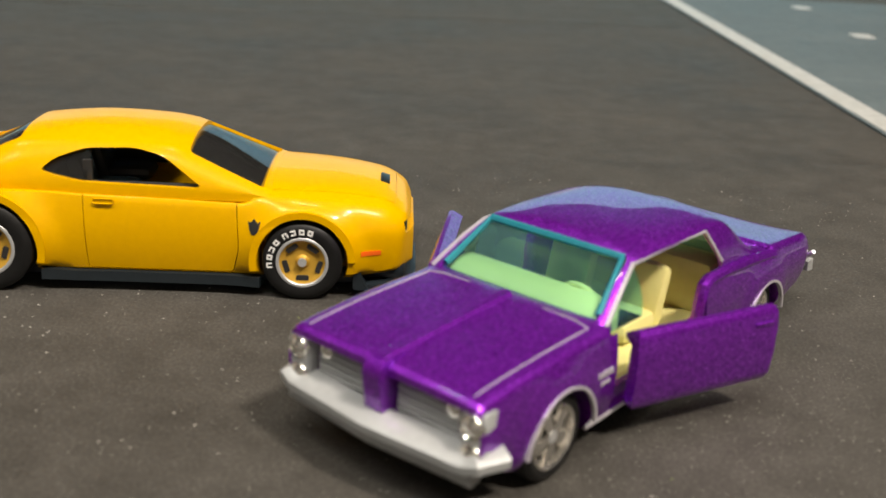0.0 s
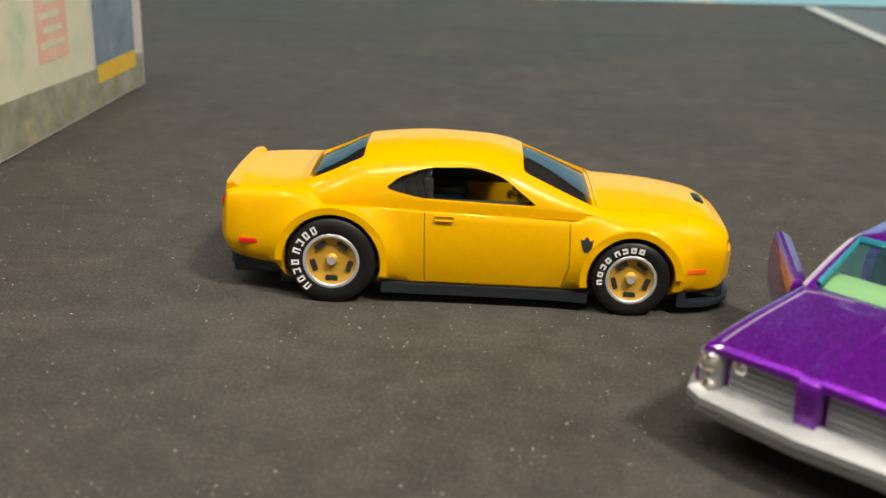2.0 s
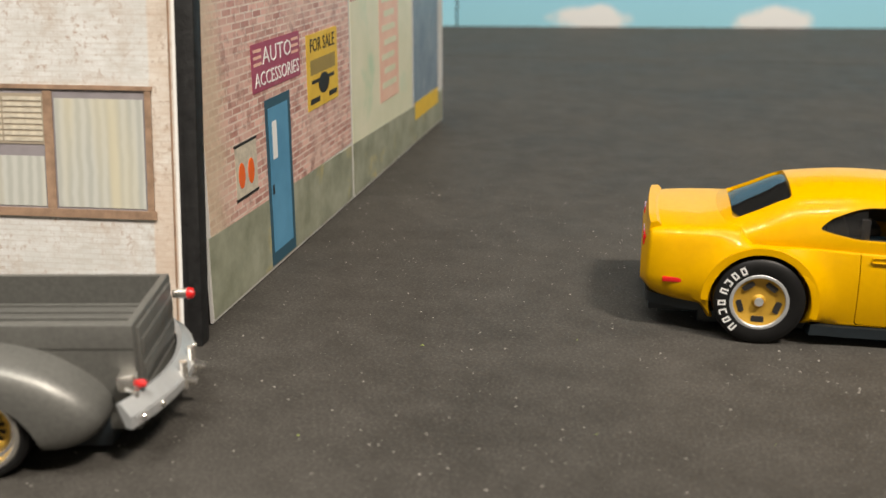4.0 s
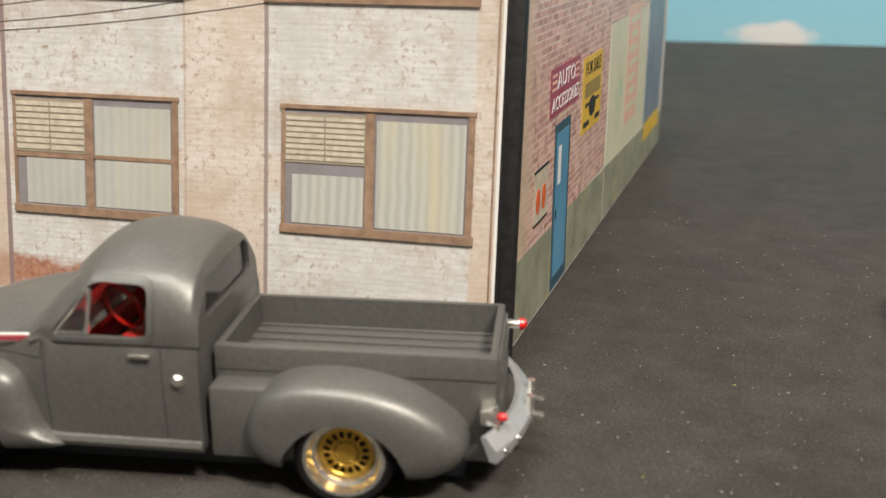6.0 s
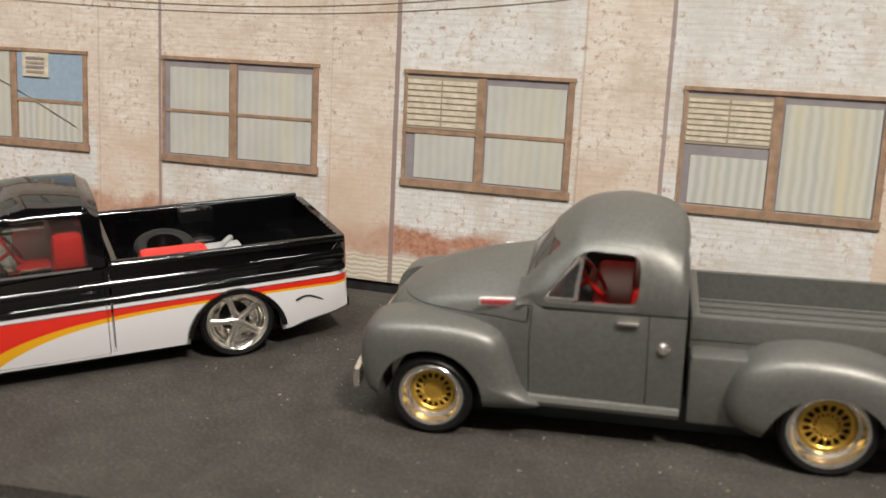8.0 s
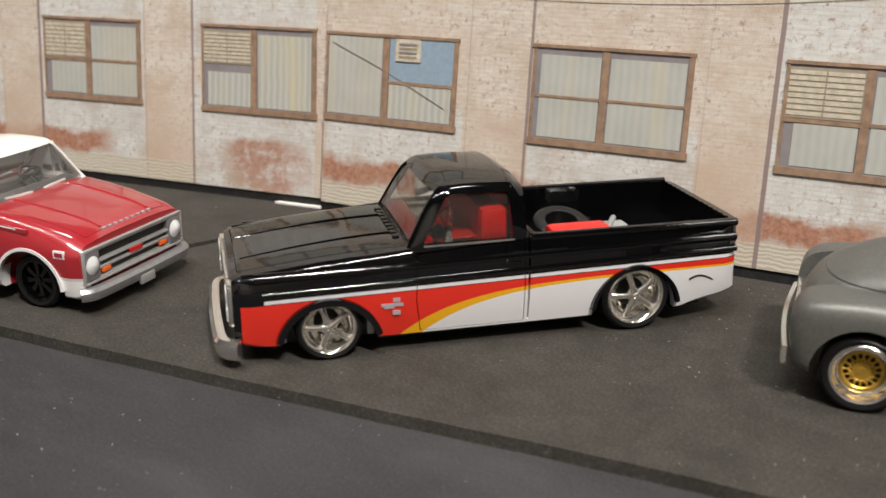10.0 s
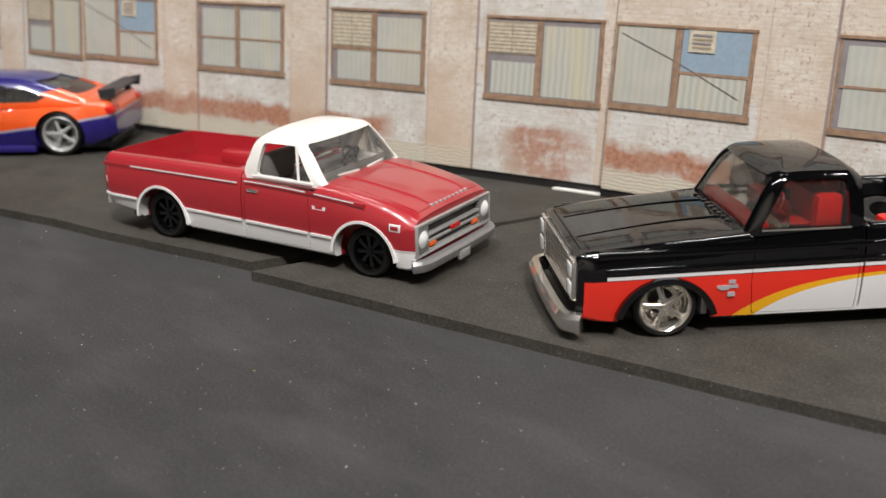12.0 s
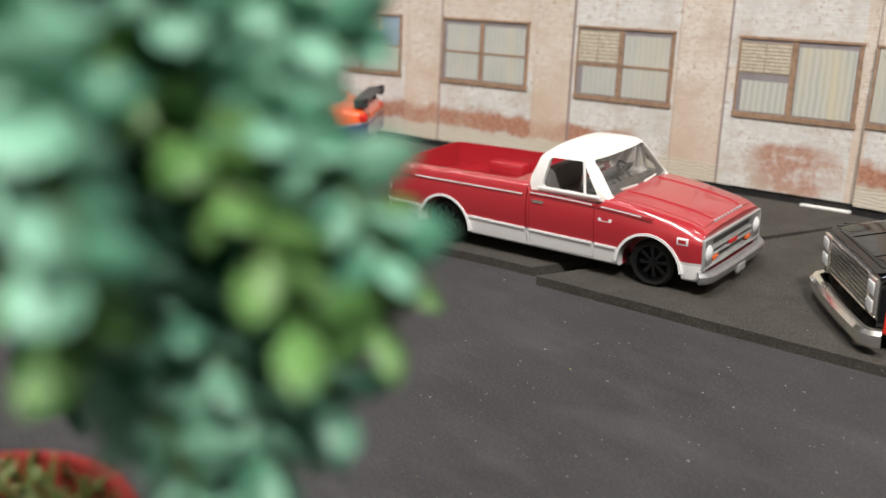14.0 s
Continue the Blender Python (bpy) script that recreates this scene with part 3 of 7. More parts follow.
    stain = ramp(nt, noise_of(nt, v, 75.0, 6.0, 0.7), ((0.52, (0, 0, 0)), (0.72, (1, 1, 1))))
    col = mix(nt, calc(nt, "MULTIPLY", stain, 0.8), col, (0.43, 0.335, 0.255))
    # pinkish wash on the piers low down
    pier = calc(nt, "MULTIPLY", calc(nt, "SUBTRACT", 1.0, low), step(nt, 24.0, hh, 8.0))
    col = mix(nt, calc(nt, "MULTIPLY", pier, ramp(nt, big, ((0.35, (0.1, 0.1, 0.1)), (0.65, (0.75, 0.75, 0.75))))), col, mix(nt, mid, (0.46, 0.33, 0.245), (0.62, 0.51, 0.41)))
    # grey stone plinth
    stone = calc(nt, "MULTIPLY", step(nt, 6.4, calc(nt, "MULTIPLY_ADD", uneven, 0.25, h), 0.5), step(nt, s, 31.0, 2.0))
    wave = node(nt, "ShaderNodeTexWave", Scale=420.0, Distortion=6.0)
    wave.bands_direction = "Z"
    link(nt, v, wave.inputs["Vector"])
    col = mix(nt, calc(nt, "MULTIPLY", stone, 0.85), col, ramp(nt, wave.outputs["Fac"], ((0.2, (0.42, 0.37, 0.29)), (0.8, (0.62, 0.58, 0.48)))))
    # down pipes and cracks
    for at, wide, dark in ((32.1, 0.32, 0.75), (75.0, 0.4, 0.85), (119.2, 0.3, 0.8), (44.9, 0.14, 0.35), (131.8, 0.12, 0.3), (86.5, 0.12, 0.25)):
        d = calc(nt, "ABSOLUTE", calc(nt, "SUBTRACT", calc(nt, "MULTIPLY_ADD", uneven, 0.03, s), at))
        col = mix(nt, calc(nt, "MULTIPLY", step(nt, wide, d, 0.15), dark), col, (0.22, 0.16, 0.16))
    link(nt, col, b.inputs["Base Color"])
    b.inputs["Roughness"].default_value = 0.42
    bump(nt, b, mid, 0.15, 0.0001)
    return m


WALLPRINT, WALLPRINT_BARE = wall_print(0.0), wall_print(0.85)
FRAMEBROWN = plain("printed_brown_frame", (0.29, 0.19, 0.125), 0.5, grain=0.3, size=500.0)
REVEAL = plain("printed_mauve_reveal", (0.24, 0.22, 0.23), 0.5, grain=0.15, size=300.0)
LOUVRE = plain("printed_tan_louvre", (0.54, 0.49, 0.39), 0.5, grain=0.2, size=900.0)
LOUVREGAP = plain("printed_louvre_gap", (0.33, 0.28, 0.21), 0.5)
BLUEBOARD = plain("printed_blue_board", (0.27, 0.36, 0.45), 0.5, grain=0.08)
PIPE = plain("printed_dark_cable", (0.26, 0.23, 0.21), 0.5)


def curtain_material(name, stripes, yellow):
    m, nt, b = material(name)
    v = coords(nt, 1.0)
    w = node(nt, "ShaderNodeTexWave", Scale=210.0, Distortion=2.5)
    w.inputs["Detail"].default_value = 3.0
    w.bands_direction = "X"
    link(nt, v, w.inputs["Vector"])
    base = ramp(nt, w.outputs["Fac"], ((0.1, (0.40, 0.41, 0.37)), (0.9, (0.50, 0.51, 0.47))))
    big = noise_of(nt, v, 120.0, 3.0)
    col = mix(nt, stripes, ramp(nt, big, ((0.3, (0.39, 0.40, 0.375)), (0.7, (0.50, 0.50, 0.465)))), base)
    mp = nt.nodes.new("ShaderNodeMapping")
    mp.inputs["Scale"].default_value = (1, 1, 0.05)
    link(nt, v, mp.inputs["Vector"])
    col = mix(nt, calc(nt, "MULTIPLY", ramp(nt, noise_of(nt, mp.outputs[0], 240.0, 2.0), ((0.5, (0, 0, 0)), (0.72, (1, 1, 1)))), yellow), col, (0.56, 0.51, 0.35))
    link(nt, col, b.inputs["Base Color"])
    b.inputs["Roughness"].default_value = 0.45
    return m


CURTAIN = curtain_material("printed_pleated_curtain", 0.9, 0.7)
PANE = curtain_material("printed_dull_pane", 0.35, 0.35)


def strip(x0, x1, z0, z1, y1, y0=-0.1):
    return box(x0, x1, y0, y1, z0, z1)


def printed_window(front, s0, s1, h0, h1, kind):
    """One window of the print, laid a hair proud of the sheet. s grows away from the corner."""
    w, mid = s1 - s0, s0 + (s1 - s0) * 0.53
    win = part("window", joined([strip(s0, s1, h0, h1, 0.10)]), REVEAL, front, "brown-framed window of the printed warehouse")
    bars = [strip(s0 - 0.3, s1 + 0.2, h0 - 0.4, h0 + 0.8, 0.34), strip(s0, s0 + 0.9, h0, h1 - 0.5, 0.30), strip(mid - 0.65, mid + 0.65, h0, h1 - 0.7, 0.30), strip(s0 - 0.2, s1 + 0.2, h1 - 0.45, h1 + 0.15, 0.36), strip(s1 - 0.5, s1, h0, h1, 0.26)]
    left, right = (mid + 0.9, s1 - 1.6), (s0 + 1.2, mid - 0.95)
    top, bottom = h1 - 1.7, h0 + 1.1
    cut = bottom + (top - bottom) * (0.5 if kind != "single" else 0.44)

    def pane(x0, x1, z0, z1, mat, name="pane"):
        return part(name, strip(x0, x1, z0, z1, 0.18), mat, win)

    def louvre(x0, x1, z0, z1, n):
        lv = part("louvre", strip(x0 - 0.3, x1 + 0.3, z0 - 0.3, z1 + 0.3, 0.2), LOUVREGAP, win, "tan louvred vent beside the curtain")
        half = (x0 + x1) / 2
        for i in range(n):
            z = z0 + (z1 - z0) * i / n
            for a, c in ((x0, half - 0.15), (half + 0.15, x1)):
                part("slat", strip(a, c, z + 0.12, z + (z1 - z0) / n - 0.18, 0.28), LOUVRE, lv)
    if kind == "single":
        louvre(left[0], left[1] + 0.9, h0 + 10.2, h1 - 1.4, 8)
        pane(left[0], left[1], bottom, h0 + 8.2, CURTAIN)
        pane(right[0], right[1], bottom, top, CURTAIN)
    elif kind == "split":
        louvre(left[0], left[1] + 1.0, cut + 0.6, h1 - 1.2, 8)
        pane(left[0], left[1] - 0.5, bottom, cut - 0.6, PANE)
        pane(right[0], right[1], cut + 0.3, top, PANE)
        pane(right[0], right[1], bottom, cut - 0.3, PANE)
        bars += [strip(s0, mid, cut - 0.3, cut + 0.3, 0.28), strip(mid, s1, cut - 0.5, cut + 0.2, 0.28)]
    elif kind == "four":
        for a, c in (left, right):
            pane(a, c, cut + 0.25, top, PANE)
            pane(a, c, bottom, cut - 0.25, PANE)
        bars.append(strip(s0, s1 - 1.0, cut - 0.25, cut + 0.25, 0.28))
    else:
        pane(left[0], left[1] + 1.0, bottom, h1 - 0.5, PANE)
        part("board", strip(right[0] - 1.0, mid - 0.9, cut, h1 - 0.45, 0.2), BLUEBOARD, win, "blue board over the upper pane")
        unit = part("air_conditioner", strip(mid - 7.8, mid - 2.2, h1 - 4.9, h1 - 0.6, 0.42), LOUVRE, win, "tan air conditioner box in the blue board")
        for i in range(4):
            part("slat", strip(mid - 7.0, mid - 3.0, h1 - 4.2 + i * 0.8, h1 - 3.75 + i * 0.8, 0.5), REVEAL if i % 2 else LOUVREGAP, unit)
        pane(right[0], right[1], bottom, cut - 0.5, CURTAIN)
        bars += [strip(s0, mid, cut - 0.5, cut + 0.1, 0.28)]
        # a cable's shadow as printed on the card, drawn as a thin dark bar
        part("cable_shadow", bar([(s1 - 1.5, 0.3, h1 - 2.0), (mid, 0.3, h1 - 7.0), (s0 + 2.5, 0.3, h0 + 4.0)], [(-0.05, -0.05), (0.05, -0.05), (0.05, 0.05), (-0.05, 0.05)], (0, 1, 0)), PIPE, win, "thin dark line slanting across the panes")
    for me in bars:
        part("frame", me, FRAMEBROWN, win)
    return win


WINDOWS = [(1.2, 29.6, 18.9, 37.0, "single"), (46.0, 73.6, 19.0, 37.1, "split"), (88.8, 118.6, 19.4, 37.1, "four"), (134.2, 164.4, 19.7, 37.0, "blue")]
UPPER = [(1.5, 31.9), (45.2, 74.0), (87.9, 118.4), (133.0, 164.0)]


def warehouse_panel(m, count, s_from, s_to, label, printed):
    front = part("warehouse_front", strip(s_from, s_to, 2.0, 104.0, 0.0, -0.35), printed, None, label)
    tagged(front, category="backdrop", group="printed warehouse fronts", kind="structure")
    front.matrix_world = m
    part("backing_board", box(s_from - 0.8, s_to + 0.2, -5.0, -0.4, 0.0, 104.0), FOAMEDGE, front, "black foam board behind the print")
    for s0, s1, h0, h1, kind in WINDOWS[:count]:
        printed_window(front, s0, s1, h0, h1, kind)
    for s0, s1 in UPPER[:count]:
        up = part("window", strip(s0, s1, 52.0, 76.0, 0.10), REVEAL, front, "upper window of the print")
        part("sill", strip(s0 - 0.4, s1 + 0.4, 51.3, 52.9, 0.34), FRAMEBROWN, up)
        part("pane", strip(s0 + 1.4, (s0 + s1) / 2 - 0.8, 53.2, 74.8, 0.2), PANE, up)
        part("pane", strip((s0 + s1) / 2 + 0.8, s1 - 1.4, 53.2, 74.8, 0.2), PANE, up)
    # cables that sag towards the far end of the print
    for low, sag in ((46.0, 0.00122), (48.0, 0.0016), (44.9, 0.00104)):
        line = []
        for k in range(49):
            at = s_to - 1.0 + (s_from + 1.0 - s_to) * k / 48
            rise = low + sag * (at - 110.0) ** 2 * (1.0 if at < 110.0 else 0.5)
            if rise < 63.0:
                line.append((at, 0.05, rise))
        part("cable", bar(line, [(-0.04, -0.05), (0.04, -0.05), (0.04, 0.05), (-0.04, 0.05)]), PIPE, front, "thin dark cable in the print")
    return front


def leaning(origin, direction, lean):
    u = Vector((*direction, 0)).normalized()
    back = Vector((u.y, -u.x, 0))
    if back.y < 0:
        back = -back
    v = back * math.sin(radians(lean)) + Vector((0, 0, math.cos(radians(lean))))
    return axes_matrix(Vector((*origin, 0)) * MM, u, v.cross(u), v)


warehouse_panel(leaning((-136.6, 117.3), (-0.984, -0.179), 7.5), 4, -2.4, 164.6, "printed card front of a whitewashed brick warehouse", WALLPRINT)
warehouse_panel(leaning((-300.2, 89.2), (-0.9623, -0.2719), 6.0), 4, -1.7, 164.6, "second printed card front of the whitewashed warehouse", WALLPRINT_BARE)
warehouse_panel(leaning((-459.5, 44.6), (-0.985, -0.172), 6.5), 4, 0.0, 166.0, "third printed card front of the whitewashed warehouse", WALLPRINT)

for e0, e1, ink, what in ((-2.5, -2.05, CARD, "white cut edge of the card front"), (-1.75, -1.5, FRAMEBROWN, "brown printed line at the edge of the card front")):
    edge = tagged(part("card_edge", strip(e0, e1, 1.4, 103.8, 0.12), ink, None, what), category="backdrop", kind="structure")
    edge.matrix_world = leaning((-136.6, 117.3), (-0.984, -0.179), 7.5)

corner_post = tagged(part("corner_post", box(-5.0, -2.5, -3.6, -0.4, 0, 103, 0.3), FOAMEDGE, None, "black foam board strip at the corner of the card buildings"), category="backdrop", kind="structure")
corner_post.matrix_world = leaning((-136.6, 117.3), (-0.984, -0.179), 7.5)

# ---- the printed brick side wall: x runs towards the street, y to the open lot, z up ----


def brick_print():
    m, nt, b = material("printed_red_brick")
    s, y, h = mm_axes(nt)
    v = coords(nt, 1.0)
    mid, fine = noise_of(nt, v, 110.0, 5.0), noise_of(nt, v, 700.0, 4.0)
    br = node(nt, "ShaderNodeTexBrick", Scale=1.0)
    br.inputs["Brick Width"].default_value, br.inputs["Row Height"].default_value = 0.0034, 0.00115
    br.inputs["Mortar Size"].default_value, br.inputs["Mortar Smooth"].default_value = 0.00017, 0.3
    br.inputs["Color1"].default_value, br.inputs["Color2"].default_value = (0.40, 0.165, 0.135, 1), (0.80, 0.50, 0.42, 1)
    br.inputs["Mortar"].default_value = (0.74, 0.64, 0.56, 1)
    rot = nt.nodes.new("ShaderNodeMapping")
    rot.inputs["Rotation"].default_value = (radians(-90), 0, 0)
    link(nt, v, rot.inputs["Vector"])
    link(nt, rot.outputs[0], br.inputs["Vector"])
    col = mix(nt, ramp(nt, mid, ((0.42, (0, 0, 0)), (0.66, (0.75, 0.75, 0.75)))), br.outputs["Color"], (0.66, 0.47, 0.39))
    tan = step(nt, s, calc(nt, "MULTIPLY_ADD", mid, 16.0, -16.0), 6.0)
    col = mix(nt, ramp(nt, noise_of(nt, v, 260.0, 5.0, 0.75), ((0.5, (0, 0, 0)), (0.66, (0.7, 0.7, 0.7)))), col, (0.24, 0.11, 0.09))
    col = mix(nt, calc(nt, "MULTIPLY", tan, 0.75), col, mix(nt, fine, (0.42, 0.32, 0.22), (0.74, 0.62, 0.45)))
    col = mix(nt, calc(nt, "MULTIPLY", ramp(nt, fine, ((0.62, (0, 0, 0)), (0.72, (1, 1, 1)))), 0.4), col, (0.24, 0.14, 0.12))
    link(nt, col, b.inputs["Base Color"])
    b.inputs["Roughness"].default_value = 0.38
    return m


def stained(name, a, c, spot, scale=90.0):
    m, nt, b = material(name)
    v = coords(nt, 1.0)
    col = ramp(nt, noise_of(nt, v, scale, 5.0), ((0.3, a), (0.7, c)))
    col = mix(nt, ramp(nt, noise_of(nt, v, scale * 0.7, 3.0), ((0.6, (0, 0, 0)), (0.74, (0.8, 0.8, 0.8)))), col, spot)
    link(nt, col, b.inputs["Base Color"])
    b.inputs["Roughness"].default_value = 0.4
    return m


BRICKPRINT = brick_print()
CONCRETE = stained("printed_green_concrete", (0.19, 0.205, 0.14), (0.36, 0.37, 0.28), (0.50, 0.42, 0.16), 150.0)
POSTER = stained("printed_faded_poster", (0.60, 0.62, 0.44), (0.72, 0.70, 0.54), (0.42, 0.58, 0.40))
SALMON = stained("printed_salmon_sign", (0.72, 0.42, 0.32), (0.78, 0.55, 0.42), (0.78, 0.66, 0.52), 140.0)
NAVY = stained("printed_slate_poster", (0.13, 0.19, 0.25), (0.24, 0.30, 0.35), (0.40, 0.44, 0.46), 140.0)
DOORBLUE = stained("printed_blue_door", (0.07, 0.24, 0.40), (0.11, 0.32, 0.50), (0.06, 0.2, 0.34))
MAROON = stained("printed_maroon_sign", (0.30, 0.05, 0.10), (0.40, 0.09, 0.15), (0.5, 0.2, 0.22), 200.0)
SIGNYELLOW = stained("printed_yellow_sign", (0.66, 0.42, 0.03), (0.76, 0.52, 0.06), (0.5, 0.34, 0.05), 200.0)
GREYEDGE = plain("bare_paper_edge", (0.56, 0.55, 0.52), 0.55, grain=0.1, size=120.0)

side = part("brick_side_wall", strip(-165, 0.0, 0.3, 62.0, 0.0, -0.4), GREYEDGE, None, "printed brick side wall of the card building")
tagged(side, category="backdrop", kind="structure")
side_u = Vector((0.084, -0.9965, 0)).normalized()
side.matrix_world = axes_matrix((-0.1343, 0.1263, 0.0), side_u, Vector((0, 0, 1)).cross(side_u), Vector((0, 0, 1)))
part("backing_board", box(-165, -0.5, -4.5, -0.45, 0, 62), FOAMEDGE, side, "black foam board behind the print")
part("brickwork", strip(-72.6, -1.4, 12.8, 61.5, 0.10), BRICKPRINT, side, "red and tan printed brickwork")
part("plinth", prism([(-72.6, 0.8), (-0.6, 0.8), (-0.6, 13.6), (-72.6, 12.2)], "y", -0.1, 0.14), CONCRETE, side, "mossy green printed concrete plinth")
part("plinth", prism([(-164, 0.8), (-74.0, 0.8), (-74.0, 12.2), (-164, 9.6)], "y", -0.1, 0.14), CONCRETE, side, "mossy green printed concrete plinth")
part("poster", strip(-127.0, -74.0, 10.6, 61.0, 0.10), POSTER, side, "faded pale green printed poster")
part("salmon_sign", strip(-113.0, -96.0, 17.0, 44.0, 0.16), SALMON, side, "faded salmon lettered panel on the poster")
for k in range(7):
    part("writing_bar", strip(-111.0 + (k % 3), -98.0 - (k % 2) * 2, 20.0 + 3.3 * k, 21.4 + 3.3 * k, 0.2), POSTER, side)
part("slate_poster", strip(-158.0, -129.0, 11.0, 61.0, 0.12), NAVY, side, "slate blue printed poster")
part("yellow_notice", strip(-158.0, -130.0, 6.6, 11.2, 0.18), SIGNYELLOW, side, "small yellow printed notice")
part("brickwork", strip(-127.0, -74.0, 42.0, 61.5, 0.13), BRICKPRINT, side, "red printed brickwork above the poster")
door_1 = part("printed_door", strip(-36.6, -24.8, 1.0, 30.0, 0.18), plain("printed_dark_teal", (0.03, 0.09, 0.13), 0.4), side, "blue printed door with a narrow window")
part("leaf", strip(-35.2, -26.0, 3.2, 28.4, 0.24), DOORBLUE, door_1)
part("pane", strip(-29.4, -27.4, 19.5, 26.0, 0.30), INKWHITE, door_1, "narrow white door window")
part("handle", strip(-27.2, -26.4, 13.6, 15.2, 0.30), INKBLACK, door_1)
sign_1 = part("maroon_sign", strip(-42.6, -20.2, 31.8, 39.6, 0.20), MAROON, side, "maroon sign with white lettering")


def wall_text(text, s, h, size, mat, parent, squeeze):
    m = Matrix.Translation((-s * MM, 0.00025, h * MM)) @ Matrix(((-1, 0, 0, 0), (0, 0, 1, 0), (0, 1, 0, 0), (0, 0, 0, 1)))
    return lettering(text, size * MM, mat, parent, m, squeeze=squeeze)


wall_text("AUTO", 31.6, 37.2, 3.9, INKWHITE, sign_1, 1.25)
wall_text("ACCESSORIES", 31.6, 33.6, 3.3, INKWHITE, sign_1, 1.03)
for k in range(3):
    for a in (-41.8, -24.4):
        part("stripe", strip(a, a + 3.4, 36.0 + k * 1.1, 36.5 + k * 1.1, 0.23), SALMON, sign_1)
sign_2 = part("yellow_sign", strip(-64.4, -46.2, 24.2, 38.2, 0.20), SIGNYELLOW, side, "yellow sign with dark lettering")
wall_text("FOR SALE", 55.3, 35.9, 3.6, INKBLACK, sign_2, 0.95)
part("writing_bar", strip(-62.8, -48.0, 30.6, 33.4, 0.23), plain("printed_olive", (0.30, 0.22, 0.06), 0.5), sign_2)
part("writing_bar", strip(-62.0, -48.6, 28.9, 29.6, 0.23), INKBLACK, sign_2)
part("writing_bar", strip(-63.4, -58.6, 25.2, 26.2, 0.23), INKBLACK, sign_2)
part("writing_bar", strip(-53.0, -47.6, 25.2, 26.2, 0.23), INKBLACK, sign_2)
part("emblem", prism(oval(-55.6, 28.4, 3.2, 2.0, 16), "y", 0.1, 0.24), INKBLACK, sign_2)
notice = part("notice", strip(-20.2, -11.6, 16.6, 25.0, 0.20), LOUVRE, side, "tan notice with two red shapes")
for a in (-13.8, -17.6):
    part("red_shape", prism(oval(a, 20.0, 1.3, 2.1, 16), "y", 0.1, 0.26), ORANGELENS, notice)
for a in (16.4, 25.0):
    part("border", strip(-20.4, -11.4, a - 0.2, a + 0.2, 0.26), INKBLACK, notice)

# ---- wheels ----


def spokes(n, r0, r1, w0, w1, y0, y1, turn=0.0, crown=0.0):
    """Tapered spokes round the axle."""
    out = []
    for i in range(n):
        a = turn + 2 * math.pi * i / n
        me = prism([(-w0 / 2, r0), (w0 / 2, r0), (w1 / 2, r1), (-w1 / 2, r1)], "y", y0, y1)
        for vert in me.vertices:
            vert.co.y += crown * (r1 - vert.co.z) / (r1 - r0)
        out.append(moved(me, Matrix.Rotation(a, 4, "Y")))
    return joined(out)


def ring_of(r0, r1, y0, y1, n=40):
    return lathe([(r0, y0), (r0, y1 - 0.1), (r0 + 0.1, y1), (r1 - 0.1, y1), (r1, y1 - 0.1), (r1, y0), (r0, y0)], n)


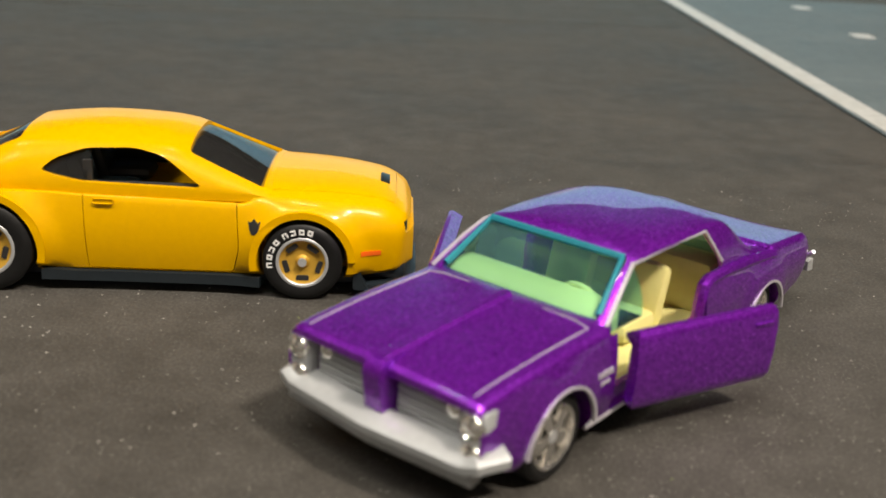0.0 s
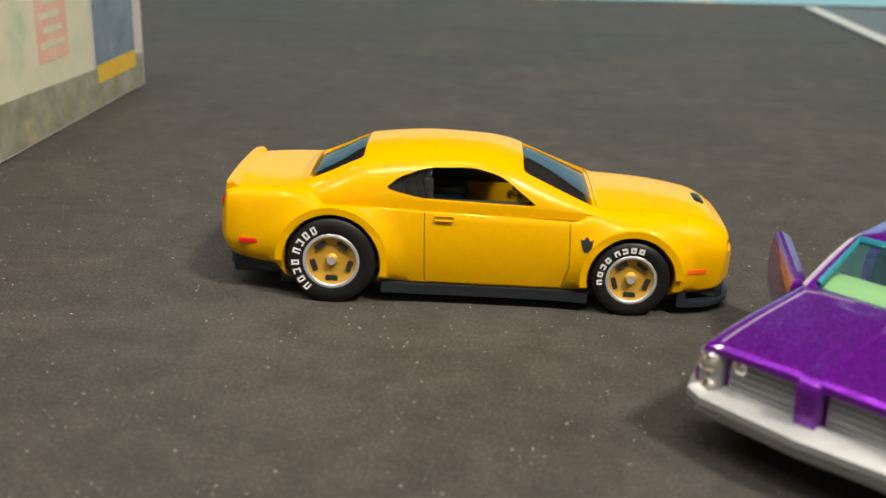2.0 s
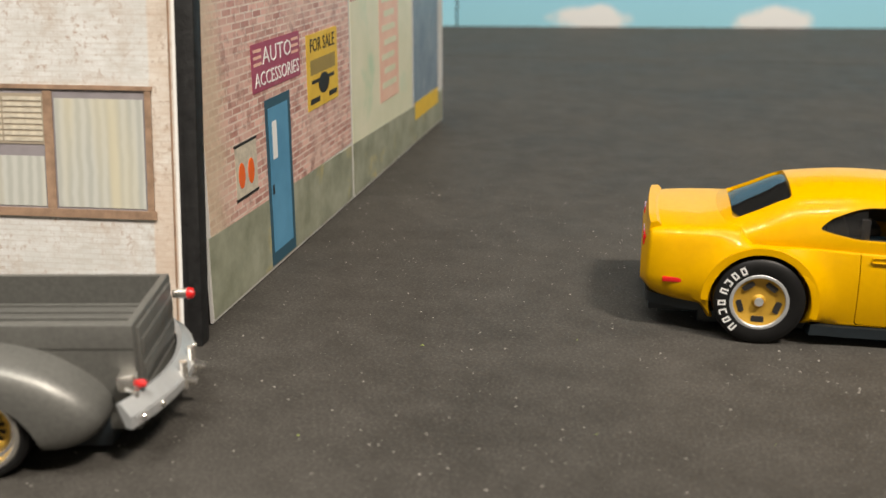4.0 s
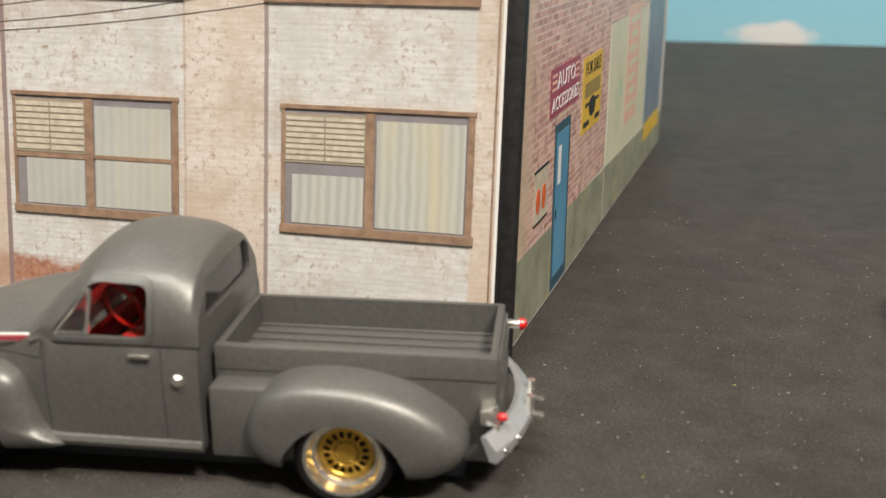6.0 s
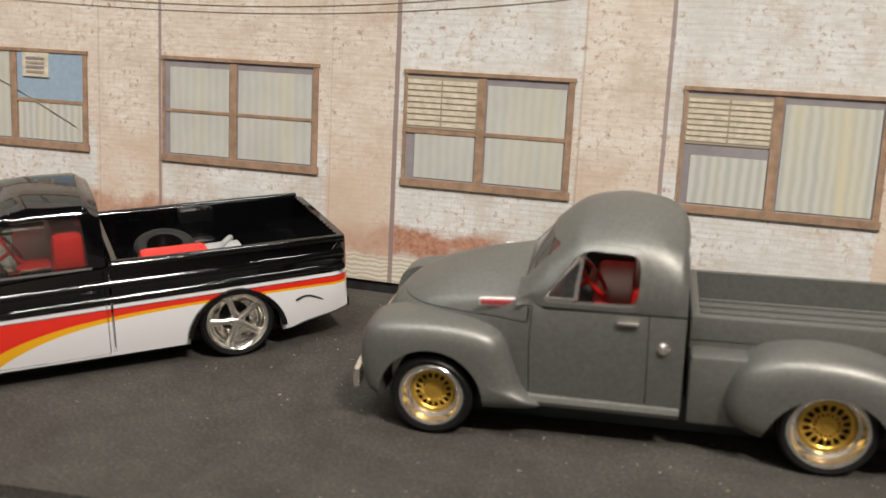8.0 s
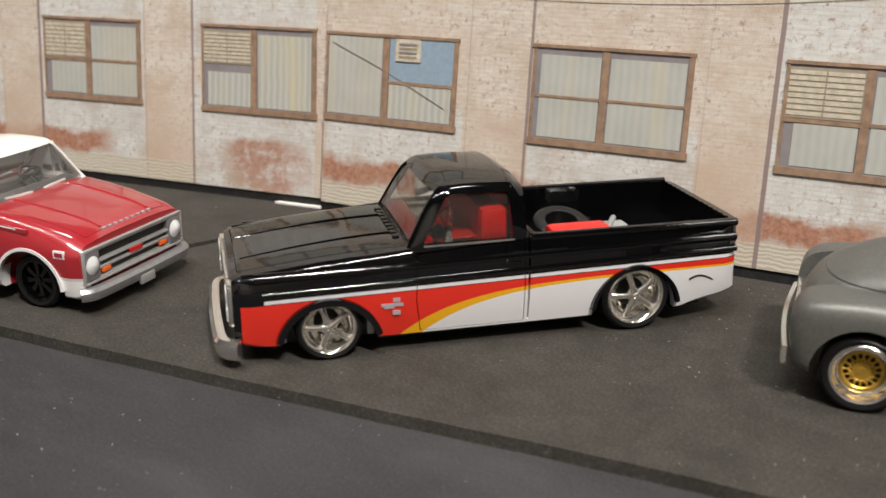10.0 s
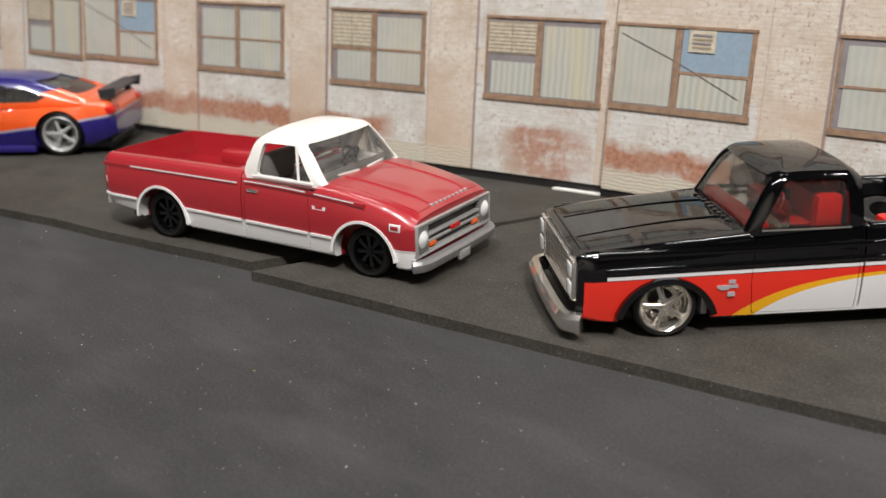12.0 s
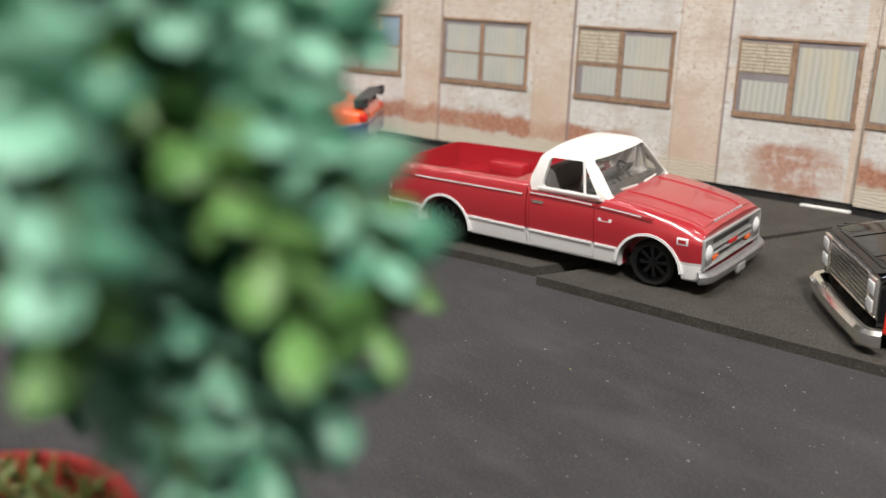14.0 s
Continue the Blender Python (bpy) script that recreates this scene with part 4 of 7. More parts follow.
def wheel_set(style, r, wide, rim):
    """The pieces of one wheel with its outer face at y = 0, pointing to +y: (name, mesh, material, label)."""
    tyre = lathe([(rim - 0.05, -0.5), (rim, -0.05), (rim + 0.3, 0.06), ((rim + r) / 2, 0.12), (r - 0.5, 0.0), (r - 0.12, -0.3), (r, -0.75), (r, -wide + 0.75), (r - 0.15, -wide + 0.3), (r - 0.6, -wide), (rim, -wide), (rim - 0.05, -0.5)], 48)
    out = [("tyre", tyre, RUBBER, "black rubber tyre")]
    barrel = joined([lathe([(rim + 0.02, -wide + 0.3), (rim + 0.02, -0.2), (rim - 0.12, -0.25), (rim - 0.2, -1.6), (rim - 0.2, -wide + 0.4)], 40), tube(0, -wide + 0.4, -2.6, 0, rim - 0.15, 32)])
    if style == "slots":
        disc = lathe([(0.02, -0.35), (0.7, -0.35), (1.0, -0.75), (rim * 0.62, -0.8), (rim * 0.78, -0.5), (rim * 0.9, -0.35), (rim * 0.9, -1.2)], 40)
        holes = [moved(prism(rounded([(-0.85, rim * 0.56), (0.85, rim * 0.56), (0.95, rim * 0.76), (-0.95, rim * 0.76)], 0.2, 2), "y", -0.86, -0.46), Matrix.Rotation(2 * math.pi * (i + 0.5) / 5, 4, "Y")) for i in range(5)]
        out += [("rim", disc, OCHRE, "gold-painted slotted rim"), ("slot", joined(holes), DARKIN, ""), ("lip", ring_of(rim * 0.88, rim + 0.05, -0.9, 0.02), SILVER, "silver rim lip"), ("hub_cap", tube(0, -0.6, -0.1, 0, 0.62, 18), SILVER, "")]
    elif style == "lattice":
        depth = -1.7
        rods = []
        for i in range(16):
            for s in (-1, 1):
                a, c = 2 * math.pi * i / 16, 2 * math.pi * (i + s * 1.2) / 16
                p, q = (1.0 * math.sin(a), depth + 0.15, 1.0 * math.cos(a)), (rim * 0.62 * math.sin(c), depth + 0.05, rim * 0.62 * math.cos(c))
                rods.append(rod(p, q, 0.085, 5))
        out += [("back_plate", tube(0, depth - 0.9, depth - 0.5, 0, rim * 0.66, 28), plain("dark_bronze_plate", (0.05, 0.03, 0.008), 0.4, metal=0.6), ""), ("rim", joined(rods + [ring_of(rim * 0.34, rim * 0.38, depth - 0.1, depth + 0.16, 28), ring_of(rim * 0.58, rim * 0.68, depth - 0.2, depth + 0.2), ring_of(0.35, 1.15, depth - 0.1, depth + 0.22)]), GOLD, "gold lattice rim"), ("hub_cap", tube(0, depth - 0.2, depth + 0.35, 0, 0.5, 14), GOLD, ""),
                ("dish", lathe([(rim * 0.68, depth - 0.1), (rim * 0.74, depth + 0.5), (rim * 0.82, -1.0), (rim * 0.88, -0.4), (rim * 0.9, -0.15)], 40), CHROME, "polished dish"), ("lip", lathe([(rim * 0.88, -0.3), (rim * 0.9, 0.02), (rim * 0.98, 0.1), (rim + 0.08, -0.05), (rim + 0.05, -0.5)], 40), CHROME, "polished rim lip")]
    elif style in ("five", "fivedull"):
        mat = CHROME if style == "five" else PALESILVER
        out += [("back_plate", tube(0, -2.9, -2.6, 0, rim * 0.8, 32), DARKIN, "")]
        arms = []
        for k in range(5):
            line = [(0, -0.55 - 0.5 * t * t, 0.3 + (rim * 0.88 - 0.3) * t) for t in np.linspace(0, 1, 7)]
            arm = bar(line, [(0.62 * math.cos(a), 0.42 * math.sin(a)) for a in np.linspace(0, 5.76, 12)], (0, 1, 0))
            for vert in arm.vertices:
                vert.co.x *= 0.72 + 0.5 * abs(vert.co.z / rim - 0.45)
            arms.append(moved(arm, Matrix.Rotation(k * 1.2566 + 0.3, 4, "Y")))
        nuts = [tube(0.85 * math.sin(k * 1.2566 + 0.93), -1.1, -0.3, 0.85 * math.cos(k * 1.2566 + 0.93), 0.16, 8) for k in range(5)]
        out += [("rim", joined([*arms, *nuts, ring_of(0.02, 1.15, -1.2, -0.4, 24)]), mat, "five-spoke rim"), ("dish", lathe([(rim * 0.5, -2.5), (rim * 0.68, -2.35), (rim * 0.78, -1.9), (rim * 0.83, -1.3), (rim * 0.86, -0.8)], 40), mat, ""), ("lip", lathe([(rim * 0.82, -1.3), (rim * 0.86, -0.4), (rim * 0.9, -0.05), (rim * 0.97, 0.14), (rim + 0.08, -0.05), (rim + 0.05, -0.5)], 40), mat, "bright rim lip"), ("hub_cap", lathe([(0.02, 0.1), (0.3, 0.05), (0.5, -0.15), (0.55, -0.5)], 16), mat, "")]
    elif style == "deep":
        out += [("back_plate", tube(0, -2.2, -1.7, 0, rim * 0.9, 32), DARKIN, ""), ("rim", joined([spokes(5, 0.4, rim * 0.9, 0.9, 1.5, -0.9, -0.3, 0.5, 0.1), spokes(10, rim * 0.45, rim * 0.92, 0.3, 0.42, -1.1, -0.5, 0.2), ring_of(rim * 0.5, rim * 0.62, -1.0, -0.5, 24)]), CHROME, "bright cast rim"), ("lip", lathe([(rim * 0.86, -1.2), (rim * 0.9, -0.05), (rim * 0.98, 0.1), (rim + 0.06, -0.05), (rim + 0.05, -0.5)], 40), CHROME, "bright rim lip"), ("hub_cap", tube(0, -0.6, -0.15, 0, 0.7, 16), SILVER, "")]
    else:
        out += [("rim", joined([spokes(8, 0.5, rim * 0.9, 0.5, 0.85, -1.3, -0.7, 0.1, 0.1), ring_of(0.02, 0.9, -1.2, -0.6, 20)]), BLACKGLOSS, "gloss black eight-spoke rim"), ("lip", ring_of(rim * 0.88, rim + 0.05, -1.2, -0.05), BLACKGLOSS, "black rim lip"), ("hub_cap", tube(0, -0.7, -0.35, 0, 0.55, 16), BLACKGLOSS, "")]
    return barrel, out


def add_wheels(car, style, places, wide=4.2, letters=False):
    """places: (x, outer y on the left, hub height, tyre radius, rim radius); a wheel on each side."""
    for x, y, z, r, rim in places:
        barrel, pieces = wheel_set(style, r, wide, rim)
        for s in (1, -1):
            m = Matrix.Translation((x * MM, s * y * MM, z * MM)) @ (Matrix.Identity(4) if s > 0 else Matrix.Rotation(math.pi, 4, "Z"))
            wheel = part("wheel", barrel, DARKIN, car, "wheel with a rubber tyre")
            wheel.matrix_basis = m
            for name, me, mat, label in pieces:
                part(name, me, mat, wheel, label)
            if letters:
                # raised white marks on the tyre wall, in two groups
                for k, a in enumerate([radians(v) for v in (-66, -51, -36, -21, -1, 14, 29, 44)]):
                    w, lo, hi, t = 0.38, rim + 0.5, r - 0.72, 0.11
                    stroke = [box(-w, -w + 2 * t, 0.0, 0.17, lo, hi), box(-w, w, 0.0, 0.17, hi - 2 * t, hi)]
                    if k % 4 != 3:
                        stroke.append(box(-w, w, 0.0, 0.17, lo, lo + 2 * t))
                    if k % 3 != 2:
                        stroke.append(box(w - 2 * t, w, 0.0, 0.17, lo, hi))
                    turn = Matrix.Rotation(-s * (a + letters + (0.75 if x < 0 else 0.0)), 4, "Y")
                    part("tyre_mark", moved(joined(stroke), turn), INKWHITE, wheel, angle=20)


def arch_lip(x, z, r, y, wide, tall, a0=-10, a1=190, bulge=0.0):
    """A raised lip round a wheel opening, on the left side."""
    path = [(x + r * math.cos(radians(a0 + (a1 - a0) * i / 24)), y + bulge * math.sin(math.pi * i / 24), z + r * math.sin(radians(a0 + (a1 - a0) * i / 24))) for i in range(25)]
    return bar(path, [(-wide / 2, -tall / 2), (wide / 2, -tall / 2), (wide / 2, tall / 2), (-wide / 2, tall / 2)], (0, 1, 0))


def door_pair(hull, outline, y_in, y_out):
    """Cuts a door out of each side of a hull: the hull that is left, and the two doors."""
    small = [(x, z) for x, z in outline]
    cx, cz = sum(p[0] for p in small) / len(small), sum(p[1] for p in small) / len(small)
    inner = [(x - math.copysign(0.11, x - cx), z - math.copysign(0.11, z - cz)) for x, z in small]
    left = boolean(hull, prism(inner, "y", y_in + 0.1, y_out), "INTERSECT")
    right = boolean(hull, prism(inner, "y", -y_out, -y_in - 0.1), "INTERSECT")
    rest = boolean(hull, joined([prism(small, "y", y_in, y_out), prism(small, "y", -y_out, -y_in)]))
    return rest, left, right


def seat(x, y, w, d, h, z, back):
    """A bucket seat: cushion and leaning backrest."""
    return joined([box(x - d / 2, x + d / 2, y - w / 2, y + w / 2, z, z + h * 0.35, 1.2), moved(box(-1.3, 1.1, -w / 2, w / 2, 0, h, 1.15), Matrix.Translation((x - d / 2, y, z)) @ Matrix.Rotation(radians(-back), 4, "Y"))])


def steering(x, y, z, r, tilt=55):
    n, k, verts, faces = 20, 6, [], []
    for i in range(n):
        a = 2 * math.pi * i / n
        for j in range(k):
            b = 2 * math.pi * j / k
            rr = r + 0.28 * math.cos(b)
            verts.append((0.28 * math.sin(b), rr * math.cos(a), rr * math.sin(a)))
    faces = [(i * k + j, i * k + (j + 1) % k, ((i + 1) % n) * k + (j + 1) % k, ((i + 1) % n) * k + j) for i in range(n) for j in range(k)]
    wheel = joined([mesh_from(verts, faces), box(-0.15, 0.15, -r, r, -0.3, 0.3), rod((0, 0, 0), (4, 0, 0), 0.3)])
    return moved(wheel, Matrix.Translation((x, y, z)) @ Matrix.Rotation(radians(90 - tilt), 4, "Y"))

# ---- the yellow muscle coupe ----


def const(v):
    return lambda x: v


def yellow_coupe(m):
    car = thing("toy_car", m, "glossy yellow die-cast muscle coupe with gold wheels on the mat", "toy car", "die-cast cars")
    f = dict(zb=curve_of((-38.8, 7.0), (-36, 5.6), (-30, 4.6), (-28.6, 2.8), (28.6, 2.8), (30.2, 3.2), (37.4, 3.8)),
             wb=curve_of((-38.8, 9.0), (-37, 11.4), (-30, 12.6), (0, 12.7), (29, 12.6), (34.5, 11.4), (37.4, 7.0)),
             zm=const(9.0),
             wm=curve_of((-38.8, 10.0), (-37.6, 12.2), (-34, 13.3), (-22, 13.9), (-8, 13.5), (8, 13.4), (22, 13.8), (31, 13.2), (35.4, 11.6), (37.4, 7.6)),
             zs=curve_of((-38.8, 12.6), (-37.4, 15.6), (-30, 16.2), (-20, 16.0), (-8, 15.4), (10, 14.8), (22, 14.3), (32, 13.2), (36.0, 11.6), (37.4, 9.7)),
             ws=curve_of((-38.8, 9.2), (-37.4, 11.6), (-22, 12.5), (0, 12.6), (22, 12.4), (32, 11.4), (36.0, 9.8), (37.4, 6.6)),
             zt=curve_of((-38.8, 13.4), (-37.2, 16.4), (-31, 16.5), (-26, 16.9), (-24.5, 16.9), (-23.5, 11.5), (13.5, 11.5), (15.5, 15.8), (24, 15.5), (32, 14.5), (36.0, 12.6), (37.4, 10.2)),
             r=const(1.5), p=curve_of((-25, 3.0), (-23, 9.0), (13, 9.0), (15.5, 2.6)))
    hull = loft(-38.8, 37.4, f, 120, [(-21.8, 6.4, 7.8, 1.25, 1.7), (21.8, 5.7, 7.0, 1.15, 1.6)], side=14)
    for x, z, r in ((-21.8, 6.4, 7.15), (21.8, 5.7, 6.4)):
        hull = boolean(hull, joined([tube(x, s * 9.0, s * 19.0, z, r) for s in (1, -1)]))
    hull = boolean(hull, joined([box(34.6, 39.0, -5.2, 5.2, 4.4, 6.6, 0.5), box(35.0, 39.0, -10.4, 10.4, 9.2, 10.9, 0.4)]))
    hull, left, right = door_pair(hull, rounded([(-8.3, 3.3), (12.0, 3.3), (12.9, 7.0), (12.6, 14.2), (11.6, 17.0), (-8.6, 17.0)], 0.6), 11.6, 18.0)
    hood = boolean(hull, prism(rounded([(16.8, -10.4), (34.6, -8.4), (34.6, 8.4), (16.8, 10.4)], 1.0), "z", 12.6, 18.0), "INTERSECT")
    hull = boolean(hull, prism(rounded([(16.7, -10.5), (34.7, -8.5), (34.7, 8.5), (16.7, 10.5)], 1.0), "z", 12.5, 18.0))
    part("body", hull, YELLOW, car)
    part("hood", hood, YELLOW, car)
    for s, me in ((1, left), (-1, right)):
        door = part("door", me, YELLOW, car)
        part("handle", box(-7.0, -4.2, s * 13.1 - 0.25, s * 13.1 + 0.45 * s + 0.1, 13.0, 13.7, 0.25), YELLOW, door)
    for s in (1, -1):
        part("fender_flare", arch_lip(-21.8, 6.4, 7.75, s * 14.15, 1.0, 1.5, -14, 180), YELLOW, car)
        part("fender_flare", arch_lip(21.8, 5.7, 6.95, s * 14.0, 1.0, 1.4, 2, 192), YELLOW, car)
    # cabin
    g = dict(zb=const(13.2), wb=const(12.4), zm=const(14.6), wm=curve_of((-28, 11.6), (-18, 12.4), (5, 12.4), (18, 12.2)),
             zs=curve_of((-29, 15.6), (-23, 17.9), (-17, 20.0), (-7, 20.6), (3, 20.1), (6.4, 19.0), (18, 14.6)),
             ws=curve_of((-29, 9.8), (-16, 9.9), (-4, 10.3), (5, 10.3), (18, 11.4)),
             zt=curve_of((-29, 16.2), (-23, 19.2), (-17.4, 21.7), (-8, 22.5), (0, 22.2), (5.8, 20.9), (18, 15.2)), r=const(1.7), p=const(2.6))
    cabin = loft(-29, 18, g, 70)
    cabin = boolean(cabin, loft(-26.4, 16.4, shrunk(g, 0.7, 4.0), 50))
    side_glass = rounded([(-14.4, 17.0), (-12.6, 18.6), (-8.4, 20.1), (-1.5, 20.3), (2.6, 19.3), (7.6, 15.6), (6.8, 15.3), (-8.6, 15.7), (-12.6, 16.5)], 1.5)
    # the screens are cut straight down, so that the roof keeps a straight leading edge
    screens = [prism(rounded([(5.6, -9.2), (16.4, -10.9), (16.4, 10.9), (5.6, 9.2)], 0.9), "z", 15.0, 30), prism(rounded([(-26.0, -8.8), (-17.9, -8.2), (-17.9, 8.2), (-26.0, 8.8)], 0.9), "z", 17.0, 30)]
    cabin = boolean(cabin, prism(side_glass, "y", -16, 16))
    for cut in screens:
        cabin = boolean(cabin, cut)
    part("roof", cabin, YELLOW, car)
    panes = boolean(loft(-27.0, 17.4, shrunk(g, 0.42), 50), loft(-26.5, 17.0, shrunk(g, 0.72, 3.0), 50))
    liner = boolean(loft(-25.2, 16.0, shrunk(g, 0.8), 50), loft(-24.8, 15.6, shrunk(g, 1.1, 3.0), 50))
    for cut in (prism(side_glass, "y", -16, 16), *screens):
        liner = boolean(liner, cut)
    part("lining", liner, DARKIN, car, "dark cabin lining")
    # the driver's window stands open behind its short quarter light
    panes = boolean(panes, prism([(-8.4, 14.6), (9.5, 14.6), (4.6, 19.2), (-1.2, 20.9), (-7.4, 20.9)], "y", -16, -6))
    part("glass", panes, glass("smoked_window_shell", (0.62, 0.62, 0.62), 0.0, 0.012), car, "smoked plastic windows, the door window open")
    part("interior", joined([seat(-6, y, 6.5, 7, 6.5, 11.6, 15) for y in (-5, 5)] + [box(7.4, 12.6, -10.3, 10.3, 11, 16.2, 0.6), box(-19, -13, -9, 9, 11.2, 16.4, 0.8), box(-14, 8, 10.6, 11.2, 11, 15.6, 0.2), box(-14, 8, -11.2, -10.6, 11, 15.6, 0.2)]), DARKIN, car, "dark moulded seats")
    part("steering_wheel", steering(6.0, 5.0, 14.6, 1.9), DARKIN, car)
    for s in (1, -1):
        part("pillar", box(-8.6, -7.4, s * 11.2 - 0.3, s * 11.2 + 0.3, 14.5, 18.6), DARKIN, car)
    # a skin a hair over the flanks, from which the small printed marks are cut
    skin = loft(-38.8, 37.4, shrunk(f, -0.09), 120, [(-21.8, 6.4, 7.8, 1.25, 1.7), (21.8, 5.7, 7.0, 1.15, 1.6)], side=14)
    # black base with sills, splitter and rear valance
    sill = bar([(x, 12.1 + 0.9 * (abs(x - 0.8) / 15.4) ** 5, 2.25 + 0.35 * max(0.0, -(x + 10.0) / 5.0)) for x in np.linspace(-14.8, 16.0, 21)], [(-1.4, -0.7), (0.35, -0.7), (0.75, -0.45), (0.85, -0.1), (0.45, 0.15), (0.3, 0.7), (-1.4, 0.8)], (0, 0, 1))
    part("base", joined([box(-30, 30, -10.6, 10.6, 1.2, 3.2, 0.3), prism(rounded([(-37.8, -10.4), (-29.0, -13.0), (-29.0, 13.0), (-37.8, 10.4)], 2.0), "z", 3.8, 5.4), box(-37.4, -28, -9.5, 9.5, 2.2, 4.2, 0.5)]), BASEBLACK, car, "black plastic base and rear valance")
    for me in (sill, mirrored(sill)):
        part("side_skirt", me, BASEBLACK, car, "black side skirt")
    part("splitter", joined([prism(rounded([(28.9, -13.2), (33.6, -12.6), (37.0, -9.6), (38.0, -6.0), (38.0, 6.0), (37.0, 9.6), (33.6, 12.6), (28.9, 13.2)], 1.4), "z", 1.3, 2.0), box(29, 36.4, -10.4, 10.4, 1.8, 4.6, 1.0)] + [prism(rounded([(28.9, 1.3), (31.2, 1.3), (30.2, 3.0), (29.7, 5.4), (28.9, 5.6)], 0.4), "y", c - 0.7, c + 0.7) for c in (12.6, -12.6)]), BASEBLACK, car, "dark front splitter")
    spoiler = bar([(-36.9 - 0.5 * math.cos(a), 11.0 * math.sin(a), 16.2 - 0.2 * (1 - math.cos(a))) for a in np.linspace(-1.4, 1.4, 21)], [(-0.9, -0.9), (0.9, -0.9), (0.9, 0.1), (0.3, 0.6), (-0.7, 0.45)], (0, 0, 1))
    part("spoiler", spoiler, YELLOW, car)
    for s in (1, -1):
        part("marker_lamp", box(-35.6, -32.4, s * 13.05 - 0.35, s * 13.05 + 0.35, 8.2, 9.0, 0.15), REDLENS, car, "red side marker")
        part("marker_lamp", boolean(skin, box(30.0, 32.8, s * 14.0 - 4.0, s * 14.0 + 4.0, 6.6, 7.3), "INTERSECT"), ORANGELENS, car, "orange side marker")
        part("headlight", moved(tube(0, -0.6, 0.6, 0, 0.9, 16), Matrix.Translation((35.6, s * 8.4, 10.1)) @ Matrix.Rotation(radians(90), 4, "Z")), LAMPWHITE, car)
        part("emblem", boolean(skin, prism(rounded([(14.2, 11.3), (14.6, 11.1), (15.1, 11.7), (15.6, 11.1), (16.0, 11.5), (15.8, 10.3), (15.3, 9.6), (14.7, 9.5), (14.4, 10.2)], 0.1), "y", s * 9.0, s * 18.0), "INTERSECT"), INKBLACK, car, "small black printed emblem")
        part("tail_lamp", box(-38.7, -37.6, s * 6.6 - 3.4, s * 6.6 + 3.4, 12.6, 14.0, 0.2), REDLENS, car)
    part("scoop", moved(box(-0.75, 0.75, -2.1, 2.1, -0.4, 0.22, 0.3), Matrix.Translation((33.0, 0, 14.3)) @ Matrix.Rotation(radians(16), 4, "Y")), BASEBLACK, car, "dark hood scoop")
    part("grille", box(35.6, 36.4, -9.4, 9.4, 9.3, 10.7, 0.2), INKBLACK, car)
    add_wheels(car, "slots", [(-21.8, 14.9, 6.5, 6.5, 4.15), (21.8, 14.7, 5.7, 5.7, 3.7)], 4.8, letters=0.9)
    return car


def stand(x, y, heading, z=0.0):
    return pose(x * MM, y * MM, z, 0, 0, heading)


def from_hubs(rear, front, outer, side, z=0.0):
    """The pose of a vehicle from its two hub places on one side (side 1: left)."""
    r, f = Vector(rear), Vector(front)
    h = (f - r).normalized()
    left = Vector((-h.y, h.x))
    c = (r + f) / 2 - left * outer * side
    return stand(c.x, c.y, math.degrees(math.atan2(h.y, h.x)), z)


yellow_coupe(from_hubs((-55.5, 143.2), (-12.1, 147.6), 14.6, -1))

# ---- the purple two-door with both doors open ----


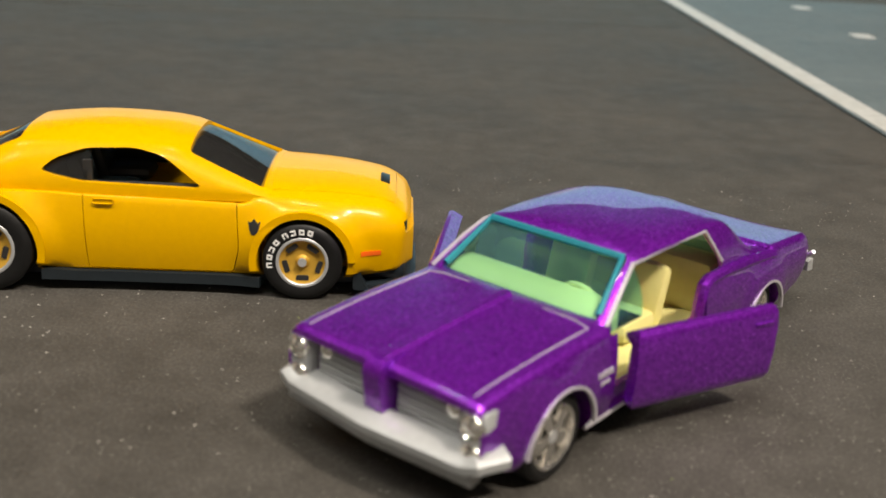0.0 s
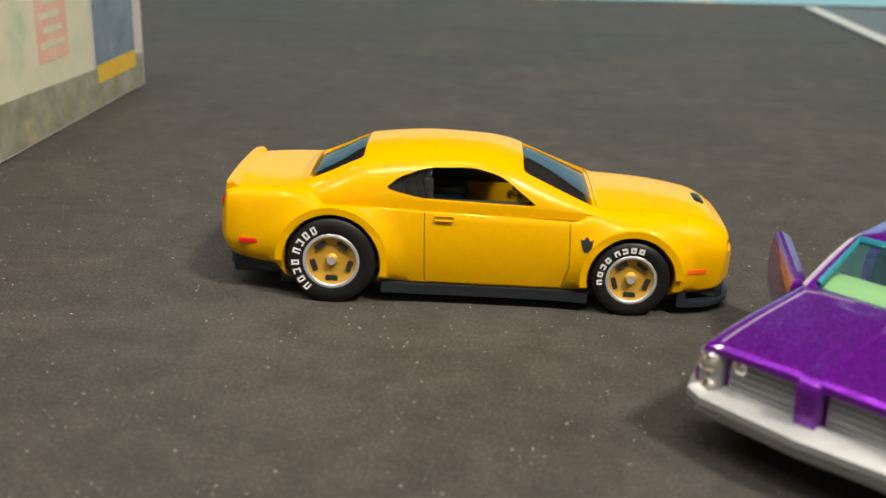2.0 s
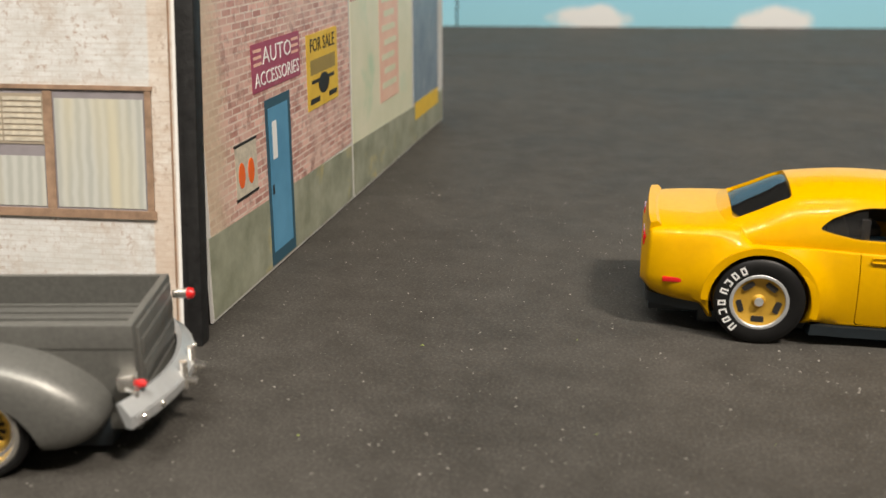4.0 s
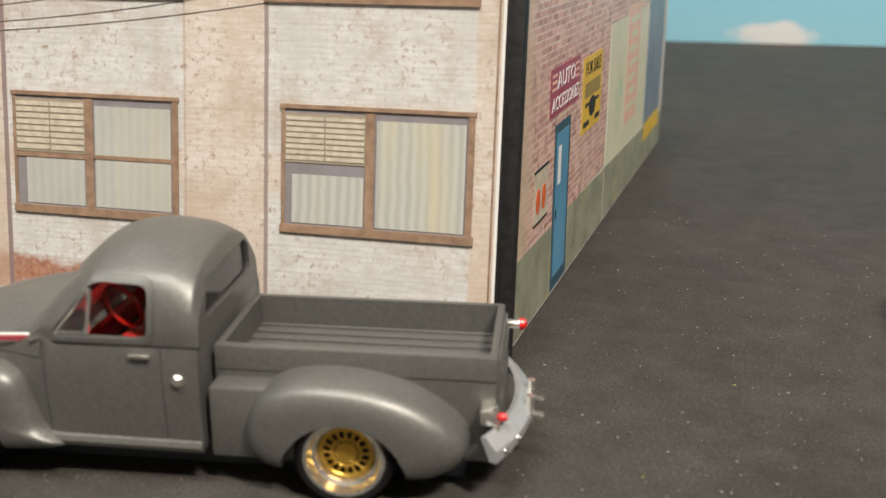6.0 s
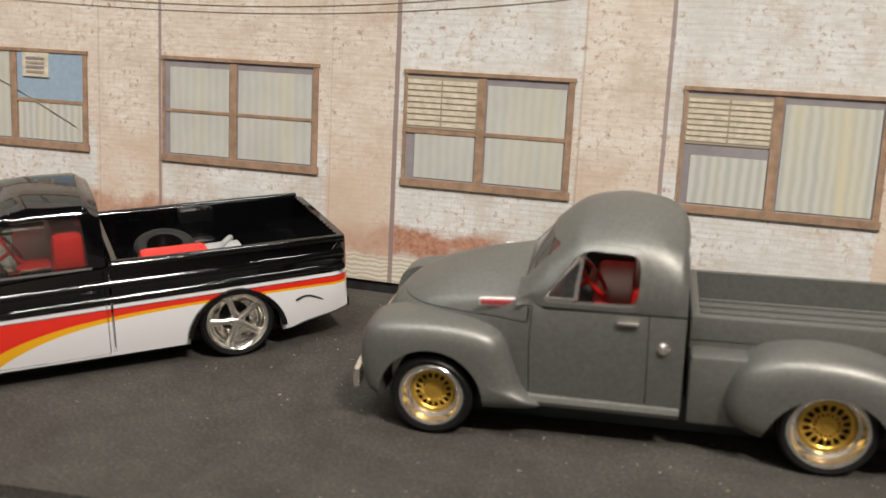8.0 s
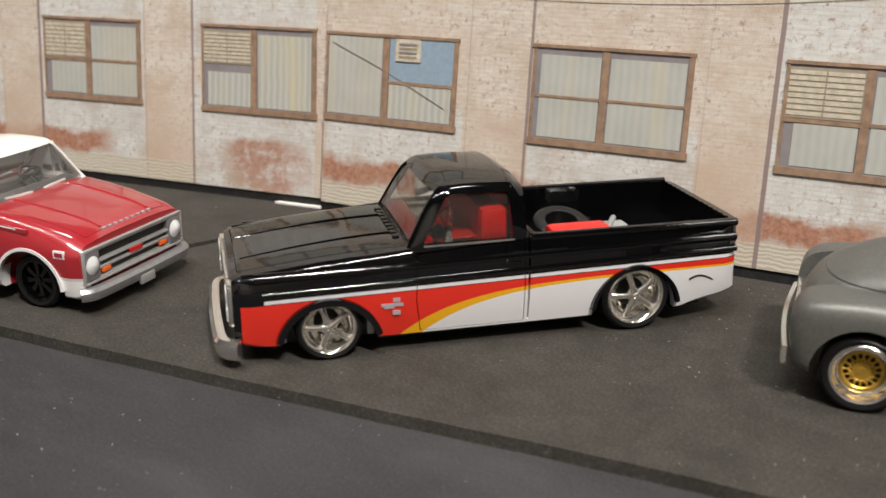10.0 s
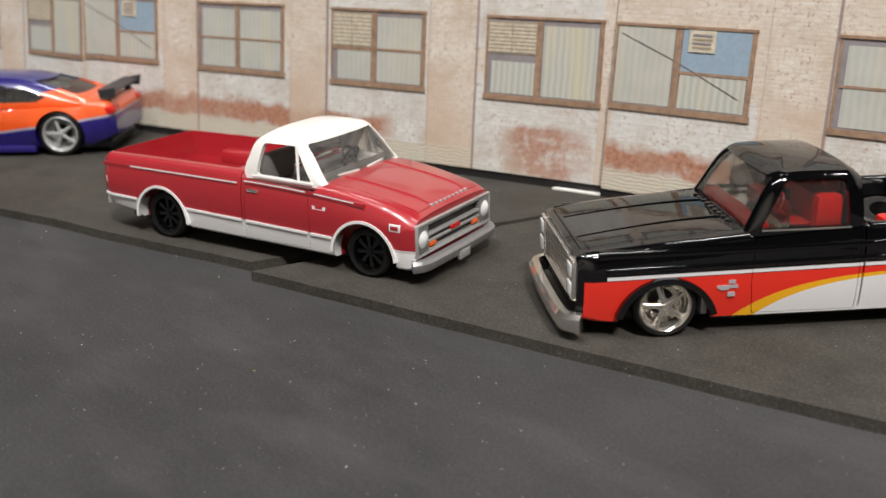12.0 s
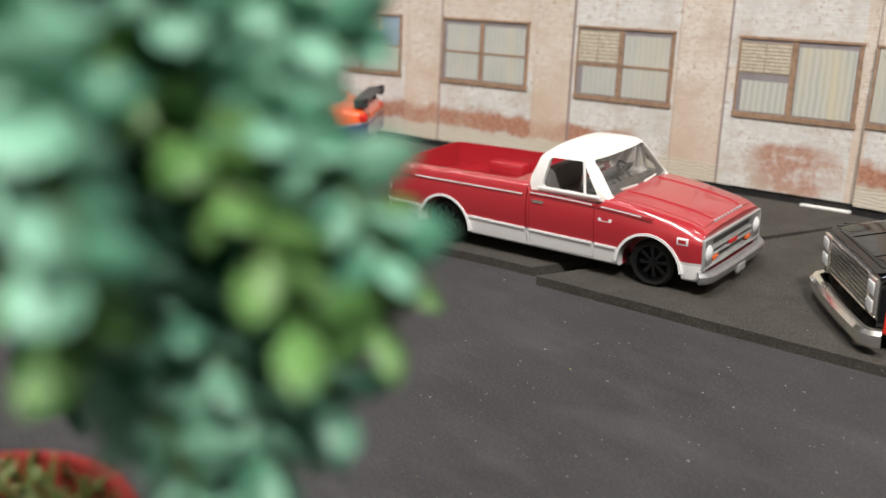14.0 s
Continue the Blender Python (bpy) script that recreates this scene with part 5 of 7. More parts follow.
def purple_coupe(m):
    car = thing("toy_car", m, "metal-flake purple two-door die-cast car with both doors open", "toy car", "die-cast cars")
    f = dict(zb=curve_of((-42.2, 6.4), (-38, 4.8), (-30, 3.4), (30, 3.4), (33.5, 5.6), (36.6, 7.2)),
             wb=curve_of((-42.2, 10.4), (-38, 12.2), (0, 12.3), (30, 12.3), (36.6, 12.2)),
             zm=const(9.2), wm=curve_of((-42.2, 10.4), (-40.6, 12.3), (-37, 13.2), (-24, 13.6), (0, 13.3), (24, 13.4), (36.6, 13.1)),
             zs=curve_of((-42.2, 10.0), (-41.2, 11.4), (-38, 12.4), (-30, 13.3), (-22, 13.9), (-14, 14.0), (14, 14.2), (24, 14.1), (36.0, 13.3), (36.6, 12.9)),
             ws=curve_of((-42.2, 9.6), (-40.6, 11.4), (-36, 12.3), (-24, 12.7), (10, 12.6), (36.6, 12.5)),
             zt=curve_of((-42.2, 9.6), (-41.2, 11.0), (-38, 11.9), (-32, 12.7), (-25.5, 13.6), (-24.5, 5.4), (14.2, 5.4), (15.2, 14.8), (24, 14.5), (36.0, 13.6), (36.6, 13.1)),
             r=const(0.7), p=curve_of((-27, 2.5), (-24.5, 12.0), (14.2, 12.0), (17, 2.2)))
    hull = loft(-42.2, 36.6, f, 120, [(-24, 4.8, 6.2, 0.3, 1.2), (23.8, 4.9, 6.4, 0.3, 1.2)])
    for x, z, r in ((-24, 3.9, 5.2), (23.8, 4.7, 5.9)):
        hull = boolean(hull, joined([tube(x, s * 8.6, s * 18.0, z, r) for s in (1, -1)]))
    hull = boolean(hull, joined([box(34.8, 39, s * 6.9 - 5.9, s * 6.9 + 5.9, 6.6, 12.3, 0.3) for s in (1, -1)]))
    hull, left, right = door_pair(hull, rounded([(-5.2, 4.0), (13.6, 4.0), (14.0, 9.0), (13.6, 16.5), (-6.0, 16.5), (-6.6, 9.0)], 1.0), 11.9, 18.0)
    # the doorways go right through to the cabin floor
    hull = boolean(hull, joined([box(-5.4, 12.8, s * 12.2 - 2.0, s * 12.2 + 2.0, 6.0, 17.0) for s in (1, -1)]))
    part("body", hull, PURPLE, car)
    ridge = bar([(36.7 - 20.3 * t, 0, 13.4 + 1.5 * t - 0.25 * t * t) for t in np.linspace(0, 1, 14)], [(-1.5, -0.5), (1.5, -0.5), (0.5, 0.62), (-0.5, 0.62)])
    beak = prism(rounded([(35.4, 7.6), (37.2, 8.0), (37.9, 12.6), (37.2, 13.8), (33.4, 14.0), (33.4, 7.6)], 0.8), "y", -1.15, 1.15)
    part("hood_ridge", joined([ridge, beak]), PURPLE, car, "raised purple hood ridge and nose")
    # doors swung open about their front edges
    mustard = plain("mustard_lining", (0.62, 0.40, 0.08), 0.45)
    for s, me, swing in ((1, left, 21), (-1, right, 34)):
        # a rolled panel: the face bends in to a ledge along the top
        section = [(y * s, z) for y, z in ((10.9, 12.9), (12.2, 13.75), (12.75, 13.7), (13.15, 13.1), (13.42, 11.2), (13.4, 8.0), (13.1, 5.2), (12.7, 4.4), (11.9, 4.2), (11.7, 4.6), (12.0, 11.9), (10.9, 12.4))]
        me = prism(section if s > 0 else section[::-1], "x", -6.4, 14.0)
        me = boolean(me, prism(rounded([(-6.3, 3.9), (13.8, 3.9), (13.9, 14.2), (-6.3, 14.2)], 1.7), "y", -20, 20), "INTERSECT")
        door = part("door", me, PURPLE, car, "open purple door")
        hinge = Vector((13.8, s * 13.0, 0)) * MM
        door.matrix_basis = Matrix.Translation(hinge + Vector((-1.4 * MM, s * 1.7 * MM, 0))) @ Matrix.Rotation(radians(-s * swing), 4, "Z") @ Matrix.Translation(-hinge)
        part("lining", box(-4.6, 12.4, s * 11.75 - 0.25, s * 11.75 + 0.2, 5.0, 12.0, 0.2), mustard, door, "mustard door lining")
        part("handle", box(-5.6, -2.8, s * 13.2 - 0.15, s * 13.2 + 0.35, 11.6, 12.1, 0.15), PURPLE, door)
        part("quarter_cap", bar([(-5.6, s * 12.5, 6.4), (-5.75, s * 12.6, 11.5), (-6.2, s * 12.55, 13.2), (-7.4, s * 12.5, 13.7), (-12, s * 12.4, 13.6), (-19, s * 12.5, 13.2), (-26, s * 12.6, 12.5)], [(0.85 * math.cos(a), 0.7 * math.sin(a)) for a in np.linspace(0, 5.5, 8)]), PURPLE, car)
    # flat roof with a swept rear quarter
    g = dict(zb=const(12.6), wb=const(12.2), zm=const(13.4), wm=const(12.3),
             zs=curve_of((-25, 13.2), (-21.5, 14.2), (-14.0, 18.9), (-9, 19.5), (0, 19.7), (6.6, 19.5), (8.0, 19.0), (15.8, 14.2)),
             ws=curve_of((-25, 11.6), (-14, 10.4), (6, 10.2), (15.8, 11.8)),
             zt=curve_of((-25, 13.6), (-21.5, 14.8), (-14.4, 20.0), (-9, 20.7), (0, 21.0), (6.2, 20.6), (8.0, 19.7), (15.8, 14.7)), r=const(0.7), p=const(3.2))
    roof = loft(-25, 15.8, g, 80)
    roof = boolean(roof, loft(-23.0, 14.6, shrunk(g, 0.7, 4.0), 50))
    window = rounded([(-11.2, 11.0), (15.0, 11.0), (14.0, 14.7), (7.4, 19.1), (-9.0, 19.2), (-11.8, 14.7)], 0.4)
    front = rounded([(-11.0, 14.5), (11.0, 14.5), (9.5, 19.6), (-9.5, 19.6)], 0.7)
    roof = boolean(roof, joined([prism(window, "y", -16, 16)]))
    roof = boolean(roof, prism(front, "x", 7.0, 24))
    roof = boolean(roof, prism(rounded([(-8.6, 14.6), (8.6, 14.6), (7.6, 18.6), (-7.6, 18.6)], 0.6), "x", -34, -16.0))
    part("roof", roof, PURPLE, car)
    glass_hull = loft(-24.4, 15.4, shrunk(g, 0.35), 50)
    part("windscreen", boolean(glass_hull, box(7.2, 22, -12, 12, 13.2, 24), "INTERSECT"), GLASS_CYAN, car, "turquoise tinted windscreen")
    part("screen_rim", bar([(14.3, 10.6, 14.9), (7.9, 9.1, 19.5), (7.9, -9.1, 19.5), (14.3, -10.6, 14.9)], [(0.5 * math.cos(a), 0.5 * math.sin(a)) for a in np.linspace(0, 5.24, 6)], (0, 0.3, 1)), plain("turquoise_plastic", (0.02, 0.19, 0.24), 0.22, coat=0.3), car, "thick turquoise rim of the windscreen")
    part("rear_window", boolean(glass_hull, box(-30, -16, -9, 9, 14.0, 24), "INTERSECT"), GLASS_CYAN, car, "turquoise tinted rear window")
    # cream cabin
    part("dashboard", prism(rounded([(9.6, 11.6), (14.6, 12.0), (14.3, 14.2), (12.6, 15.4), (10.4, 15.6), (9.2, 14.8)], 0.8), "y", -10.2, 10.2), CREAM, car, "cream dashboard")
    part("interior", joined([box(-24, 14.6, -11.2, 11.2, 4.6, 6.6, 0.3), box(-19, -12.5, -10.4, 10.4, 6.4, 13.6, 0.8), box(-20.5, -16.5, -10.6, 10.6, 6.4, 15.2, 0.8)]), CREAM, car, "cream rear bench and floor")
    for y in (-5.2, 5.2):
        part("seat", seat(0.2, y, 6.6, 7.6, 8.2, 6.8, 14), CREAM, car, "cream bucket seat")
    part("steering_wheel", steering(9.0, 5.2, 14.0, 2.2), CREAM, car)
    # silver trim
    for s in (1, -1):
        rail = [(15.0, s * 12.1, 14.4), (13.4, s * 11.75, 15.5), (10.6, s * 11.1, 17.4), (7.7, s * 10.35, 19.0), (2, s * 10.3, 19.1), (-3, s * 10.3, 19.1), (-9.0, s * 10.45, 19.0), (-10.0, s * 11.2, 17.4), (-11.7, s * 12.0, 14.9)]
        part("window_trim", bar(rail, [(-0.22, -0.15), (0.22, -0.15), (0.22, 0.15), (-0.22, 0.15)]), INKSILVER, car, "silver window trim")
        hood_z = lambda x: f["zt"](max(16.5, x)) - (f["zt"](max(16.5, x)) - f["zs"](x)) * 0.6 + 0.02
        part("hood_line", bar([(35.6 - 18.8 * t, s * (11.0 + 0.0 * t), hood_z(35.6 - 18.8 * t)) for t in np.linspace(0, 1, 12)] + [(16.6, s * y, hood_z(17) + 0.3) for y in (9.0, 7.0, 5.0)], [(-0.06, -0.12), (0.06, -0.12), (0.05, 0.06), (-0.05, 0.06)]), INKSILVER, car, "silver hood line")
        part("fender_trim", arch_lip(23.8, 4.7, 6.0, s * 13.5, 0.35, 0.5, 5, 178), INKSILVER, car, "silver wheel opening trim")
        part("fender_trim", arch_lip(-24, 3.9, 5.35, s * 13.7, 0.35, 0.5, 5, 178), INKSILVER, car, "silver wheel opening trim")
        part("sill_trim", box(-17, 17.6, s * 12.3 - 0.3, s * 12.2 + 0.3, 3.2, 3.8, 0.12), INKSILVER, car, "silver sill trim")
        for k in range(5):
            part("script_mark", box(14.9 + k * 0.6, 15.35 + k * 0.6, s * 13.42 - 0.1, s * 13.42 + 0.1, 9.6, 10.2), INKSILVER, car)
        part("script_mark", box(15.4, 17.2, s * 13.42 - 0.1, s * 13.42 + 0.1, 8.7, 9.0), INKSILVER, car)
        # silver grille halves and stacked headlamps
        part("grille", joined([box(34.2, 35.2, s * 5.6 - 4.3, s * 5.6 + 4.3, 7.2, 12.4, 0.2)] + [box(35.0, 35.5, s * 5.6 - 4.1, s * 5.6 + 4.1, 7.7 + 0.75 * k, 8.05 + 0.75 * k) for k in range(6)]), PALESILVER, car, "dull silver ribbed grille")
        lamp = part("headlight", box(34.2, 36.6, s * 11.7 - 1.35, s * 11.7 + 1.35, 6.2, 12.6, 0.5), PALESILVER, car, "stacked silver headlamp pod")
        for z in (11.0, 7.9):
            part("lens", moved(lathe([(0.02, 0.5), (0.7, 0.35), (1.1, 0.0), (1.25, 0.2), (1.35, 0.0), (1.35, -0.5)], 20), Matrix.Translation((36.6, s * 11.7, z)) @ Matrix.Rotation(radians(-90), 4, "Z")), CHROME, lamp)
        part("fog_lamp", moved(lathe([(0.02, 0.35), (0.6, 0.25), (0.9, 0.0), (0.9, -0.4)], 18), Matrix.Translation((35.6, s * 8.6, 11.2)) @ Matrix.Rotation(radians(-90), 4, "Z")), CHROME, car)
        part("tail_trim", bar([(-42.0 + 0.5 * k, s * (10.9 + 0.75 * k), 7.0 + 0.75 * k) for k in range(4)], [(0.35 * math.cos(a), 0.35 * math.sin(a)) for a in np.linspace(0, 5.24, 6)]), BRIGHTPAINT, car, "silver trim round the tail")
        part("tail_lamp", box(-42.6, -41.7, s * 8.0 - 2.4, s * 8.0 + 2.4, 6.8, 8.6, 0.3), REDLENS, car)
    bumper = bar([(36.9 + 1.5 * (1 - abs(y) / 14) - (3.0 if abs(y) > 13.7 else 0), y, 7.3 + 0.3 * (1 - abs(y) / 14) + (0.5 if abs(y) > 12.5 else 0)) for y in np.linspace(-14.0, 14.0, 23)], [(-1.1, -1.3), (0.1, -1.4), (0.75, -0.9), (0.85, 0.0), (0.5, 0.35), (-1.6, 0.9), (-2.2, 0.9)])
    blade = part("front_bumper", bumper, PALESILVER, car, "dull silver vee-shaped bumper")
    part("bumper_lip", bar([(36.2 + 1.5 * (1 - abs(y) / 14), y, 5.4 + 0.3 * (1 - abs(y) / 14)) for y in np.linspace(-12.2, 12.2, 23)], [(-1.0, -0.6), (0.5, -0.6), (0.9, 0.0), (0.7, 0.5), (-1.0, 0.6)]), PALESILVER, blade, "lower lip of the bumper")
    part("rear_bumper", bar([(-42.4 + 0.8 * (abs(y) / 12.6) ** 4, y, 6.8) for y in np.linspace(-12.6, 12.6, 15)], [(-0.7, -0.9), (0.5, -0.9), (0.6, 0.5), (-0.5, 0.9)]), PALESILVER, car, "dull silver rear bumper")
    part("base", box(-36, 33.5, -9.5, 9.5, 2.4, 4.6, 0.4), PALESILVER, car, "silver metal base")
    add_wheels(car, "deep", [(-24, 12.5, 4.6, 4.6, 3.2), (23.8, 12.6, 5.0, 5.0, 3.6)], 3.6)
    return car


purple_coupe(stand(26.03, 132.66, 233.2))

# ---- the satin grey pickup ----


def smooth_outline(points, steps=5):
    """A closed rounded outline through points."""
    n, out = len(points), []
    for i in range(n):
        p0, p1, p2, p3 = (Vector(points[(i + k) % n]) for k in (-1, 0, 1, 2))
        for j in range(steps):
            t = j / steps
            q = 0.5 * (2 * p1 + (p2 - p0) * t + (2 * p0 - 5 * p1 + 4 * p2 - p3) * t * t + (3 * p1 - p0 - 3 * p2 + p3) * t ** 3)
            out.append((q.x, q.y))
    return out


def grey_pickup(m):
    car = thing("toy_pickup", m, "satin grey die-cast vintage pickup with gold lattice wheels and red cabin", "toy truck", "die-cast trucks")
    f = dict(zb=curve_of((-6.6, 4.8), (12, 4.8), (20, 6), (31.4, 7)),
             wb=curve_of((-6.6, 12.0), (10, 12.0), (16, 10.4), (26, 8.0), (31.4, 4.0)),
             zm=const(13.0), wm=curve_of((-6.6, 12.5), (10, 12.4), (16, 11.0), (24, 9.6), (29, 7.6), (31.4, 4.4)),
             zs=curve_of((-6.6, 18.6), (10, 18.4), (16, 17.0), (24, 15.6), (29, 13.6), (31.4, 10.6)),
             ws=curve_of((-6.6, 12.0), (10, 11.8), (14, 10.6), (24, 8.4), (29, 6.2), (31.4, 3.2)),
             zt=curve_of((-6.6, 12.0), (9.6, 12.0), (10.6, 20.3), (15, 20.1), (22, 18.6), (27, 16.4), (30, 13.6), (31.4, 11.2)),
             r=const(1.4), p=curve_of((9.6, 12.0), (11, 2.2)))
    hull = loft(-6.6, 31.4, f, 80)
    hull = boolean(hull, joined([tube(22.85, s * 6.5, s * 18, 5.0, 6.4) for s in (1, -1)]))
    hull, left, right = door_pair(hull, rounded([(-2.6, 5.4), (11.2, 5.4), (11.4, 12.0), (11.0, 21.0), (-2.4, 21.0)], 0.6), 10.6, 18.0)
    hood = boolean(hull, prism(rounded([(11.6, -12), (33, -9.4), (33, 9.4), (11.6, 12)], 0.4), "z", 15.2, 24.0), "INTERSECT")
    hull = boolean(hull, prism(rounded([(11.4, -12.2), (33.2, -9.5), (33.2, 9.5), (11.4, 12.2)], 0.4), "z", 15.05, 24.0))
    part("body", hull, GREY, car)
    part("hood", hood, GREY, car)
    for s, me in ((1, left), (-1, right)):
        door = part("door", me, GREY, car)
        part("handle", box(-1.3, 1.2, s * 12.45 - 0.1, s * 12.45 + 0.4 * s + 0.1, 16.05, 16.5, 0.15), CHROME, door, "chrome door handle")
    # cab
    g = dict(zb=const(16.8), wb=const(12.0), zm=const(18.4), wm=curve_of((-6.6, 11.7), (-5, 12.1), (9, 12.0), (13, 11.2)),
             zs=curve_of((-6.6, 22.4), (-5.8, 23.4), (-2, 24.2), (5, 23.8), (9, 21.9), (13, 18.4)),
             ws=curve_of((-6.6, 9.7), (-5.8, 10.3), (-2, 10.6), (5, 10.5), (9, 10.3), (13, 10.2)),
             zt=curve_of((-6.6, 24.6), (-5.8, 26.2), (-3, 27.6), (1, 28.1), (5.4, 27.3), (9.4, 24.3), (13, 19.9)), r=const(2.2), p=const(2.2))
    cab = loft(-6.6, 13, g, 60)
    cab = boolean(cab, loft(-5.8, 11.8, shrunk(g, 0.8, 6.0), 40))
    opening = rounded([(10.4, 18.0), (-1.0, 18.0), (-1.1, 23.9), (5.6, 24.0)], 1.5)
    cab = boolean(cab, prism(opening, "y", -16, 16))
    cab = boolean(cab, prism(rounded([(-8.8, 19.3), (8.8, 19.3), (8.0, 23.8), (-8.0, 23.8)], 1.0), "x", 6.4, 20))
    cab = boolean(cab, prism(rounded([(-8.9, 19.4), (8.9, 19.4), (7.9, 24.0), (-7.9, 24.0)], 1.4), "x", -12, -3.9))
    part("cab", cab, GREY, car)
    ring = [(x, z) for x, z in rounded([(11.4, 17.4), (-1.7, 17.4), (-1.8, 24.6), (5.9, 24.7)], 1.8)]
    for s in (1, -1):
        around = boolean(loft(-6.2, 12.6, {**g, **{k: (lambda h: lambda x: h(x) + 0.18)(g[k]) for k in ("wb", "wm", "ws")}}, 40), prism(ring, "y", 4 * s, 16 * s), "INTERSECT")
        around = boolean(around, prism(opening, "y", -16, 16))
        part("window_frame", boolean(around, loft(-6.6, 13.0, shrunk(g, 0.05, 1.0), 40)), GREY, car)
        # quarter light
        pane = part("vent_window", prism([(9.6, 18.4), (6.2, 18.4), (5.8, 22.8)], "y", s * 11.35 - 0.05, s * 11.35 + 0.05), GLASS_CLEAR, car, "small triangular quarter light")
        part("vent_frame", joined([rod((6.2, s * 11.5, 18.2), (5.6, s * 11.0, 23.3), 0.3), rod((9.8, s * 11.6, 18.4), (5.8, s * 11.0, 23.2), 0.22), rod((9.8, s * 11.6, 18.3), (6.2, s * 11.5, 18.3), 0.22)]), CHROME, pane, "bright frame")
    part("windscreen", boolean(loft(-6.0, 12.4, shrunk(g, 0.4), 40), box(6.0, 14, -12, 12, 18.4, 28), "INTERSECT"), GLASS_CLEAR, car)
    part("cab_back", box(-6.55, -6.0, -11.5, 11.5, 10.5, 18.4, 0.2), GREY, car)
    part("rear_window", box(-6.1, -6.0, -8.6, 8.6, 19.2, 24.2), GLASS_CLEAR, car)
    part("interior", joined([box(-3.4, -0.2, -10.2, 10.2, 12.2, 19.4, 0.9), box(-4, 4.5, -10.2, 10.2, 12.2, 16.4, 0.8), box(8.0, 10.6, -10.4, 10.4, 13, 19.4, 0.5)]), plain("dark_red_plastic", (0.5, 0.016, 0.012), 0.35), car, "dark red bench seat and dashboard")
    part("steering_wheel", steering(4.6, 4.8, 19.0, 2.7, 50), plain("red_wheel_plastic", (0.6, 0.02, 0.014), 0.3), car, "red steering wheel")
    # front wings
    wing = smooth_outline([(31.8, 6.5), (32.0, 11.0), (30.2, 13.9), (24.5, 14.8), (18.5, 14.6), (14.6, 13.2), (12.9, 9.6), (11.6, 6.6), (9.2, 4.6), (14, 3.9), (22, 3.8), (30.0, 4.2)])
    wing_me = boolean(inflated(wing, 8.2, 6.1, 5.0), tube(22.85, 4, 20, 5.0, 6.4))
    rear = smooth_outline([(-11.6, 6.4), (-11.8, 9.6), (-13.6, 12.5), (-18.0, 14.3), (-24.5, 14.3), (-30.6, 12.6), (-35.4, 9.2), (-36.4, 6.0), (-33.0, 3.4), (-26, 3.2), (-18, 3.4), (-13.4, 4.2)])
    rear_me = boolean(inflated(rear, 9.0, 6.0, 4.4), tube(-22.85, 7, 20, 3.0, 7.2))
    for s in (1, -1):
        part("front_wing", wing_me if s > 0 else mirrored(wing_me), GREY, car)
        part("rear_wing", rear_me if s > 0 else mirrored(rear_me), GREY, car)
        part("running_board", bar([(11.4 - 17.9 * t, s * (12.5 - 0.15 * t), 5.2 - 0.2 * t) for t in np.linspace(0, 1, 6)], [(0.75 * math.cos(a) - (0.5 if s > 0 else -0.5), 0.8 * math.sin(a) + 0.2) for a in np.linspace(0, 5.5, 8)]), GREY, car)
        badge = part("badge", moved(prism(rounded([(-2.4, -0.58), (2.4, -0.58), (2.4, 0.58), (-2.4, 0.58)], 0.57), "y", -0.12, 0.12), Matrix.Translation((15.2, s * 10.75, 17.0)) @ Matrix.Rotation(radians(s * 7), 4, "Z") @ Matrix.Rotation(radians(-s * 20), 4, "X")), INKWHITE, car, "pink and white oval badge")
        part("badge_face", moved(prism(rounded([(-2.1, -0.34), (2.1, -0.34), (2.1, 0.34), (-2.1, 0.34)], 0.33), "y", -0.18, 0.18), Matrix.Translation((15.2, s * 10.75, 17.0)) @ Matrix.Rotation(radians(s * 7), 4, "Z") @ Matrix.Rotation(radians(-s * 20), 4, "X")), plain("pink_red_enamel", (0.72, 0.10, 0.12), 0.3), badge)
        part("filler_cap", moved(lathe([(0.02, 0.55), (0.5, 0.45), (0.8, 0.1), (0.8, -0.5)], 18), Matrix.Translation((-4.2, s * 12.45, 13.4)) @ (Matrix.Identity(4) if s > 0 else Matrix.Rotation(math.pi, 4, "Z"))), CHROME, car, "round bright filler cap")
        if s > 0:
            pod = part("tail_lamp", joined([box(-39.6, -37.6, s * 9.6 - 1.2, s * 9.6 + 1.2, 9.0, 11.0, 0.4), box(-39.9, -39.0, s * 10.0 - 0.5, s * 10.0 + 0.5, 5.0, 9.2, 0.3)]), CHROME, car, "bright tail lamp bracket")
            part("lens", moved(lathe([(0.02, 0.4), (0.35, 0.3), (0.5, 0.0), (0.5, -0.6)], 16), Matrix.Translation((-40.3, s * 9.4, 9.6)) @ Matrix.Rotation(radians(90), 4, "Z")), REDLENS, pod)
        part("bumper_guard", joined([rod((-43.0, s * 2.2, 5.6), (-43.0, s * 2.2, 9.0), 0.5), rod((-42.4, s * 2.2, 6.9), (-44.6, s * 2.2, 6.4), 0.5)]), CHROME, car, "chrome bumper guard")
        part("headlight", moved(lathe([(0.02, 0.6), (0.8, 0.45), (1.3, 0.0), (1.5, 0.1), (1.5, -1.2)], 20), Matrix.Translation((31.0, s * 11.2, 9.6)) @ Matrix.Rotation(radians(-90), 4, "Z")), CHROME, car)
    stub = part("tail_lamp", rod((-39.4, -9.6, 13.2), (-41.4, -9.6, 13.2), 0.62, 12), CHROME, car, "bright stub with a red lamp beside the tailgate")
    part("lens", moved(lathe([(0.02, 0.7), (0.6, 0.5), (0.8, 0.0), (0.8, -0.3)], 16), Matrix.Translation((-41.5, -9.6, 13.2)) @ Matrix.Rotation(radians(90), 4, "Z")), REDLENS, stub)
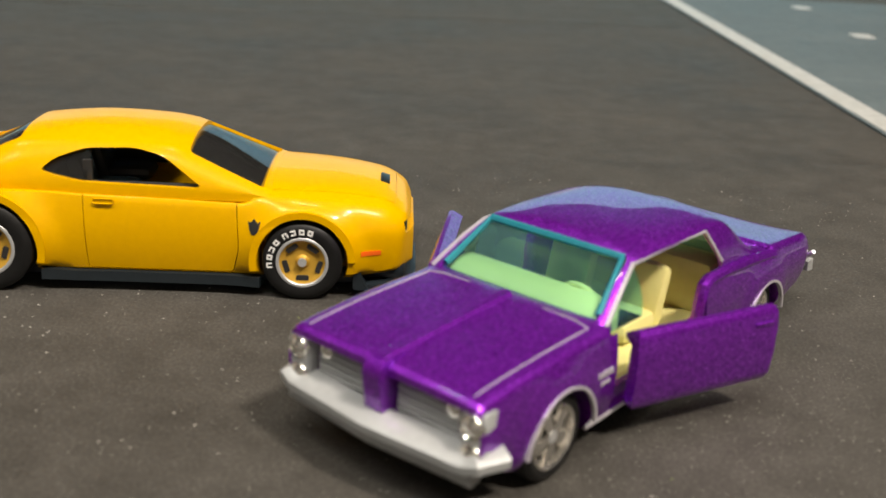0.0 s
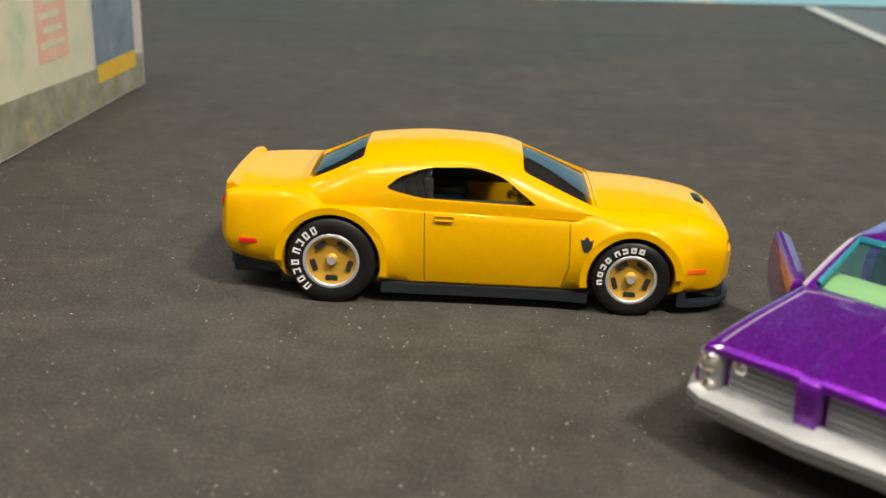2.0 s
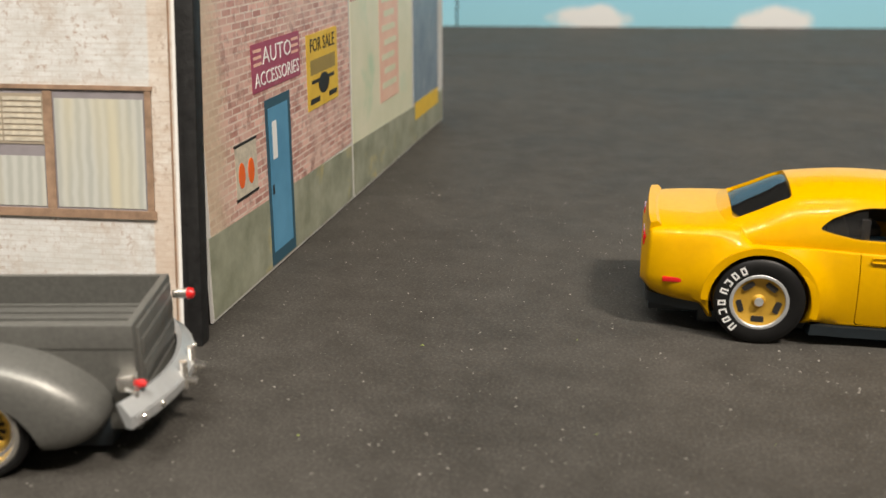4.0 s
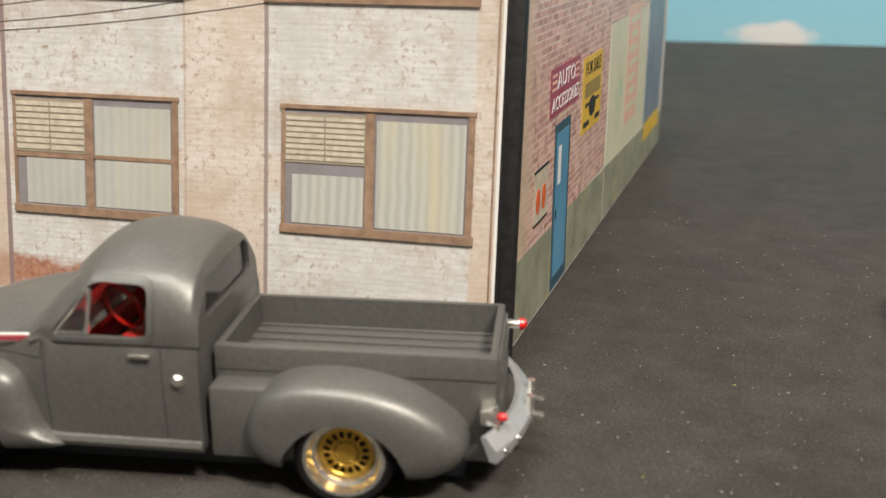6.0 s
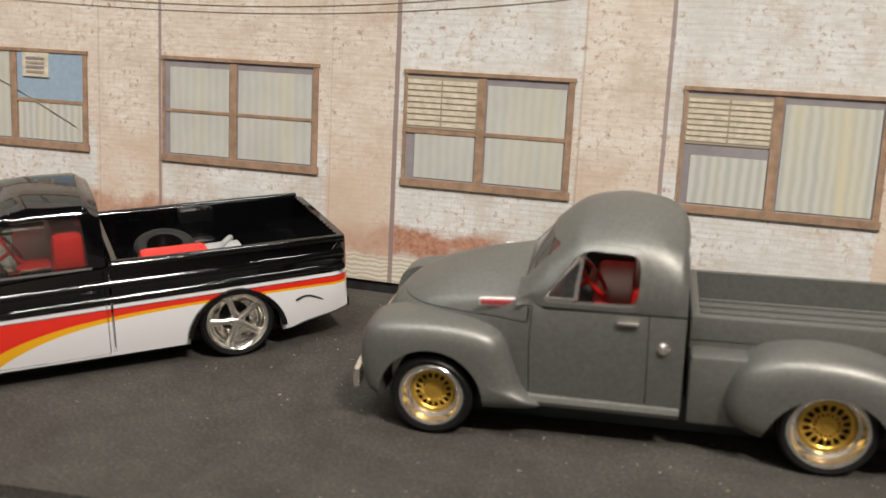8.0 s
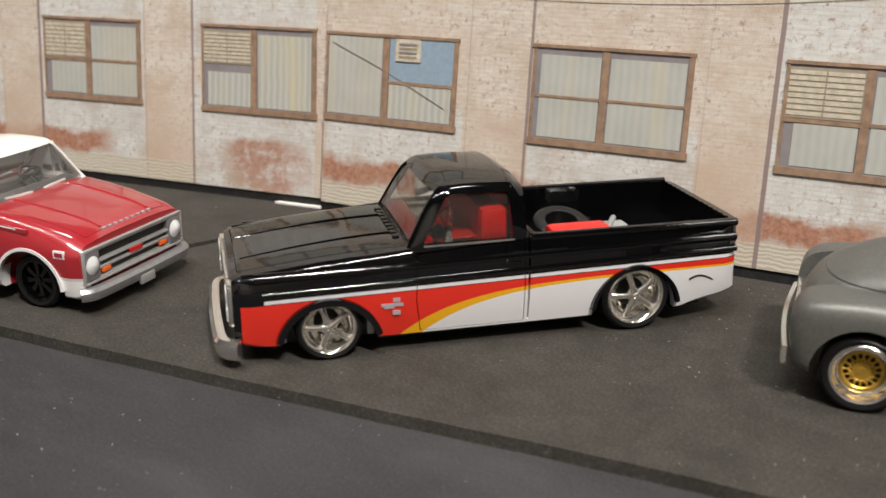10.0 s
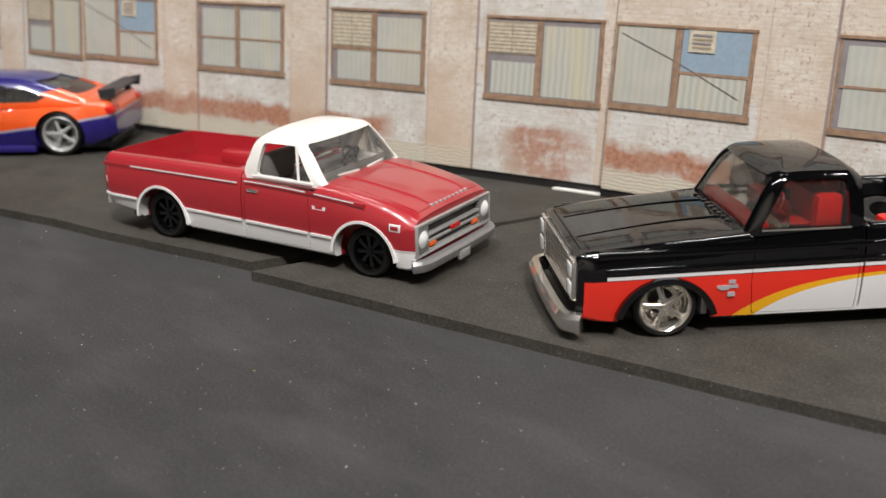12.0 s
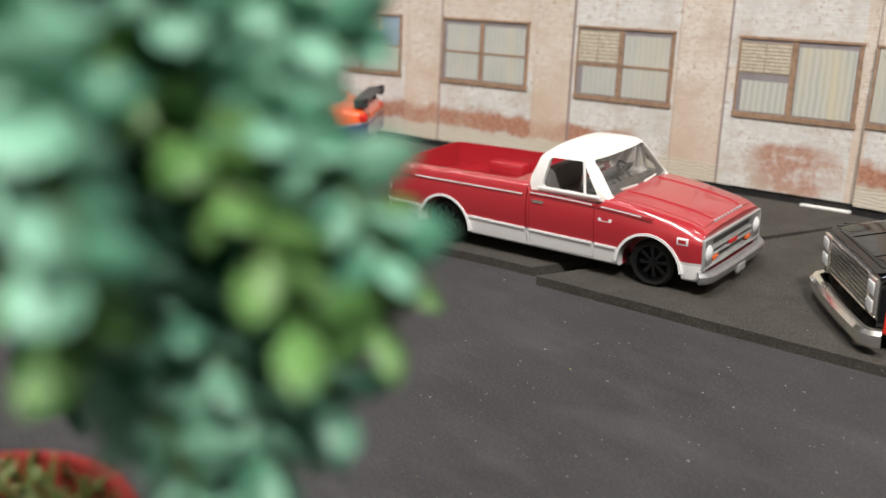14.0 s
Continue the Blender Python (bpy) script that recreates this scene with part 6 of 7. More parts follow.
    # load bed
    bed = box(-39.4, -7.2, -8.6, 8.6, 3.4, 16.3, 0.25)
    bed = boolean(bed, box(-38.5, -8.2, -7.6, 7.6, 12.6, 20.0))
    bed = boolean(bed, joined([box(-40, -7.0, s * 8.6 - 0.22, s * 8.6 + 0.22, 13.2, 13.45) for s in (1, -1)]))
    part("load_bed", bed, GREY, car)
    for s in (1, -1):
        part("bed_skirt", box(-17.0, -7.3, s * 9.6 - 2.2, s * 9.6 + 2.2, 3.9, 12.6, 0.5), GREY, car, "grey lower panel between cab and rear wing")
    for k in range(7):
        part("bed_rib", box(-38.4, -8.3, -6.6 + 2.2 * k - 0.25, -6.6 + 2.2 * k + 0.25, 12.5, 12.95, 0.12), GREY, car)
    gate = part("tailgate", box(-39.75, -39.3, -7.4, 7.4, 4.4, 15.6, 0.15), GREY, car)
    for k in range(3):
        part("panel", box(-40.0, -39.6, -6.8, 6.8, 6.0 + 3.0 * k, 8.0 + 3.0 * k, 0.15), GREY, gate)
    bow = lambda y: -42.6 + 3.4 * (y / 12.9) ** 2
    plate = bar([(bow(y), y, 6.9) for y in np.linspace(-12.9, 12.9, 25)], [(-0.55, -1.1), (0.3, -1.1), (1.5, 1.5), (0.9, 1.75), (-0.5, 0.35)])
    blade = part("rear_bumper", plate, PALESILVER, car, "bright bowed rear bumper with round bolts")
    part("face_strip", bar([(bow(y) - 0.55, y, 6.6) for y in np.linspace(-12.5, 12.5, 25)], [(-0.12, -0.55), (0.1, -0.55), (0.1, 0.45), (-0.12, 0.45)]), SILVER, blade, "dark silver face of the bumper")
    for y in (-11.4, -8.2, 8.2, 11.4):
        part("bolt", moved(lathe([(0.02, 0.5), (0.3, 0.4), (0.45, 0.0), (0.45, -0.3)], 12), Matrix.Translation((bow(y) - 0.55, y, 6.6)) @ Matrix.Rotation(radians(90), 4, "Z")), CHROME, blade, "round chrome bolt")
    part("front_bumper", bar([(32.2 + 0.9 * math.cos(y / 9.0), y, 6.2) for y in np.linspace(-12.6, 12.6, 21)], [(-0.3, -1.2), (0.3, -1.2), (0.45, 0.0), (0.3, 1.2), (-0.3, 1.2)]), CHROME, car, "chrome front bumper")
    part("grille", joined([box(30.2, 31.9, -5.6, 5.6, 7.0 + 1.1 * k, 7.6 + 1.1 * k, 0.15) for k in range(4)]), CHROME, car, "chrome barred grille")
    part("base", box(-36, 28, -8.8, 8.8, 1.3, 5.2, 0.4), BASEBLACK, car, "black base")
    add_wheels(car, "lattice", [(-22.95, 14.0, 5.7, 5.7, 4.6), (22.85, 13.5, 5.2, 5.2, 3.95)], 5.0)
    return car


grey_pickup(from_hubs((-137.0, 80.2), (-180.6, 66.4), 12.4, 1))

# ---- the black pickup with a sunset stripe ----


def stripe_paint():
    m, nt, b = material("black_enamel_with_sunset_stripe")
    x, y, z = mm_axes(nt)
    line = calc(nt, "MULTIPLY_ADD", x, -0.0165, 10.05)
    side = step(nt, calc(nt, "ABSOLUTE", y), 11.6, 0.2)
    side = calc(nt, "MULTIPLY", side, step(nt, 35.0, x, 0.1))
    below = step(nt, calc(nt, "SUBTRACT", line, 0.42), z)
    white_line = calc(nt, "MULTIPLY", step(nt, z, calc(nt, "SUBTRACT", line, 0.3)), step(nt, calc(nt, "ADD", line, 0.22), z))
    white_line = calc(nt, "MULTIPLY", white_line, step(nt, 31.8, x, 0.1))

    def sweep(start, rise):
        d = calc(nt, "MAXIMUM", calc(nt, "SUBTRACT", start, x), 0.0)
        e = calc(nt, "POWER", 2.718, calc(nt, "DIVIDE", d, -8.5))
        return calc(nt, "MULTIPLY_ADD", calc(nt, "SUBTRACT", 1.0, e), rise, 2.0)
    yellow = calc(nt, "MULTIPLY", step(nt, sweep(13.8, 7.35), z), step(nt, 13.8, x))
    white = calc(nt, "MULTIPLY", step(nt, sweep(10.6, 7.0), z), step(nt, 10.6, x))
    col = mix(nt, below, (0.002, 0.002, 0.0024), (0.72, 0.030, 0.016))
    col = mix(nt, yellow, col, (0.82, 0.42, 0.01))
    col = mix(nt, white, col, (0.76, 0.76, 0.78))
    col = mix(nt, white_line, col, (0.76, 0.77, 0.80))
    col = mix(nt, side, (0.002, 0.002, 0.0024), col)
    sill = step(nt, 2.75, z)
    col = mix(nt, sill, col, (0.002, 0.002, 0.0024))
    link(nt, col, b.inputs["Base Color"])
    link(nt, calc(nt, "MULTIPLY_ADD", noise_of(nt, coords(nt, 1.0), 160.0), 0.1, 0.34), b.inputs["Roughness"])
    b.inputs["Coat Weight"].default_value, b.inputs["Coat Roughness"].default_value = 1.0, 0.03
    b.inputs["Specular IOR Level"].default_value = 0.0
    lacquer(m)
    return m


def pickup_cab(car, g, x0, x1, side_glass, front, rear, x_front, x_rear, paint, glass_mat, wall=0.7):
    """A hollow cab with its windows cut out, and the glass inside it."""
    cab = loft(x0, x1, g, 60)
    cab = boolean(cab, loft(x0 + 0.8, x1 - 1.2, shrunk(g, wall, 6.0), 40))
    cab = boolean(cab, prism(side_glass, "y", -17, 17))
    cab = boolean(cab, prism(front, "x", x_front, x1 + 8))
    cab = boolean(cab, prism(rear, "x", x0 - 6, x_rear))
    part("cab", cab, paint, car)
    hull = loft(x0 + 0.35, x1 - 0.6, shrunk(g, 0.35), 40)
    low = min(p[1] for p in front)
    part("windscreen", boolean(hull, box(x_front, x1 + 4, -14, 14, low - 0.4, 30), "INTERSECT"), glass_mat, car)
    return hull


def black_pickup(m):
    paint = stripe_paint()
    car = thing("toy_pickup", m, "gloss black die-cast pickup with red, yellow and white stripe", "toy truck", "die-cast trucks")
    f = dict(zb=curve_of((-39.8, 4.6), (-33, 3.2), (-30, 2.4), (30, 2.2), (36.0, 3.4)),
             wb=curve_of((-39.8, 12.2), (-37, 12.9), (34.4, 12.9), (36.0, 12.3)),
             zm=const(10.4), wm=curve_of((-39.8, 11.9), (-39.2, 12.9), (-37, 13.7), (33.4, 13.7), (36.0, 13.0)),
             zs=curve_of((-39.8, 15.7), (-6.4, 15.9), (11, 15.0), (34.9, 12.9), (36.0, 12.4)),
             ws=curve_of((-39.8, 11.6), (-38.8, 12.4), (-6, 13.0), (11, 12.9), (34.9, 12.6), (36.0, 12.1)),
             zt=curve_of((-39.8, 15.8), (-6.4, 16.0), (-5.4, 11.0), (9.6, 11.0), (10.8, 15.5), (34.4, 13.4), (36.0, 12.7)),
             r=const(0.55), p=curve_of((-7, 6.0), (-5.4, 16.0), (9.6, 16.0), (11.5, 5.0)))
    hull = loft(-39.8, 36.0, f, 120, side=14)
    for x, z, r in ((23.0, 1.7, 7.0), (-23.0, 3.0, 6.7)):
        hull = boolean(hull, joined([tube(x, s * 8.4, s * 18, z, r) for s in (1, -1)]))
    hull = boolean(hull, box(-38.6, -7.6, -11.5, 11.5, 10.4, 20.0))
    hull = boolean(hull, joined([box(-6.35, -6.05, s * 14.5 - 2.5, s * 14.5 + 2.5, 3.2, 20.0) for s in (1, -1)]))
    hull, left, right = door_pair(hull, rounded([(-5.6, 3.0), (10.0, 3.0), (10.6, 8.0), (10.2, 17.0), (-5.6, 17.0)], 0.4), 11.9, 18.0)
    hood_out = rounded([(11.4, -10.8), (35.0, -10.2), (35.0, 10.2), (11.4, 10.8)], 0.6)
    hood = boolean(hull, prism([(x, y) for x, y in hood_out], "z", 12.2, 20), "INTERSECT")
    hull = boolean(hull, prism([(x + math.copysign(0.12, x - 22), y + math.copysign(0.12, y)) for x, y in hood_out], "z", 12.1, 20))
    part("body", hull, paint, car)
    part("hood", hood, paint, car)
    for s in (1, -1):
        part("hood_crease", bar([(12.0 + 22.4 * t, s * (4.6 + 0.5 * t), f["zt"](12.0 + 22.4 * t) + 0.02 - 0.12 * t) for t in np.linspace(0, 1, 8)], [(-0.45, -0.3), (0.45, -0.3), (0.2, 0.2), (-0.2, 0.2)]), BLACKGLOSS, car)
    for s, me in ((1, left), (-1, right)):
        door = part("door", me, paint, car)
        part("handle", box(-5.0, -2.4, s * 13.35 - 0.2, s * 13.35 + 0.3 * s + 0.15, 12.0, 12.6, 0.15), BLACKGLOSS, door)
    g = dict(zb=const(14.2), wb=const(12.7), zm=const(15.2), wm=curve_of((-6.0, 12.5), (8, 12.7), (11.6, 12.2)),
             zs=curve_of((-6.0, 22.4), (-4, 23.3), (5, 23.2), (7, 22.2), (11.6, 15.0)),
             ws=curve_of((-6.0, 9.9), (-4, 10.4), (5, 10.6), (11.6, 11.7)),
             zt=curve_of((-6.0, 23.2), (-4, 24.2), (2, 24.5), (5.4, 24.0), (7.4, 22.8), (11.6, 15.6)), r=const(0.9), p=const(3.0))
    side_glass = rounded([(9.4, 15.7), (-4.0, 15.7), (-3.5, 22.3), (5.6, 22.3)], 0.7)
    hull_g = pickup_cab(car, g, -6.0, 11.6, side_glass, rounded([(-11.2, 15.3), (11.2, 15.3), (9.6, 22.6), (-9.6, 22.6)], 0.7), rounded([(-8.8, 16.6), (8.8, 16.6), (8.2, 21.2), (-8.2, 21.2)], 0.6), 5.0, -4.2, BLACKGLOSS, GLASS_DIM)
    for s in (1, -1):
        part("side_window", boolean(hull_g, joined([box(-4.2, 9.8, s * 11.5 - 2.2, s * 11.5 + 2.2, 15.4, 22.5)]), "INTERSECT"), GLASS_DIM, car)
        part("window_seal", box(-4.2, 9.2, s * 12.6 - 0.12, s * 12.6 + 0.12, 15.35, 15.65), CHROME, car, "bright sill strip")
    part("rear_window", box(-5.6, -5.5, -8.8, 8.8, 16.5, 21.3), GLASS_DIM, car)
    part("interior", joined([box(-4.0, 0.4, -10.6, 10.6, 11.2, 19.8, 1.0), box(-4, 5.0, -10.6, 10.6, 11.2, 15.4, 0.8), box(7.4, 10.0, -11, 11, 11.2, 16.2, 0.5)]), REDPLASTIC, car, "red bench seat and dashboard")
    for y in (-5.5, 5.5):
        part("headrest", box(-4.6, -2.8, y - 2.0, y + 2.0, 19.2, 21.2, 0.5), REDPLASTIC, car)
    part("steering_wheel", steering(5.2, 5.2, 17.0, 2.2), REDPLASTIC, car)
    # load in the bed: a spare wheel lying behind a red box, and a bright bracket
    _, spare = wheel_set("spokes", 4.5, 3.2, 2.6)
    part("spare_wheel", moved(spare[0][1], Matrix.Translation((-15.5, 1.2, 14.2)) @ Matrix.Rotation(radians(72), 4, "X")), RUBBER, car, "spare tyre in the bed")
    part("fuel_cell", box(-20.5, -11.0, 5.6, 10.4, 8.4, 15.4, 0.8), REDPLASTIC, car, "red box in the bed")
    part("bed_bracket", joined([box(-27, -21.5, -2, 1, 8.4, 12.6, 0.4), rod((-26, -3, 12.6), (-22, 4, 12.8), 0.5)]), SILVER, car, "silver bracket in the bed")
    part("tailgate", box(-39.9, -38.9, -10.6, 10.6, 5.2, 15.6, 0.25), BLACKGLOSS, car)
    for k in range(14):
        part("stake", box(-38.9, -38.5, -10.4 + 1.6 * k - 0.28, -10.4 + 1.6 * k + 0.28, 15.2, 15.95, 0.1), BLACKGLOSS, car)
    for s in (1, -1):
        part("fender_flare", arch_lip(23.0, 1.7, 7.25, s * 13.75, 0.95, 1.35, 15, 165), BLACKGLOSS, car)
        part("fender_flare", arch_lip(-23.0, 3.0, 6.9, s * 13.7, 0.6, 0.9, 8, 172), BLACKGLOSS, car)
        part("fender_liner", box(29.0, 30.2, s * 11.0 - 2.0, s * 11.0 + 2.0, 3.0, 6.0, 0.2), SILVER, car)
        part("fender_liner", box(16.6, 17.6, s * 11.0 - 2.0, s * 11.0 + 2.0, 3.2, 6.6, 0.2), SILVER, car)
        for a0, a1, c0, c1 in ((12.5, 15.6, 7.35, 7.8), (12.9, 13.9, 8.0, 8.6), (12.9, 14.0, 6.1, 6.7), (13.8, 15.2, 7.1, 7.35)):
            part("badge_mark", box(a0, a1, s * 13.6 - 0.1, s * 13.6 + 0.17, c0, c1), INKSILVER, car)
        part("tail_emblem", bar([(-31.6 - 6.0 * t, s * (13.58 - 0.5 * t * t), 7.3 + 0.5 * math.sin(6 * t)) for t in np.linspace(0, 1, 12)], [(-0.12, -0.14), (0.12, -0.14), (0.12, 0.14), (-0.12, 0.14)]), INKBLACK, car, "thin black tail emblem")
        part("body_moulding", bar([(32.0 - 71 * t, s * 13.3, 11.05 - 0.0165 * (32 - 71 * t)) for t in np.linspace(0, 1, 16)], [(0.7 * math.cos(a), 0.55 * math.sin(a)) for a in np.linspace(0, 6.02, 18)]), BLACKGLOSS, car)
        part("shoulder_line", bar([(33.0 - 72.0 * t, s * 12.72, 12.7 + 0.7 * t) for t in np.linspace(0, 1, 16)], [(0.95 * math.cos(a), 0.8 * math.sin(a)) for a in np.linspace(0, 6.02, 18)]), BLACKGLOSS, car)
        part("rail_edge", bar([(-39.2 + 32.4 * t, s * 12.55, 15.55 + 0.1 * t) for t in np.linspace(0, 1, 12)], [(0.7 * math.cos(a), 0.6 * math.sin(a)) for a in np.linspace(0, 6.02, 18)]), BLACKGLOSS, car)
        part("fender_edge", bar([(11.0 + 23.6 * t, s * (12.2 - 0.25 * t), 14.4 - 2.05 * t) for t in np.linspace(0, 1, 12)], [(0.95 * math.cos(a), 0.9 * math.sin(a)) for a in np.linspace(0, 6.02, 18)]), BLACKGLOSS, car)
        lamp = part("headlight", box(35.6, 36.7, s * 10.8 - 1.7, s * 10.8 + 1.7, 6.0, 12.0, 0.3), CHROME, car, "square chrome headlamp surround")
        for z in (10.4, 7.6):
            part("lens", box(36.5, 36.9, s * 10.8 - 1.3, s * 10.8 + 1.3, z - 1.0, z + 1.0, 0.2), LAMPWHITE, lamp)
        part("tail_lamp", box(-40.1, -39.3, s * 10.6 - 0.7, s * 10.6 + 0.7, 7.0, 13.0, 0.2), REDLENS, car)
    grille = part("grille", box(35.6, 36.3, -9.0, 9.0, 5.6, 12.2, 0.2), plain("dark_grille_metal", (0.13, 0.13, 0.14), 0.35, metal=0.6), car, "chrome mesh grille")
    for k in range(9):
        part("grille_bar", box(36.1, 36.6, -8.9, 8.9, 6.0 + 0.72 * k, 6.25 + 0.72 * k), CHROME, grille)
    for k in range(17):
        part("grille_bar", box(36.15, 36.55, -8.6 + 1.07 * k - 0.1, -8.6 + 1.07 * k + 0.1, 5.8, 12.1), CHROME, grille)
    part("front_bumper", bar([(37.9 + 0.5 * math.cos(y / 9.5) - 2.4 * (abs(y) / 14.0) ** 16, y, 3.05) for y in np.linspace(-14.0, 14.0, 41)], [(-0.9, -1.35), (0.4, -1.35), (0.75, -0.5), (0.75, 0.7), (0.2, 1.3), (-0.9, 1.3)]), CHROME, car, "chrome front bumper")
    part("rear_bumper", bar([(-39.9, y, 5.2) for y in np.linspace(-11.4, 11.4, 9)], [(-0.4, -0.7), (0.4, -0.7), (0.4, 0.7), (-0.4, 0.7)]), BLACKGLOSS, car, "black rear bumper")
    for k in range(9):
        part("wiper_vent", box(11.6, 12.6, -7.5 + 1.8 * k - 0.5, -7.5 + 1.8 * k + 0.5, 15.2, 15.75, 0.12), BLACKGLOSS, car)
    part("base", box(-36, 33, -9.4, 9.4, 1.4, 4.0, 0.4), BASEBLACK, car, "black base")
    add_wheels(car, "five", [(-23.0, 13.8, 5.4, 5.4, 4.4), (23.0, 13.5, 4.8, 4.8, 3.9)], 4.4)
    return car


black_pickup(from_hubs((-215.9, 71.8), (-243.4, 35.6), 13.4, 1))

# ---- the red and white pickup ----


def two_tone():
    m, nt, b = material("red_enamel_over_white")
    x, y, z = mm_axes(nt)
    line = calc(nt, "MULTIPLY_ADD", x, -0.018, 6.45)
    side = step(nt, calc(nt, "ABSOLUTE", y), 11.0, 0.2)
    low = calc(nt, "MULTIPLY", side, step(nt, line, z))
    trim = calc(nt, "MULTIPLY", side, calc(nt, "MULTIPLY", step(nt, calc(nt, "ADD", line, 0.45), z), step(nt, z, line)))
    col = mix(nt, low, (0.36, 0.016, 0.024), (0.84, 0.84, 0.84))
    col = mix(nt, trim, col, (0.62, 0.60, 0.60))
    link(nt, col, b.inputs["Base Color"])
    link(nt, calc(nt, "MULTIPLY_ADD", noise_of(nt, coords(nt, 1.0), 180.0), 0.1, 0.26), b.inputs["Roughness"])
    b.inputs["Coat Weight"].default_value, b.inputs["Coat Roughness"].default_value = 1.0, 0.04
    lacquer(m)
    return m


def red_pickup(m):
    paint = two_tone()
    red = plain("red_enamel", (0.36, 0.016, 0.024), 0.3, coat=1.0, grain=0.04)
    lacquer(red)
    car = thing("toy_pickup", m, "red and white die-cast pickup with black wheels parked on the mats", "toy truck", "die-cast trucks")
    f = dict(zb=curve_of((-39.4, 5.2), (-31, 4.2), (-29, 3.2), (14, 2.8), (31.8, 2.6), (33.4, 3.2)),
             wb=curve_of((-39.4, 11.6), (-36, 12.6), (30.8, 12.7), (33.4, 12.0)),
             zm=const(9.6), wm=curve_of((-39.4, 12.5), (-37, 13.5), (30.8, 13.5), (33.4, 12.8)),
             zs=curve_of((-39.4, 14.4), (-38, 15.2), (-3, 15.6), (14, 15.0), (30.8, 12.3), (33.4, 11.2)),
             ws=curve_of((-39.4, 11.8), (-37, 12.6), (14, 12.5), (33.4, 11.8)),
             zt=curve_of((-39.4, 14.6), (-38, 15.5), (-3.2, 15.8), (-2.0, 10.6), (12.6, 10.6), (13.8, 15.5), (28.8, 13.8), (31.8, 12.9), (33.4, 11.8)),
             r=const(1.1), p=curve_of((-3.2, 6.0), (-2.0, 14.0), (12.6, 14.0), (14.2, 3.0)))
    hull = loft(-39.4, 33.4, f, 120, side=14)
    for x, z, r in ((23.4, 3.6, 6.4), (-23.4, 3.9, 6.4)):
        hull = boolean(hull, joined([tube(x, s * 8.2, s * 18, z, r) for s in (1, -1)]))
    hull = boolean(hull, box(-38.0, -4.4, -10.9, 10.9, 10.2, 20.0))
    hull = boolean(hull, joined([box(-3.2, -2.95, s * 14.0 - 2.5, s * 14.0 + 2.5, 3.6, 20.0) for s in (1, -1)]))
    hull = boolean(hull, box(32.0, 36, -9.0, 9.0, 5.4, 10.4, 0.3))
    hull, left, right = door_pair(hull, rounded([(-2.4, 3.5), (11.9, 3.5), (12.3, 8.0), (11.8, 16.6), (-2.4, 16.6)], 0.4), 11.6, 18.0)
    hood_out = rounded([(14.4, -10.2), (32.4, -9.8), (32.4, 9.8), (14.4, 10.2)], 0.6)
    hood = boolean(hull, prism(hood_out, "z", 11.6, 20), "INTERSECT")
    hull = boolean(hull, prism([(x + math.copysign(0.1, x - 22), y + math.copysign(0.1, y)) for x, y in hood_out], "z", 11.5, 20))
    part("body", hull, paint, car)
    part("hood", hood, red, car)
    for s, me in ((1, left), (-1, right)):
        door = part("door", me, paint, car)
        part("handle", box(-1.6, 0.9, s * 13.2 - 0.2, s * 13.2 + 0.3 * s + 0.15, 12.4, 12.9, 0.15), CHROME, door, "small chrome handle")
    for s in (1, -1):
        part("side_crease", bar([(-2.2 + 26.0 * t, s * (12.95 - 0.05 * t), 14.1 - 1.2 * t * t) for t in np.linspace(0, 1, 10)], [(-0.3, -0.35), (0.1, -0.3), (0.25, 0.0), (0.1, 0.3), (-0.3, 0.35)] if s > 0 else [(-0.1, 0.3), (-0.25, 0.0), (-0.1, -0.3), (0.3, -0.35), (0.3, 0.35)]), red, car)
        # pale bars draw in the highlight that runs along the side crease
        for a, e in ((0.0, 0.53), (0.60, 0.92)):
            part("bright_line", bar([(-2.2 + 26.0 * t, s * (13.2 - 0.05 * t), 14.2 - 1.2 * t * t) for t in np.linspace(a, e, 8)], [(-0.08, -0.12), (0.08, -0.12), (0.08, 0.12), (-0.08, 0.12)]), BRIGHTPAINT, car, "thin pale line drawn for the crease highlight")
        part("hood_step", bar([(15.2 + 16.8 * t, s * (6.2 - 0.4 * t), f["zt"](15.2 + 16.8 * t) - 0.02) for t in np.linspace(0, 1, 8)], [(-0.5, -0.4), (0.5, -0.4), (0.15, 0.16), (-0.15, 0.16)]), red, car)
    g = dict(zb=const(14.0), wb=const(12.3), zm=const(15.0), wm=curve_of((-3.0, 12.0), (10, 12.3), (15, 11.9)),
             zs=curve_of((-3.0, 18.5), (-1.6, 20.9), (1, 22.0), (8, 21.9), (10, 20.6), (15, 14.8)),
             ws=curve_of((-3.0, 10.2), (-1.0, 10.3), (8, 10.5), (15, 11.4)),
             zt=curve_of((-3.0, 19.4), (-1.6, 21.8), (1, 23.0), (5, 23.2), (8.6, 22.6), (10.4, 21.2), (15, 15.2)), r=const(1.3), p=const(2.8))
    side_glass = rounded([(12.2, 15.3), (-0.2, 15.3), (1.0, 21.0), (8.3, 21.1)], 0.7)
    pickup_cab(car, g, -3.0, 15.0, side_glass, rounded([(-10.9, 15.1), (10.9, 15.1), (9.5, 21.3), (-9.5, 21.3)], 0.7), rounded([(-8.6, 16.4), (8.6, 16.4), (8.0, 20.6), (-8.0, 20.6)], 0.6), 8.2, -0.8, WHITE, GLASS_CLEAR, 0.75)
